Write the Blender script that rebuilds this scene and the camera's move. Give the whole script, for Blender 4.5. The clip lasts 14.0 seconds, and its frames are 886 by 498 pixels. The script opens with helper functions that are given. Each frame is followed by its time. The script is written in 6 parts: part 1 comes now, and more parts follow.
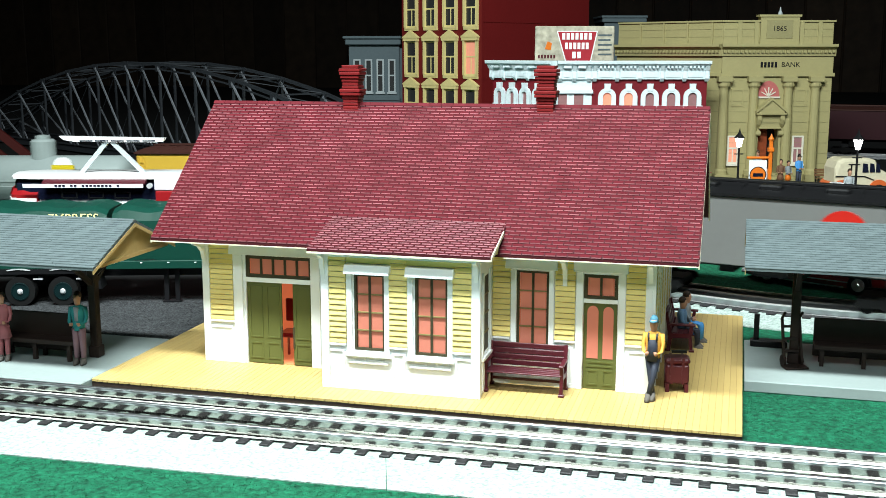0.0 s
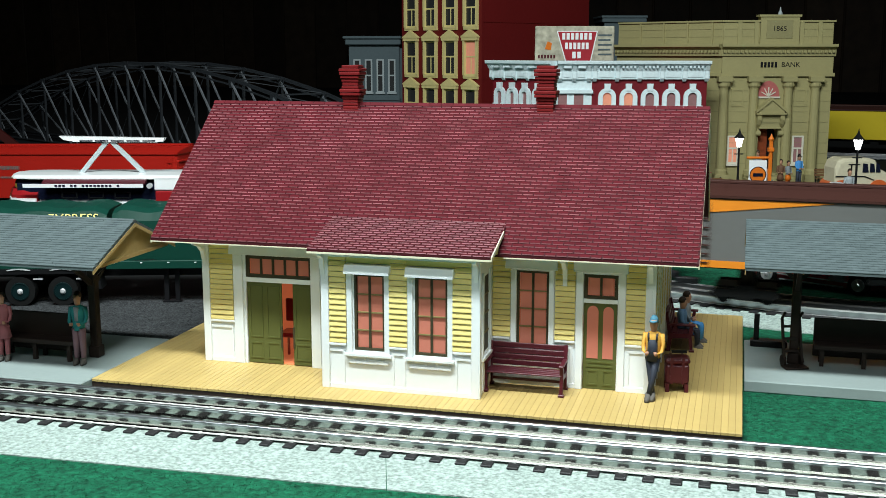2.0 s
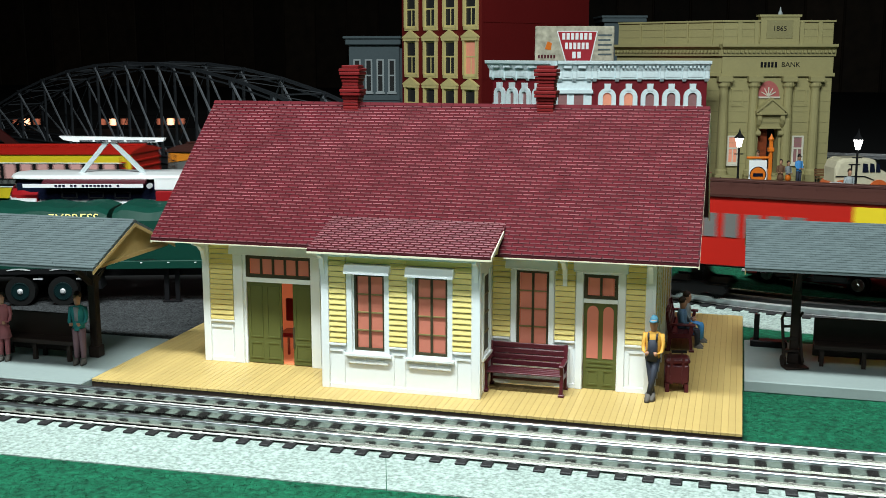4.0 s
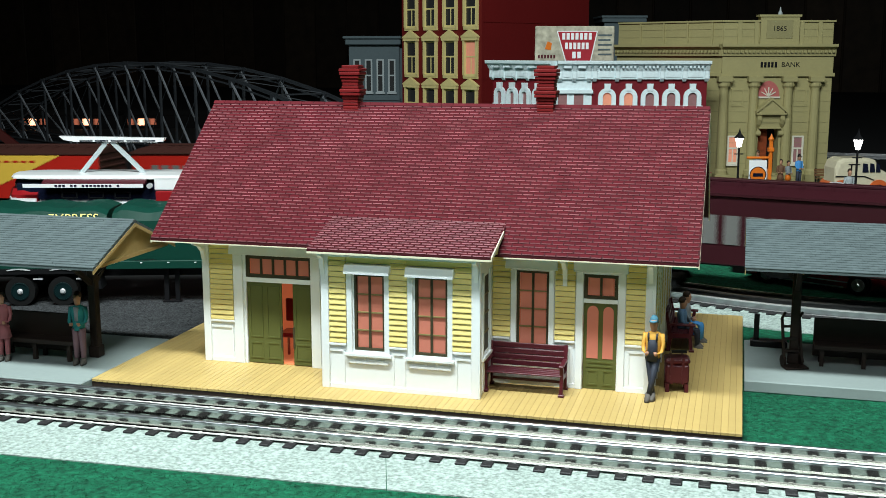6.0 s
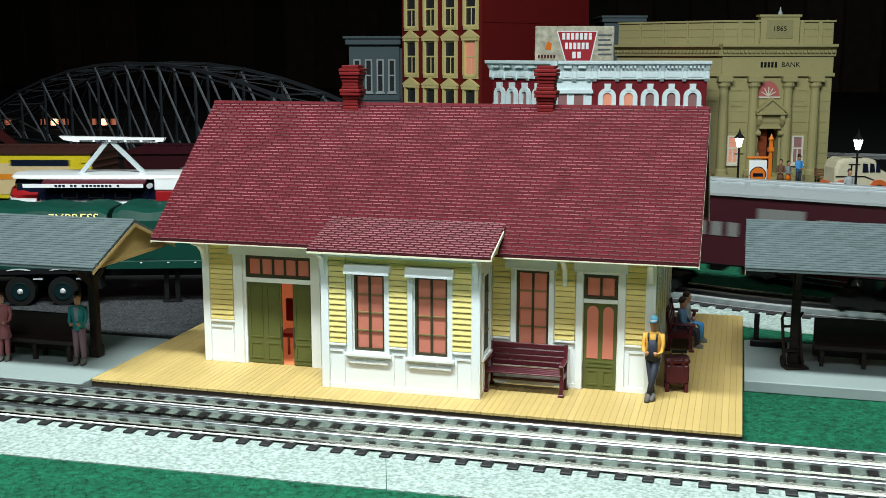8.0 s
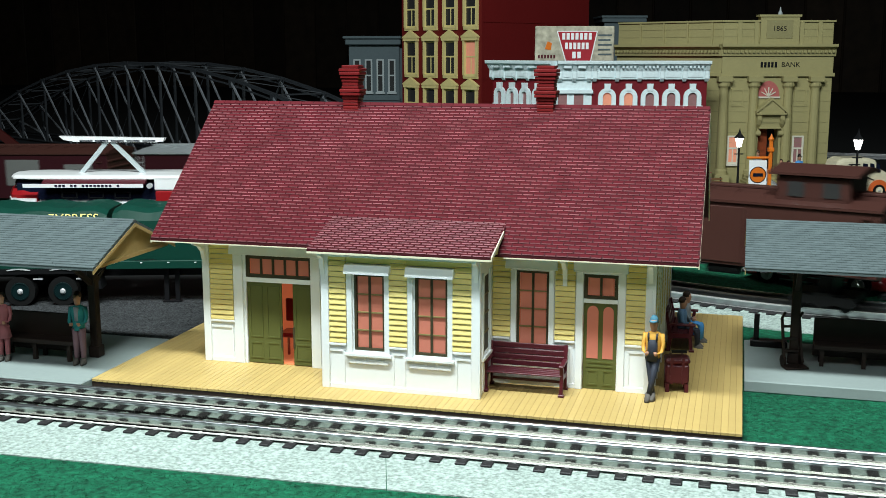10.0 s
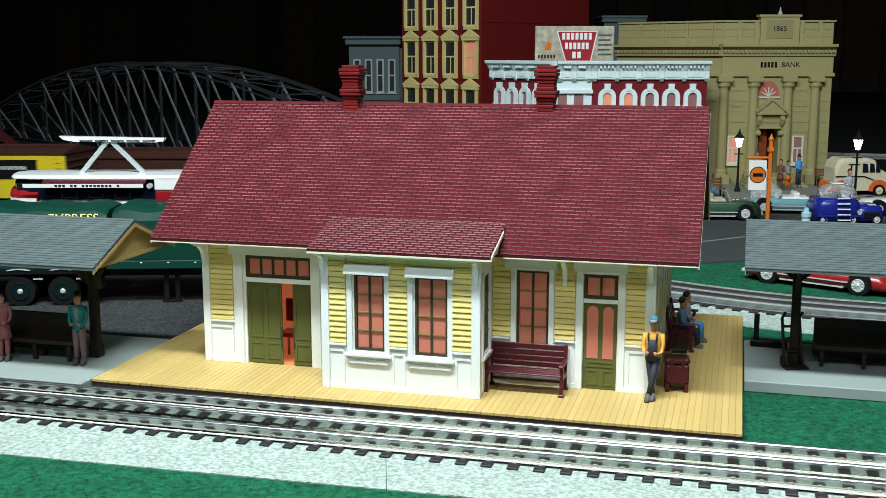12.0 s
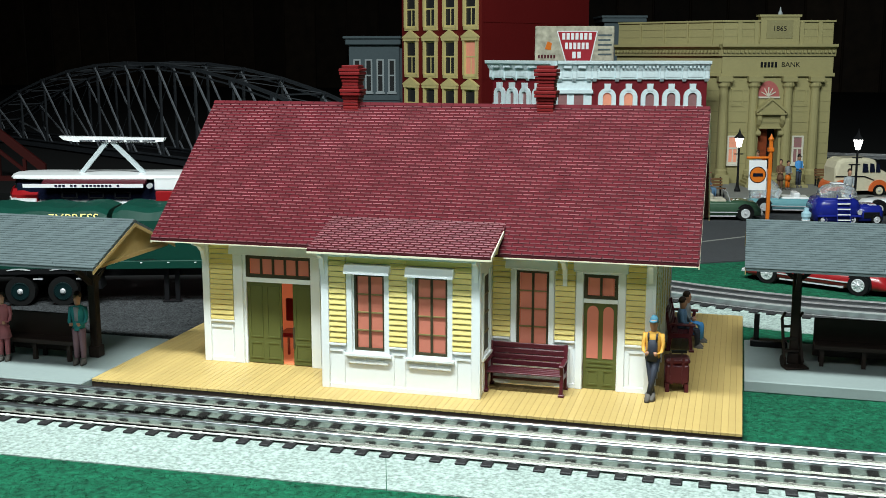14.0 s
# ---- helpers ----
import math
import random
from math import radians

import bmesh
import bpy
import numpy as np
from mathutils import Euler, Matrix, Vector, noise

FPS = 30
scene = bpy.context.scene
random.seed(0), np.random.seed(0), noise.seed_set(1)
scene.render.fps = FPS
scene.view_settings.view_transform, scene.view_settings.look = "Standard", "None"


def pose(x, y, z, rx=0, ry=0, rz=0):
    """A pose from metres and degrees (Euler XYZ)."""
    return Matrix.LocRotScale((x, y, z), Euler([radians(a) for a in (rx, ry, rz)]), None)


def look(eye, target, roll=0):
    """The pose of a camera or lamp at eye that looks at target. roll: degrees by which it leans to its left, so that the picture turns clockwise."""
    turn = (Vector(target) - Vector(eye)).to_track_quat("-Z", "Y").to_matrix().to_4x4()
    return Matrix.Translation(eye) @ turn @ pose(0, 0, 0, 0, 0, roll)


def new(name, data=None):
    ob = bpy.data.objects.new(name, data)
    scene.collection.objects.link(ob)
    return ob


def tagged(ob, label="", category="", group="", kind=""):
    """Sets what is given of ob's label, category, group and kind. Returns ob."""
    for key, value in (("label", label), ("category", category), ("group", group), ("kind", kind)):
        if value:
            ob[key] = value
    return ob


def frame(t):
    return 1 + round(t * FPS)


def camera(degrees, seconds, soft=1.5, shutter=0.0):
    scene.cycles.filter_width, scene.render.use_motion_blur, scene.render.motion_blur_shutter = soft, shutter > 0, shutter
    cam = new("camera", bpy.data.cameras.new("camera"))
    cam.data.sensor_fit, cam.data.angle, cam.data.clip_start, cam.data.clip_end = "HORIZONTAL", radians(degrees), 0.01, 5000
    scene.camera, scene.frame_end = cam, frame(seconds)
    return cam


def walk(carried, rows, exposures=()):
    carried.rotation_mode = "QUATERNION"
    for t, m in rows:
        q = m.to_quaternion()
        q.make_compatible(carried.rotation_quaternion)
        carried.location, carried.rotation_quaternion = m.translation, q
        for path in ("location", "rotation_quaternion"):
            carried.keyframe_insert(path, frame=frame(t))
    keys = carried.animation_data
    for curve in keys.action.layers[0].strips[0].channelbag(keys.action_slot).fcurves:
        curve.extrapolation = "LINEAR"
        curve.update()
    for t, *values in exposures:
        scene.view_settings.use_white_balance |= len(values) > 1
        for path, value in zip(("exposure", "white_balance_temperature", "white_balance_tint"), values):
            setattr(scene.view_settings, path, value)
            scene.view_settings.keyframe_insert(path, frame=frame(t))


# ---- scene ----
cam = camera(43.76, 14.0, soft=0.85, shutter=0.5)
TURN = 15.018
EYE = (0.0, 0.0, 0.156)
FWD = (EYE[0] - math.sin(radians(TURN)) * math.cos(radians(10.137)),
       EYE[1] + math.cos(radians(TURN)) * math.cos(radians(10.137)),
       EYE[2] - math.sin(radians(10.137)))
walk(cam, [(0.0, look(EYE, FWD)), (14.0, look(EYE, FWD))],
     exposures=[(0.0, 0.72), (0.5, 0.33), (1.0, 0.14), (1.5, 0.06), (2.2, 0.0), (14.0, 0.0)])

# ---- light ----
room = bpy.data.worlds.new("room_air")
scene.world = room
room.use_nodes = True
room.node_tree.nodes["Background"].inputs[0].default_value = (0.9, 0.95, 1.0, 1)
room.node_tree.nodes["Background"].inputs[1].default_value = 0.006


def ceiling_lamp(x, y, z, tx, ty, sx, sy, watts, colour=(0.89, 1.0, 1.0)):
    data = bpy.data.lights.new("ceiling_light", "AREA")
    data.shape, data.size, data.size_y = "RECTANGLE", sx, sy
    data.energy, data.color = watts, colour
    ob = new("ceiling_light", data)
    ob.matrix_world = look((x, y, z), (tx, ty, 0))
    return ob


ceiling_lamp(-0.16, 0.17, 0.88, -0.14, 0.47, 0.60, 0.10, 20.0)
ceiling_lamp(-0.05, -0.55, 1.05, -0.10, 0.46, 1.2, 0.2, 6.5)
ceiling_lamp(0.15, 0.72, 1.3, 0.1, 1.25, 0.5, 0.2, 1.35)

# ---- materials ----
CM = 0.01


def material(name, colour, rough=0.6, metal=0.0, grain=0.12, scale=300.0, bump=0.0, bump_scale=900.0,
             spread=0.0, emit=None, coat=0.0, stain=0.1, relief=0.0006, spec=0.2, island=False):
    """Painted or moulded surface: fine grain, broader stains, a little relief."""
    m = bpy.data.materials.new(name)
    m.use_nodes = True
    nt = m.node_tree
    b = nt.nodes["Principled BSDF"]
    b.inputs["Roughness"].default_value = rough
    b.inputs["Metallic"].default_value = metal
    b.inputs["Specular IOR Level"].default_value = 0.5 if metal else spec
    b.inputs["Coat Weight"].default_value = coat
    tc = nt.nodes.new("ShaderNodeTexCoord")
    n1 = nt.nodes.new("ShaderNodeTexNoise")
    n1.inputs["Scale"].default_value, n1.inputs["Detail"].default_value = scale, 4
    n2 = nt.nodes.new("ShaderNodeTexNoise")
    n2.inputs["Scale"].default_value, n2.inputs["Detail"].default_value = scale / 12, 3
    for n in (n1, n2):
        nt.links.new(tc.outputs["Object"], n.inputs["Vector"])
    mr1 = nt.nodes.new("ShaderNodeMapRange")
    mr1.inputs["To Min"].default_value, mr1.inputs["To Max"].default_value = 1 - grain, 1 + grain
    if grain >= 0.3:
        mr1.inputs["From Min"].default_value, mr1.inputs["From Max"].default_value = 0.3, 0.7
    nt.links.new(n1.outputs["Fac"], mr1.inputs["Value"])
    mr2 = nt.nodes.new("ShaderNodeMapRange")
    mr2.inputs["To Min"].default_value, mr2.inputs["To Max"].default_value = 1 - stain, 1 + stain
    nt.links.new(n2.outputs["Fac"], mr2.inputs["Value"])
    mul = nt.nodes.new("ShaderNodeMath")
    mul.operation = "MULTIPLY"
    nt.links.new(mr1.outputs[0], mul.inputs[0])
    nt.links.new(mr2.outputs[0], mul.inputs[1])
    last = mul
    if spread:
        oi = nt.nodes.new("ShaderNodeNewGeometry" if island else "ShaderNodeObjectInfo")
        mr3 = nt.nodes.new("ShaderNodeMapRange")
        mr3.inputs["To Min"].default_value, mr3.inputs["To Max"].default_value = 1 - spread, 1 + spread
        nt.links.new(oi.outputs["Random Per Island" if island else "Random"], mr3.inputs["Value"])
        mul2 = nt.nodes.new("ShaderNodeMath")
        mul2.operation = "MULTIPLY"
        nt.links.new(mul.outputs[0], mul2.inputs[0])
        nt.links.new(mr3.outputs[0], mul2.inputs[1])
        last = mul2
    sc = nt.nodes.new("ShaderNodeVectorMath")
    sc.operation = "SCALE"
    sc.inputs[0].default_value = colour
    nt.links.new(last.outputs[0], sc.inputs["Scale"])
    nt.links.new(sc.outputs[0], b.inputs["Base Color"])
    if bump:
        bn = nt.nodes.new("ShaderNodeTexNoise")
        bn.inputs["Scale"].default_value, bn.inputs["Detail"].default_value = bump_scale, 3
        nt.links.new(tc.outputs["Object"], bn.inputs["Vector"])
        bu = nt.nodes.new("ShaderNodeBump")
        bu.inputs["Strength"].default_value, bu.inputs["Distance"].default_value = bump, relief
        nt.links.new(bn.outputs["Fac"], bu.inputs["Height"])
        nt.links.new(bu.outputs[0], b.inputs["Normal"])
    if emit:
        b.inputs["Emission Color"].default_value = (*emit[:3], 1)
        b.inputs["Emission Strength"].default_value = emit[3]
    return m


WHITE = material("white_paint", (0.79, 0.82, 0.83), 0.5, grain=0.03, stain=0.04)
CREAM = material("cream_paint", (0.72, 0.68, 0.50), 0.5, grain=0.04, stain=0.05)
YELLOW = material("yellow_siding_paint", (0.76, 0.62, 0.23), 0.5, grain=0.05, stain=0.06)
DECK = material("tan_plank_plastic", (0.47, 0.335, 0.125), 0.5, grain=0.06, spread=0.06, stain=0.06)
DECK_JOINT = material("tan_plank_joint", (0.36, 0.25, 0.095), 0.7)
SKIRT = material("dark_brown_base", (0.035, 0.022, 0.018), 0.6)
MAROON_ROOF = material("maroon_shingle", (0.088, 0.0088, 0.0135), 0.56, spec=0.09, grain=0.12, spread=0.14, bump=0.15, stain=0.03)
MAROON_JOINED = material("maroon_shingle_joined", (0.088, 0.0088, 0.0135), 0.56, spec=0.09, grain=0.12, spread=0.16, island=True, bump=0.15, stain=0.03)
MAROON_UNDER = material("maroon_joint", (0.055, 0.007, 0.011), 0.6, grain=0.2)
BRICK_RED = material("red_chimney_brick", (0.15, 0.010, 0.011), 0.45, grain=0.1, spread=0.12)
OLIVE = material("olive_door_paint", (0.105, 0.115, 0.035), 0.45, grain=0.06)
SASH = material("dark_olive_sash", (0.055, 0.048, 0.026), 0.5)
# Pane film and room surfaces glow by emission; no lamp stands inside.
GLOW = material("peach_window_film", (0.52, 0.175, 0.125), 0.22, grain=0.03, stain=0.05, emit=(0.9, 0.27, 0.16, 0.07))
INSIDE = material("orange_glowing_inside", (0.60, 0.17, 0.07), 0.7, emit=(0.9, 0.25, 0.10, 0.25))
OXBLOOD = material("oxblood_plastic", (0.075, 0.012, 0.018), 0.35, grain=0.08)
GRASS = material("green_turf_mat", (0.0055, 0.082, 0.041), 0.95, grain=0.55, scale=400, bump=0.5, bump_scale=500, stain=0.3)
BLADES = material("turf_fibre", (0.0075, 0.098, 0.048), 0.9, grain=0.4, scale=150, stain=0.3)
ROADBED = material("grey_speckled_roadbed", (0.30, 0.365, 0.335), 0.85, grain=0.42, scale=640, bump=0.6, bump_scale=560, stain=0.06, relief=0.0012)
TIE = material("black_plastic_tie", (0.022, 0.021, 0.022), 0.5)
RAIL = material("nickel_rail", (0.72, 0.71, 0.70), 0.3, metal=0.65, grain=0.1, stain=0.2)
# Pale colour for the highlight along each shingle's lower edge.
EDGE = material("shingle_edge_highlight", (0.25, 0.115, 0.125), 0.45, grain=0.5, scale=90)
RAIL_SIDE = material("dark_rail_web", (0.42, 0.42, 0.39), 0.14, metal=1.0)
CONCRETE = material("grey_platform_plastic", (0.245, 0.29, 0.28), 0.6, grain=0.06, stain=0.1)
SLATE = material("grey_shelter_shingle", (0.085, 0.108, 0.112), 0.6, grain=0.2, spread=0.09, island=True, stain=0.04)
GABLE = material("tan_gable_board", (0.42, 0.29, 0.12), 0.6)
TIMBER = material("dark_brown_timber", (0.022, 0.014, 0.011), 0.55, grain=0.15)
GRAVEL = material("dark_grey_gravel", (0.034, 0.036, 0.038), 0.95, grain=0.98, scale=950, bump=1.0, bump_scale=500, stain=0.15, relief=0.0016)
ASPHALT = material("black_asphalt_sheet", (0.045, 0.047, 0.05), 0.75, grain=0.25, scale=500)
PANEL = material("dark_wood_panelling", (0.025, 0.016, 0.010), 0.75, grain=0.35, scale=30, stain=0.5)
BLACK = material("black_plastic", (0.007, 0.007, 0.008), 0.45)
STEEL = material("dull_bridge_steel", (0.034, 0.038, 0.044), 0.5, metal=0.3, grain=0.1)
CHROME = material("chrome", (0.80, 0.80, 0.81), 0.25, metal=0.5)
RUBBER = material("black_rubber", (0.004, 0.004, 0.004), 0.75)
GREEN_TARP = material("bottle_green_trailer", (0.003, 0.038, 0.026), 0.5)
CARWHITE = material("white_toy_enamel", (0.80, 0.80, 0.80), 0.3, grain=0.02, coat=0.4, spec=0.5)
RED = material("red_toy_enamel", (0.27, 0.009, 0.012), 0.3, coat=0.5, grain=0.03, spec=0.5)
NAVY = material("navy_glazing", (0.006, 0.008, 0.022), 0.15, spec=0.5)
STORE_RED = material("dark_red_store_brick", (0.16, 0.010, 0.016), 0.55, grain=0.1)
TOWER_RED = material("deep_red_brick_flank", (0.13, 0.008, 0.008), 0.6, grain=0.12)
BANK_STONE = material("olive_cream_stone", (0.32, 0.28, 0.13), 0.6, grain=0.07)
WINDOW_CREAM = material("yellow_cream_trim", (0.66, 0.55, 0.24), 0.55)
GREYBLUE = material("grey_blue_facade", (0.075, 0.10, 0.11), 0.6)
PALE_BLUE = material("pale_blue_white_trim", (0.70, 0.80, 0.82), 0.5)
DARKGLASS = material("dark_pane", (0.03, 0.03, 0.03), 0.15, spec=0.5)


# ---- mesh tools, in centimetres ----
class Shape:
    def __init__(self):
        self.bm = bmesh.new()
        self.done = 0
        self.weld = False

    def poly(self, pts):
        vs = [self.bm.verts.new(Vector(p) * CM) for p in pts]
        return self.bm.faces.new(vs)

    def box(self, x0, x1, y0, y1, z0, z1, m=None, bevel=0.0):
        cs = [(x, y, z) for z in (z0, z1) for y in (y0, y1) for x in (x0, x1)]
        vs = [self.bm.verts.new(((m @ Vector(c)) if m else Vector(c)) * CM) for c in cs]
        fs = [self.bm.faces.new([vs[i] for i in q]) for q in
              ((0, 2, 3, 1), (4, 5, 7, 6), (0, 1, 5, 4), (2, 6, 7, 3), (0, 4, 6, 2), (1, 3, 7, 5))]
        if bevel:
            es = list({e for f in fs for e in f.edges})
            bmesh.ops.bevel(self.bm, geom=es, offset=bevel * CM, segments=1, affect="EDGES", profile=0.5)
        return self

    def panel(self, x0, x1, z0, z1, y0, y1, holes=()):
        """A wall slab in the xz plane with rectangular holes through it."""
        self.weld = True
        xs = sorted({x0, x1, *(v for h in holes for v in h[:2] if x0 < v < x1)})
        for a, b in zip(xs, xs[1:]):
            cut = sorted((h[2], h[3]) for h in holes if h[0] <= a + 1e-6 and h[1] >= b - 1e-6)
            z = z0
            for lo, hi in cut:
                if lo > z:
                    self.box(a, b, y0, y1, z, lo)
                z = hi
            if z < z1:
                self.box(a, b, y0, y1, z, z1)
        return self

    def prism(self, pts, a, b, axis="x"):
        """A closed outline swept from a to b along an axis; pts are the other two coordinates in order."""
        def put(p, s):
            return {"x": (s, p[0], p[1]), "y": (p[0], s, p[1]), "z": (p[0], p[1], s)}[axis]
        lo = [self.bm.verts.new(Vector(put(p, a)) * CM) for p in pts]
        hi = [self.bm.verts.new(Vector(put(p, b)) * CM) for p in pts]
        self.bm.faces.new(lo)
        self.bm.faces.new(hi[::-1])
        n = len(pts)
        for i in range(n):
            self.bm.faces.new([lo[i], hi[i], hi[(i + 1) % n], lo[(i + 1) % n]])
        return self

    def rod(self, p, q, r0, r1=None, n=8):
        p, q = Vector(p), Vector(q)
        r1 = r0 if r1 is None else r1
        d = (q - p).normalized()
        u = d.orthogonal().normalized()
        v = d.cross(u)
        rings = []
        for c, r in ((p, r0), (q, r1)):
            rings.append([self.bm.verts.new((c + u * math.cos(2 * math.pi * i / n) * r + v * math.sin(2 * math.pi * i / n) * r) * CM)
                          for i in range(n)])
        for i in range(n):
            self.bm.faces.new([rings[0][i], rings[0][(i + 1) % n], rings[1][(i + 1) % n], rings[1][i]])
        self.bm.faces.new(rings[0][::-1])
        self.bm.faces.new(rings[1])
        return self

    def bar(self, p, q, w, h):
        """A square-section beam between two points, w wide and h deep."""
        p, q = Vector(p), Vector(q)
        d = q - p
        side = d.cross(Vector((0, 0, 1)))
        side = side.normalized() if side.length > 1e-6 else Vector((1, 0, 0))
        top = side.cross(d).normalized()
        cs = [c + side * sx * w / 2 + top * sz * h / 2 for c in (p, q) for sx, sz in ((-1, -1), (1, -1), (1, 1), (-1, 1))]
        vs = [self.bm.verts.new(c * CM) for c in cs]
        for f in ((0, 1, 2, 3), (7, 6, 5, 4), (0, 4, 5, 1), (1, 5, 6, 2), (2, 6, 7, 3), (3, 7, 4, 0)):
            self.bm.faces.new([vs[i] for i in f])
        return self

    def lathe(self, profile, x=0, y=0, z=0, n=16, sx=1.0, sy=1.0, m=None):
        """Radii and heights turned round a vertical axis."""
        rings = []
        for r, h in profile:
            ring = []
            for i in range(n):
                a = 2 * math.pi * i / n
                c = Vector((x + r * sx * math.cos(a), y + r * sy * math.sin(a), z + h))
                ring.append(self.bm.verts.new(((m @ c) if m else c) * CM))
            rings.append(ring)
        for a, b in zip(rings, rings[1:]):
            for i in range(n):
                self.bm.faces.new([a[i], a[(i + 1) % n], b[(i + 1) % n], b[i]])
        self.bm.faces.new(rings[0][::-1])
        self.bm.faces.new(rings[-1])
        return self

    def loft(self, rings):
        """Closed rings of equal length joined in order, both ends capped."""
        rs = [[self.bm.verts.new(Vector(p) * CM) for p in ring] for ring in rings]
        n = len(rs[0])
        for a, b in zip(rs, rs[1:]):
            for i in range(n):
                self.bm.faces.new([a[i], a[(i + 1) % n], b[(i + 1) % n], b[i]])
        self.bm.faces.new(rs[0][::-1])
        self.bm.faces.new(rs[-1])
        return self

    def ink(self, i):
        """Gives the faces made since the last call the material slot i."""
        self.bm.faces.ensure_lookup_table()
        for f in self.bm.faces[self.done:]:
            f.material_index = i
        self.done = len(self.bm.faces)
        return self

    def mesh(self, name, mat, smooth=False):
        if self.weld:
            bmesh.ops.remove_doubles(self.bm, verts=self.bm.verts[:], dist=1e-6)
        bmesh.ops.recalc_face_normals(self.bm, faces=self.bm.faces[:])
        me = bpy.data.meshes.new(name)
        self.bm.to_mesh(me)
        self.bm.free()
        for one in (mat if isinstance(mat, (list, tuple)) else [mat]):
            me.materials.append(one)
        if smooth:
            for p in me.polygons:
                p.use_smooth = True
        return me


def at(x, y, z, rz=0.0, rx=0.0, ry=0.0):
    return pose(x * CM, y * CM, z * CM, rx, ry, rz)


def thing(name, label, category, m=None, group="", kind=""):
    ob = tagged(new(name), label, category, group, kind)
    ob.empty_display_size = 0.01
    if m:
        ob.matrix_basis = m
    return ob


def part(name, shape, mat, parent, label="", m=None, smooth=False):
    me = shape if isinstance(shape, bpy.types.Mesh) else shape.mesh(name, mat, smooth)
    ob = tagged(new(name, me), label)
    ob.parent = parent
    if m:
        ob.matrix_basis = m
    return ob


def setting(name, shape, mat, label="", smooth=False):
    return tagged(new(name, shape.mesh(name, mat, smooth)), label, "", "", "structure")


def town(side, ahead, z=0.0, rz=0.0):
    """A pose in the town's own axes, which are turned against the station's."""
    a = radians(TURN)
    return at(side * math.cos(a) - ahead * math.sin(a), side * math.sin(a) + ahead * math.cos(a), z, TURN + rz)


def writing(name, text, size, mat, parent, m, depth=0.02, align="CENTER"):
    """Raised or printed letters as a mesh."""
    cu = bpy.data.curves.new(name, "FONT")
    cu.body, cu.size, cu.extrude, cu.align_x, cu.align_y = text, size * CM, depth * CM, align, "CENTER"
    cu.resolution_u = 2
    tmp = bpy.data.objects.new(name, cu)
    me = bpy.data.meshes.new_from_object(tmp)
    bpy.data.objects.remove(tmp)
    me.materials.clear()
    me.materials.append(mat)
    return part(name, me, mat, parent, "", m)

# ---- ground and room ----
G0 = -0.6
LINE_FROM = Vector((12.50, 71.38))


def sink(x, y):
    """How far the table drops where the back line falls away beyond the lot."""
    a = radians(TURN)
    side, ahead = x * math.cos(a) + y * math.sin(a), y * math.cos(a) - x * math.sin(a)
    return -0.0914 * min(max(ahead - 99, 0), 16) * min(max((-side - 4) / 12, 0), 1)


def ground_sheet():
    s = Shape()
    n = 80
    xs = [-420 + 720 * i / n for i in range(n + 1)]
    ys = [-380 + 860 * i / n for i in range(n + 1)]
    grid = [[s.bm.verts.new(Vector((x, y, G0 + sink(x, y))) * CM) for y in ys] for x in xs]
    for i in range(n):
        for j in range(n):
            s.bm.faces.new([grid[i][j], grid[i + 1][j], grid[i + 1][j + 1], grid[i][j + 1]])
    setting("ground", s, GRASS, "green turf mat over the whole layout table")


def room_shell():
    for name, b in (("wall_south", (-430, 310, -390, -380)),
                    ("wall_west", (-430, -420, -380, 480)), ("wall_east", (300, 310, -380, 480))):
        setting(name, Shape().box(*b, -90, 240), PANEL, "dark wood-panelled room wall")
    wall = setting("wall_north", Shape().box(-430, 310, 481, 490, -90, 240), PANEL, "dark wood-panelled back wall of the room")
    me = Shape().box(-7.4, 7.4, -.8, 0, -60, 200, bevel=.4).mesh("wall_plank", PLANK)
    for i in range(48):
        part("wall_plank", me, PLANK, wall, "", at(-425 + i * 15.2, 480.9, 0))
    setting("ceiling", Shape().box(-430, 310, -390, 490, 240, 250), PANEL, "dark ceiling over the layout")
    setting("floor", Shape().box(-430, 310, -390, 490, -95, -90), PANEL, "dark floor under the layout table")


CLOTH = material("black_cloth", (0.006, 0.006, 0.006), 0.95)
PLANK = material("dark_stained_plank", (0.028, 0.018, 0.011), 0.7, grain=0.4, scale=18, spread=0.45, stain=0.4)
ground_sheet()
room_shell()
setting("table_cloth", Shape().prism([(-420, 110), (-75, 110), (-60, 152), (-15, 168), (40, 150), (70, 150), (300, 130), (300, 480), (-420, 480)], G0 - 2.6, G0 + .03, "z"), CLOTH, "black cloth over the table behind the town")
setting("gravel_lot", Shape().prism([(-75, 47.5), (-30, 47.5), (-30, 66.5), (-26, 66.5), (-26, 67.8), (-75, 54.6)], G0 - .3, G0 + .12, "z"),
        GRAVEL, "dark grey gravel parking lot behind the shelter")
setting("lot_cloth", Shape().prism([(-75, 54.6), (-26, 67.8), (-26, 70), (-50, 78), (-75, 80)], G0 - .3, G0 + .11, "z"), CLOTH, "black cloth sheet behind the gravel lot")


# ---- station ----
X0, X1, Y0, Y1, TOP = -25.96, -3.42, 49.92, 61.9, 6.9
B0, B1, BY = -18.48, -10.96, 47.15
EAVE_Y, EAVE_Z, RIDGE_Y, RIDGE_Z = 48.4, 6.5, 55.9, 12.85
ROOF_A, ROOF_B = -28.02, -1.43


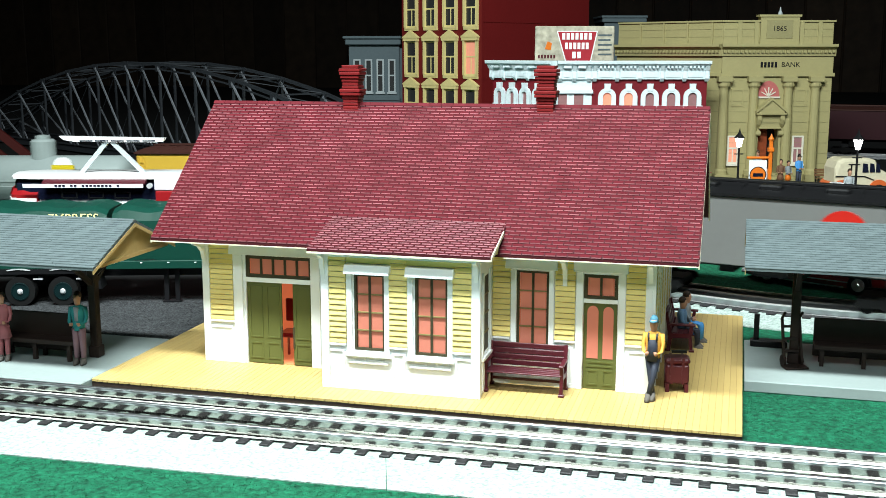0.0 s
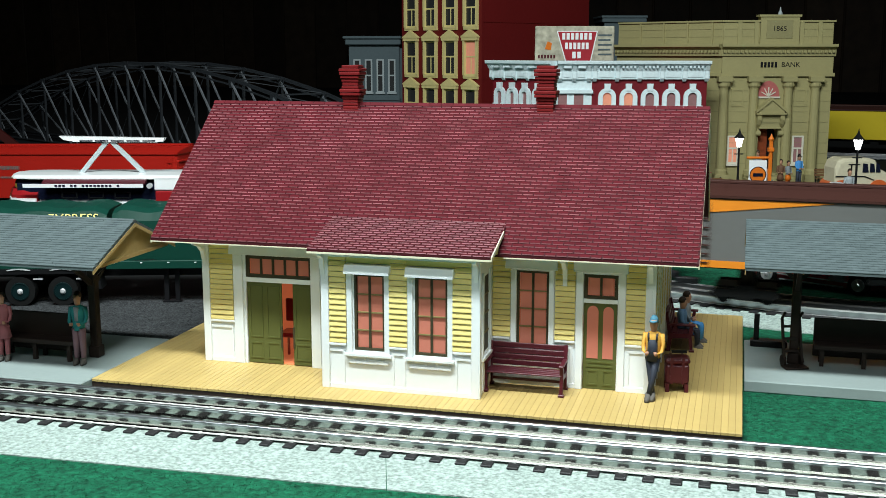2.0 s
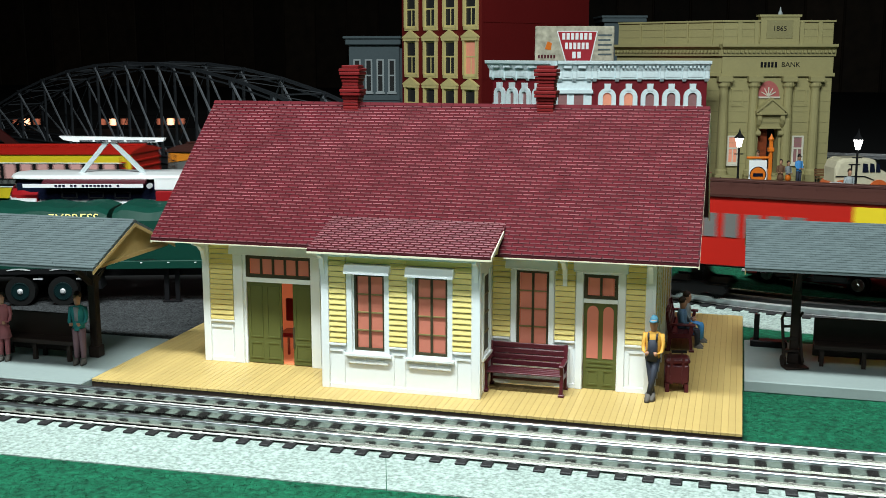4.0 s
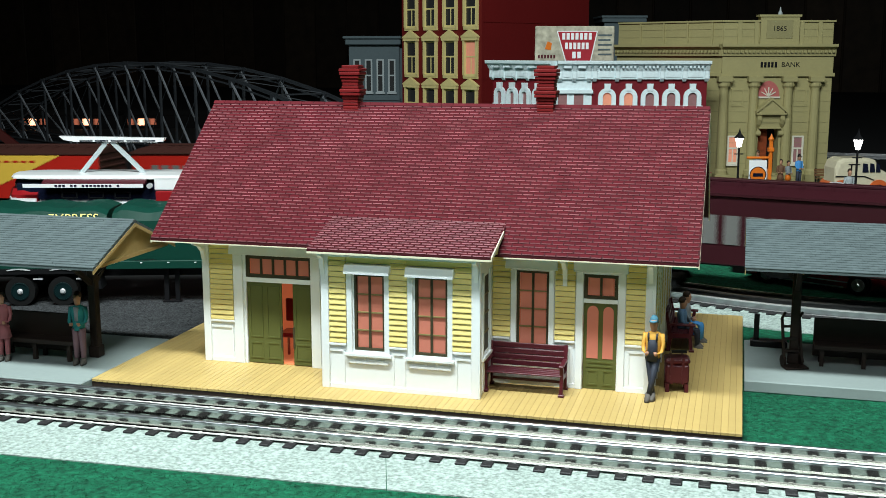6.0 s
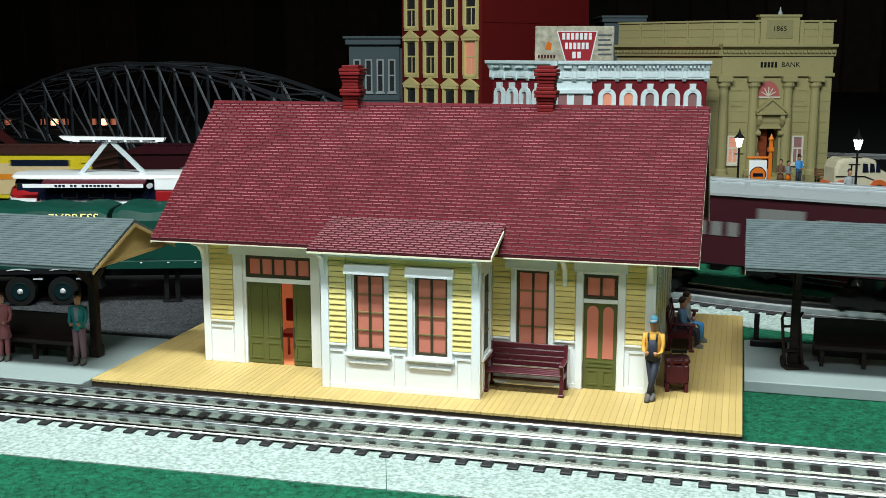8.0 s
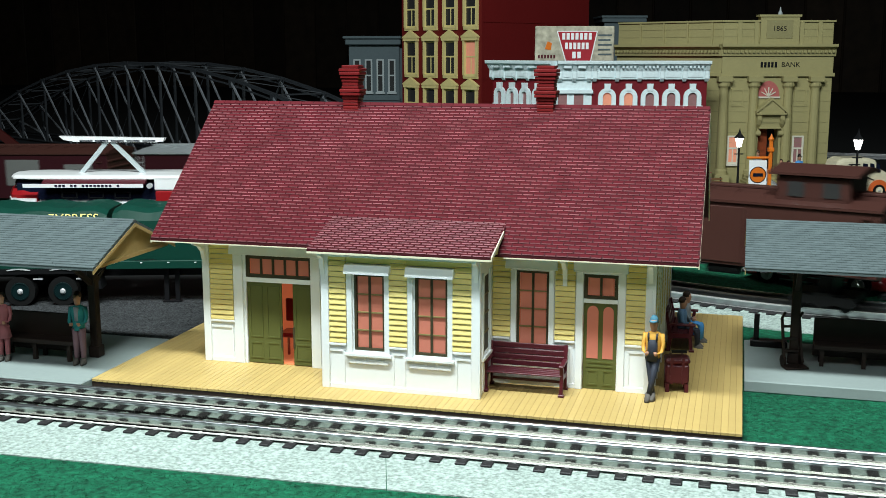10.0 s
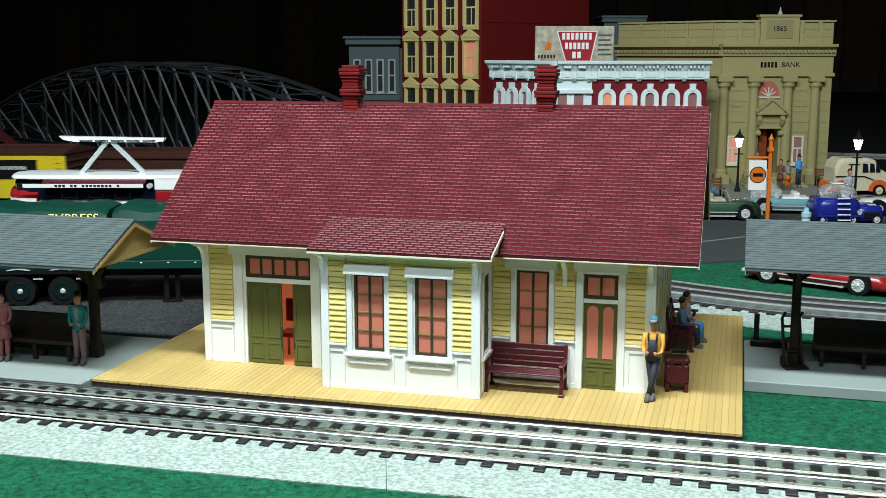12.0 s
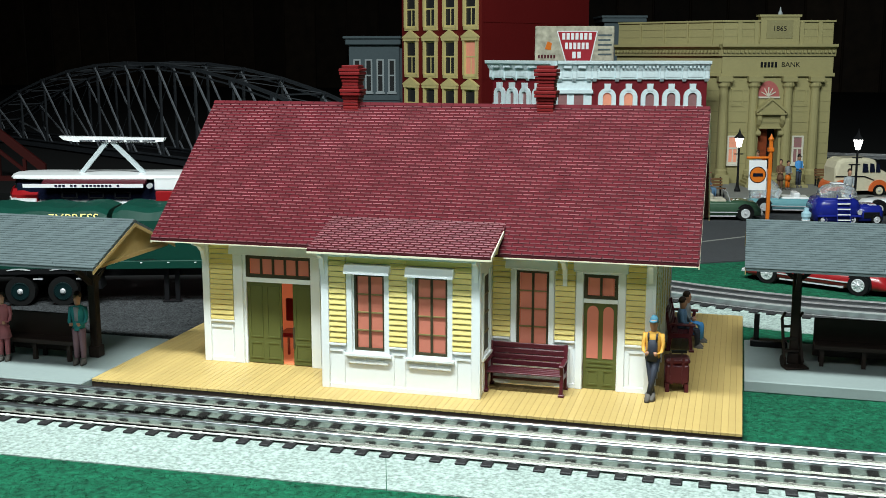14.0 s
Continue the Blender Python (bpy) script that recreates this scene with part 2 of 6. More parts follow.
def glazing(st, name, x0, x1, z0, z1, y, cols, rows, sash=.11, label=""):
    """A sash window set into a front wall: frame, bars and lit film panes."""
    w = part(name, Shape().panel(x0, x1, z0, z1, y, y + .12, [(x0 + sash, x1 - sash, z0 + sash, z1 - sash)]), SASH, st, label)
    dx, dz = (x1 - x0 - 2 * sash) / cols, (z1 - z0 - 2 * sash) / rows
    for i in range(1, cols):
        c = x0 + sash + i * dx
        part("mullion", Shape().box(c - .055, c + .055, y + .02, y + .10, z0 + sash, z1 - sash), SASH, w)
    for j in range(1, rows):
        c = z0 + sash + j * dz
        part("glazing_bar", Shape().box(x0 + sash, x1 - sash, y + .03, y + .09, c - .03, c + .03), OLIVE_BAR, w)
    me = Shape().box(-dx / 2 + .03, dx / 2 - .03, 0, .03, -dz / 2 + .02, dz / 2 - .02).mesh("pane", GLOW)
    for i in range(cols):
        for j in range(rows):
            part("pane", me, GLOW, w, "", at(x0 + sash + (i + .5) * dx, y + .10, z0 + sash + (j + .5) * dz))
    return w


def siding(wall, x0, x1, z0, z1, y, pitch=.262):
    z = z0
    me = Shape().prism([(0, 0), (-.12, 0), (-.12, .04), (-.075, pitch - .045), (0, pitch - .045)], 0, x1 - x0).mesh("clapboard", YELLOW)
    while z + pitch * .6 < z1:
        part("clapboard", me, YELLOW, wall, "", at(x0, y, z))
        z += pitch


def frame_round(st, x0, x1, z0, z1, y, w=.26, proud=.09, sill=True):
    part("trim", Shape().box(x0, x0 + w, y - proud - .05, y, z0, z1, bevel=.02), WHITE, st)
    part("trim", Shape().box(x1 - w, x1, y - proud, y, z0, z1, bevel=.02), WHITE, st)
    if sill:
        part("window_sill", Shape().box(x0 - .08, x1 + .08, y - .2, y, z0 - .14, z0, bevel=.02), WHITE, st)


def door_leaf(st, x0, x1, z0, z1, y, tall=2):
    d = part("door", Shape().box(x0, x1, y, y + .1, z0, z1, bevel=.015), OLIVE, st, "olive green panelled door")
    w = (x1 - x0) / tall
    for i in range(tall):
        a, b = x0 + i * w + .12, x0 + (i + 1) * w - .1
        for lo, hi in ((z0 + .25, z0 + 1.1), (z0 + 1.35, z1 - .2)):
            s = Shape()
            s.panel(a, b, lo, hi, y - .03, y, [(a + .07, b - .07, lo + .07, hi - .07)])
            part("door_panel", s, OLIVE, d)
    return d


def bracket(st, x, y, z, reach=1.25, label=""):
    """A curved eave bracket under the overhang."""
    pts = [(y, z), (y - reach, z), (y - reach, z - .14), (y - .6 * reach, z - .3), (y - .35, z - .62), (y - .18, z - 1.1), (y - .16, z - 1.45), (y, z - 1.45)]
    part("bracket", Shape().prism(pts, x - .1, x + .1), WHITE, st, label)


def station():
    st = thing("railway_station", "yellow and white model station with maroon shingle roof", "building")
    dl, dr = -23.66, -20.12
    holes = [(dl, dr, 0, 4.25), (dl, dr, 4.44, 5.58), (-9.8, -8.27, 1.85, 5.52), (-6.64, -5.06, 0, 4.2), (-6.64, -5.06, 4.28, 5.5)]
    front = part("wall", Shape().panel(X0, X1, 0, TOP, Y0, Y0 + .2, holes), WHITE, st)
    part("wall", Shape().box(X0, X1, Y1 - .2, Y1, 0, TOP), WHITE, st)
    gable = [(Y0 + .2, 0), (Y1 - .2, 0), (Y1 - .2, TOP), (RIDGE_Y, 12.3), (Y0 + .2, TOP)]
    part("wall", Shape().prism(gable, X0, X0 + .2), WHITE, st)
    east = part("wall", Shape().prism(gable, X1 - .2, X1), WHITE, st)
    # Glowing floor and wall stand in for room light behind the doorway.
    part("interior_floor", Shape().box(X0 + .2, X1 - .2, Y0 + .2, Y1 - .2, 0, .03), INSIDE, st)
    part("interior_wall", Shape().box(X0 + .25, -18.6, 54, 54.1, 0, 6.8), INSIDE, st, "orange inner wall with its own glow")
    w1, w2 = (-16.92, -15.44), (-13.98, -12.43)
    bay = part("wall", Shape().panel(B0, B1, 0, 6.75, BY, BY + .2, [(*w1, 1.88, 5.52), (*w2, 1.84, 5.5)]), WHITE, st)
    part("wall", Shape().box(B0, B0 + .2, BY + .2, Y0, 0, 6.75), WHITE, st)
    s = Shape()
    s.weld = True
    sy0, sy1 = 47.9, 49.2
    for a, b, lo, hi in ((BY + .2, sy0, 0, 6.75), (sy1, Y0, 0, 6.75), (sy0, sy1, 0, 1.9), (sy0, sy1, 5.5, 6.75)):
        s.box(B1 - .2, B1, a, b, lo, hi)
    bside = part("wall", s, WHITE, st)
    w = part("window", Shape().box(B1 - .14, B1 - .05, sy0, sy1, 1.9, 5.5), SASH, st, "narrow dark side window of the bay")
    for z in (2.8, 3.7, 4.6):
        part("glazing_bar", Shape().box(B1 - .05, B1 - .01, sy0, sy1, z - .03, z + .03), OLIVE_BAR, w)
    for a in (sy0 - .2, sy1):
        part("trim", Shape().box(B1, B1 + .07, a, a + .2, 1.7, 5.7), WHITE, st)
    part("trim", Shape().box(B1, B1 + .12, sy0 - .25, sy1 + .25, 1.6, 1.75), WHITE, st)
    for a in (BY + .3, 47.75, 48.5, 49.3):
        part("batten", Shape().box(B1, B1 + .05, a, a + .1, .2, 1.5), WHITE, st)
    # wainscot: cap rail, panels
    for x0, x1, y, zc in ((X0, -24.3, Y0, 2.2), (-19.66, B0, Y0, 2.2), (B1, -10.1, Y0, 2.3), (-7.95, -7.0, Y0, 2.3), (-4.7, X1, Y0, 2.3),
                          (B0, -17.3, BY, 2.2), (-15.2, -14.33, BY, 2.18), (-12.18, B1, BY, 2.16)):
        part("cap_rail", Shape().box(x0, x1, y - .12, y, zc - .12, zc, bevel=.02), WHITE, st)
        part("trim", Shape().box(x0 + .12, x1 - .12, y - .05, y, zc - .42, zc - .3), WHITE, st)
        part("baseboard", Shape().box(x0, x1, y - .06, y, 0, .22), WHITE, st)
        part("batten", Shape().box(x0 + .1, x0 + .22, y - .05, y, .22, zc - .42), WHITE, st)
        part("batten", Shape().box(x1 - .22, x1 - .1, y - .05, y, .22, zc - .42), WHITE, st)
    part("baseboard", Shape().box(-17.3, -12.18, BY - .05, BY, 0, .2), WHITE, st)
    # clapboard fields
    for x0, x1, y, z0, wl in ((X0 + .36, -24.34, Y0, 2.22, front), (-19.6, B0 - .02, Y0, 2.22, front), (B1 + .02, -10.08, Y0, 2.32, front),
                              (-7.96, -7.02, Y0, 2.32, front), (-4.68, X1 - .32, Y0, 2.32, front),
                              (B0 + .36, -17.3, BY, 2.22, bay), (-15.2, -14.33, BY, 2.2, bay), (-12.18, B1 - .3, BY, 2.18, bay)):
        siding(wl, x0, x1, z0, 6.35, y)
    # corner boards and frieze
    for x, y in ((X0, Y0), (X1 - .33, Y0), (B0, BY), (B1 - .3, BY)):
        part("corner_board", Shape().box(x - .04, x + .34, y - .13, y, 0, 6.6, bevel=.02), WHITE, st)
    part("corner_board", Shape().box(X1, X1 + .08, Y0 - .13, Y0 + .35, 0, 6.6), WHITE, st)
    part("corner_board", Shape().box(B1, B1 + .07, BY - .12, BY + .22, 0, 6.5), WHITE, st)
    for x0, x1, y in ((X0, B0, Y0), (B1, X1, Y0), (B0, B1, BY)):
        part("frieze", Shape().box(x0, x1, y - .14, y, 6.3, 6.62), WHITE, st)
    # end wall seen along the side: studs and a door
    for a in (51.2, 52.4, 53.6, 55.4, 57.2, 59.5, 61.5):
        part("trim", Shape().box(X1, X1 + .1, a, a + .3, 0, 6.6), WHITE, st)
    part("end_door", Shape().box(X1, X1 + .05, 52.7, 53.6, 0, 4.8), SASH, st, "dark end door")
    s = Shape()
    for i in range(18):
        s.prism([(0, 0), (.07, 0), (.07, .03), (.01, .25), (0, .25)], Y0 + .4, Y1 - .3, "y")
        bmesh.ops.translate(s.bm, verts=s.bm.verts[-10:], vec=Vector((X1, 0, 2.2 + .25 * i)) * CM)
    part("clapboards", s, YELLOW, st)
    # Small white box imitating a reflection of light on the corner board.
    part("corner_glint", Shape().box(X1 - .3, X1 - .08, Y0 - .17, Y0 - .13, 4.35, 5.0), CARWHITE, st, "small white glint on the corner board")
    # left doorway
    frame_round(st, -24.3, -19.66, 0, 5.62, Y0, w=.5, sill=False)
    part("lintel", Shape().prism([(Y0 - .1, 5.6), (Y0 - .3, 5.66), (Y0 - .14, 6.2), (Y0, 6.2)], -24.45, -19.55), WHITE, st)
    part("trim", Shape().box(-23.8, -20.1, Y0 - .06, Y0 + .1, 4.24, 4.46), WHITE, st)
    glazing(st, "transom_window", dl, dr, 4.46, 5.58, Y0 + .04, 5, 1, sash=.17)
    door_leaf(st, dl + .02, -21.78, .03, 4.24, Y0 + .07)
    door_leaf(st, -21.18, dr - .02, .03, 4.24, Y0 + .07, 1)
    part("door_edge", Shape().box(-21.84, -21.76, Y0 + .02, Y0 + .08, .9, 2.0), SASH, st)
    part("door_edge", Shape().box(-21.18, -21.1, Y0 + .02, Y0 + .08, .9, 2.0), SASH, st)
    # right window and door
    frame_round(st, -10.06, -8.0, 1.72, 5.6, Y0)
    part("lintel", Shape().prism([(Y0 - .1, 5.6), (Y0 - .3, 5.66), (Y0 - .14, 6.2), (Y0, 6.2)], -10.3, -7.85), WHITE, st)
    glazing(st, "window", -9.8, -8.27, 1.86, 5.52, Y0 + .04, 2, 4)
    frame_round(st, -6.98, -4.7, 0, 5.6, Y0, w=.33, sill=False)
    part("lintel", Shape().prism([(Y0 - .1, 5.6), (Y0 - .3, 5.66), (Y0 - .14, 6.2), (Y0, 6.2)], -7.1, -4.6), WHITE, st)
    part("trim", Shape().box(-6.66, -5.04, Y0 - .05, Y0 + .1, 4.16, 4.34), WHITE, st)
    glazing(st, "transom_window", -6.64, -5.06, 4.32, 5.5, Y0 + .04, 2, 1, sash=.16)
    d = part("door", Shape().box(-6.62, -5.08, Y0 + .07, Y0 + .16, .02, 4.16), OLIVE, st, "olive green half-glazed door")
    for a, b in ((-6.46, -5.94), (-5.72, -5.24)):
        c, r = (a + b) / 2, (b - a) / 2
        arch = [(a, 1.5), (b, 1.5), (b, 3.75)] + [(c + r * math.cos(t * math.pi / 8), 3.75 + r * math.sin(t * math.pi / 8)) for t in range(1, 8)] + [(a, 3.75)]
        part("pane", Shape().prism(arch, Y0 + .045, Y0 + .07, "y"), GLOW, d)
        part("door_panel", Shape().panel(a, b, .2, .95, Y0 + .04, Y0 + .07, [(a + .08, b - .08, .28, .87)]), OLIVE, d)
    part("door_panel", Shape().panel(-6.46, -5.24, 1.08, 1.36, Y0 + .04, Y0 + .07, [(-6.38, -5.32, 1.16, 1.28)]), OLIVE, d)
    # bay windows
    for (a, b), z0 in ((w1, 1.88), (w2, 1.84)):
        frame_round(st, a - .33, b + .26, z0 - .12, 5.6, BY)
        part("apron", Shape().box(a - .25, b + .2, BY - .1, BY, z0 - .62, z0 - .5, bevel=.02), WHITE, st)
        for k in range(4):
            q = a + (b - a) * k / 3
            part("batten", Shape().box(q - .05, q + .05, BY - .05, BY, z0 - .72, z0 - .3), WHITE, st)
        part("window_hood", Shape().prism([(BY, 5.66), (BY - .46, 5.58), (BY - .46, 5.66), (BY - .3, 5.98), (BY, 6.02)], a - .36, b + .34), WHITE, st, "projecting white window hood")
        part("clapboard", Shape().box(a - .34, b + .3, BY - .1, BY, 6.05, 6.29), YELLOW, bay)
        glazing(st, "window", a, b, z0, 5.52, BY + .04, 2, 4)
    # roof
    r0, t = RIDGE_Y, .22
    part("roof", Shape().prism([(EAVE_Y, EAVE_Z), (r0, RIDGE_Z), (2 * r0 - EAVE_Y, EAVE_Z), (2 * r0 - EAVE_Y, EAVE_Z - .12), (r0, RIDGE_Z - t), (EAVE_Y, EAVE_Z - .12)],
                               ROOF_A, ROOF_B), MAROON_UNDER, st, "maroon shingle roof")
    part("fascia", Shape().box(ROOF_A, -18.72, EAVE_Y - .02, EAVE_Y + .12, EAVE_Z - .17, EAVE_Z - .121), CREAM, st)
    part("fascia", Shape().box(-10.13, ROOF_B, EAVE_Y - .02, EAVE_Y + .12, EAVE_Z - .17, EAVE_Z - .121), CREAM, st)
    part("soffit", Shape().box(ROOF_A + .1, ROOF_B - .1, EAVE_Y + .12, Y0, EAVE_Z - .1, EAVE_Z - .04), CREAM, st)
    for x in (ROOF_A + .05, ROOF_B - .05):
        a, b = (x - .06, x) if x < -10 else (x, x + .06)
        part("bargeboard", Shape().prism([(EAVE_Y, EAVE_Z - .1), (r0, RIDGE_Z - t + .02), (2 * r0 - EAVE_Y, EAVE_Z - .1),
                                          (2 * r0 - EAVE_Y, EAVE_Z - .3), (r0, RIDGE_Z - t - .22), (EAVE_Y, EAVE_Z - .24)], a, b), CREAM, st)
    part("bay_roof", Shape().prism([(46.4, 6.70), (49.9, 7.70), (49.9, 7.4), (46.4, 6.61)], -18.93, -10.28), MAROON_UNDER, st)
    part("fascia", Shape().box(-18.93, -10.28, 46.38, 46.48, 6.52, 6.605), CREAM, st)
    part("soffit", Shape().box(-18.8, -10.4, 46.48, BY, 6.54, 6.6), CREAM, st)
    part("bargeboard", Shape().prism([(46.4, 6.74), (49.0, 7.5), (49.0, 7.3), (46.4, 6.54)], -10.28, -10.23), CREAM, st)
    part("cheek_wall", Shape().prism([(BY, 6.55), (48.7, 6.55), (48.7, 7.22), (BY, 6.78)], -10.5, -10.4), YELLOW, st)
    for x, y, z in ((X0 + .1, Y0, 6.35), (-7.5, Y0, 6.35), (X1 - .15, Y0, 6.35)):
        bracket(st, x, y, z)
    for x, y, z in ((B0 + .1, BY, 6.53), (B1 - .1, BY, 6.53)):
        bracket(st, x, y, z, .66)
    # chimneys, course by course
    for cx in (-19.95, -9.55):
        c = part("chimney", Shape().box(cx - .36, cx + .36, RIDGE_Y - .36, RIDGE_Y + .36, 11.6, 14.85), BRICK_RED, st, "glossy red brick chimney")
        z = 11.9
        widths = (.42, .43, .42, .425, .42, .43, .42, .46, .55, .57, .46, .44, .47, .52, .57, .58, .46)
        for i, wd in enumerate(widths):
            h = .178
            part("brick_course", Shape().box(cx - wd, cx + wd, RIDGE_Y - wd, RIDGE_Y + wd, z, z + h - .018, bevel=.022), BRICK_RED, c)
            z += h
    return st


OLIVE_BAR = material("olive_glazing_bar", (0.21, 0.17, 0.07), 0.5)
station()
block_plat = setting("platform", Shape().box(-29.81, .68, 45.4, 66.9, G0, -.1), SKIRT, "tan planked station platform on a dark base")
part("sub_deck", Shape().box(-29.79, .66, 45.42, 66.88, -.1, -.016), DECK_JOINT, block_plat)


def chair_inside():
    c = thing("chair", "small red chair inside the station doorway", "chair", at(-21.6, 51.3, .03) @ Matrix.Scale(1.5, 4))
    part("seat", Shape().box(-.5, .5, -.4, .4, .8, .95, bevel=.04), RED, c)
    part("backrest", Shape().box(-.5, .5, .3, .42, 1.2, 2.0, bevel=.04), RED, c)
    for x in (-.42, .42):
        for y in (-.35, .35):
            part("leg", Shape().rod((x, y, 0), (x, y, .8), .05), RED, c)


chair_inside()


def slatted_bench(m, mat, label, group="station benches", width=3.55):
    """A platform bench with curved iron ends, slatted seat and back."""
    b = thing("bench", label, "bench", m, group)
    h = width / 2
    for x in (-h, h):
        pts = [(-.75, 0), (-.6, 0), (-.5, .75), (.35, .7), (.45, 0), (.62, 0), (.55, .8), (.75, 2.05), (.62, 2.12), (.38, 1.0),
               (.3, .95), (-.5, 1.0), (-.55, 1.4), (-.7, 1.42), (-.72, 1.35), (-.66, .9), (-.66, .75)]
        part("end_frame", Shape().prism(pts, x - .08, x + .08), mat, b)
        part("armrest", Shape().box(x - .12, x + .12, -.85, .5, 1.38, 1.5, bevel=.04), mat, b)
        for y in (-.68, .55):
            part("foot", Shape().box(x - .14, x + .14, y - .14, y + .14, 0, .12, bevel=.03), mat, b)
    for i in range(4):
        part("slat", Shape().box(-h, h, -.72 + i * .27, -.462 + i * .27, .93, 1.0, bevel=.02), mat, b)
    for i in range(4):
        y = .42 + i * .085
        part("slat", Shape().box(-h, h, y, y + .09, 1.04 + i * .26, 1.285 + i * .26, bevel=.02), mat, b)
    part("stretcher", Shape().box(-h, h, .45, .52, .3, .42), mat, b)
    return b


slatted_bench(at(-9.15, 49.05, 0), OXBLOOD, "dark red slatted bench against the station front wall")
slatted_bench(at(-2.62, 59.6, 0, 90), OXBLOOD, "dark red slatted bench against the station end wall")


# ---- shelters with posts, benches and trunk ----
def shelter(x0, x1, ridge_y, plat):
    px0, px1, py0, py1 = plat
    sh = thing("platform_shelter", "grey-roofed platform shelter on dark timber posts", "shelter", None, "platform shelters")
    w, ze, zr = 3.95, 5.52, 7.29
    for sgn in (-1, 1):
        e = ridge_y + sgn * w
        part("roof_slope", Shape().prism([(e, ze), (ridge_y, zr), (ridge_y, zr - .16), (e, ze - .12)], x0, x1), SLATE, sh, "grey shingled roof slope")
    courses, n, wide = Shape(), 22, .46
    for i in range(n):
        f0, f1 = i / n, (i + 1) / n
        ya, yb = ridge_y - w * (1 - f0), ridge_y - w * (1 - f1)
        za, zb = ze + (zr - ze) * f0, ze + (zr - ze) * f1
        x = x0 - .03 - (wide / 2 if i % 2 else 0)
        while x < x1:
            a, b, up = max(x, x0 - .03), min(x + wide - .01, x1 + .03), random.uniform(.0, .008)
            if b - a > .05:
                courses.prism([(ya - .02, za + .02), (ya - .02, za + .048 + up), (yb, zb + .024 + up), (yb, zb)], a, b)
            x += wide
    tagged(part("shingles", courses, SLATE, sh, "small grey roof shingles"), kind="stuff")
    for x in (x0 + .3, x1 - .35):
        part("gable", Shape().prism([(ridge_y - w + .3, ze), (ridge_y, zr - .17), (ridge_y + w - .3, ze)], x, x + .06), GABLE, sh, "tan boarded gable")
        part("gable_beam", Shape().box(x - .02, x + .1, ridge_y - w + .3, ridge_y + w - .3, ze - .18, ze), GABLE, sh)
    for x in (x0 - .02, x1 - .02):
        for sgn in (-1, 1):
            e = ridge_y + sgn * w
            part("bargeboard", Shape().prism([(e, ze - .3), (e, ze - .125), (ridge_y, zr - .165), (ridge_y, zr - .36)], x, x + .04), GABLE, sh)
    n = 3
    for i in range(n):
        x = x0 + 2.6 + (x1 - x0 - 5.2) * i / (n - 1)
        part("post", Shape().box(x - .22, x + .22, ridge_y - .22, ridge_y + .22, 0, zr - .3, bevel=.05), TIMBER, sh)
        part("post_base", Shape().box(x - .3, x + .3, ridge_y - .3, ridge_y + .3, 0, .6, bevel=.05), TIMBER, sh)
        for sgn in (-1, 1):
            part("brace", Shape().bar((x, ridge_y + sgn * .2, 3.9), (x, ridge_y + sgn * 2.8, 5.9), .2, .24), TIMBER, sh)
            part("brace", Shape().bar((x + sgn * .2, ridge_y, 4.4), (x + sgn * 2.2, ridge_y, 6.2), .18, .2), TIMBER, sh)
        part("cross_beam", Shape().box(x - .14, x + .14, ridge_y - w + .2, ridge_y + w - .2, ze - .1, ze + .1), TIMBER, sh)
    part("ridge_beam", Shape().box(x0 + .2, x1 - .2, ridge_y - .15, ridge_y + .15, zr - .5, zr - .2), TIMBER, sh)
    setting("platform", Shape().box(px0, px1, py0, py1, G0, -.02, bevel=.05), CONCRETE, "pale grey moulded shelter platform")
    return sh


shelter(-57.0, -29.2, 49.0, (-60, -29.9, 44.6, 53.2))
shelter(.55, 28.5, 57.1, (.75, 30, 53.35, 61.3))


def plank_bench(m, label):
    b = thing("bench", label, "bench", m, "shelter benches")
    part("seat", Shape().box(-2.4, 2.4, -.7, .3, .95, 1.1, bevel=.03), TIMBER, b)
    part("backrest", Shape().box(-2.4, 2.4, .3, .42, .3, 2.3, bevel=.03), TIMBER, b)
    part("seat_edge", Shape().box(-2.4, 2.4, -.76, -.7, .9, 1.12, bevel=.02), TIMBER, b)
    for x in (-2, 0, 2):
        part("leg", Shape().box(x - .1, x + .1, -.6, -.4, 0, .95), TIMBER, b)
        part("leg", Shape().box(x - .1, x + .1, .25, .4, 0, .95), TIMBER, b)
    return b


plank_bench(at(-34.6, 48.3, -.02), "dark brown plank bench under the shelter roof")
plank_bench(at(6.5, 57.4, -.02), "dark brown plank bench under the shelter roof")


def hand_truck():
    h = thing("hand_truck", "dark brown two-wheeled luggage hand truck", "hand truck", at(3.1, 56.4, -.02, 20))
    for x in (-.45, .45):
        part("rail", Shape().bar((x, 0, .3), (x, .55, 2.4), .12, .12), TIMBER, h)
        part("handle", Shape().rod((x, .55, 2.4), (x, .2, 2.75), .07), TIMBER, h)
        part("wheel", Shape().rod((x - .06, .15, .3), (x + .06, .15, .3), .3, n=14), TIMBER, h)
    for k in (.7, 1.3, 1.9):
        part("crossbar", Shape().box(-.45, .45, .1 + k * .24 - .05, .1 + k * .24 + .05, k, k + .12), TIMBER, h)
    part("toe_plate", Shape().box(-.6, .6, -.65, .1, .02, .12, bevel=.03), TIMBER, h)
    c = thing("crossing_post", "short dark post on a flat base beside the platform", "post", at(1.35, 60.2, -.02))
    part("post", Shape().box(-.14, .14, -.14, .14, 0, 1.75, bevel=.03), BLACK, c)
    part("base_plate", Shape().box(-.3, 1.6, -.35, .35, 0, .35, bevel=.05), BLACK, c)


hand_truck()


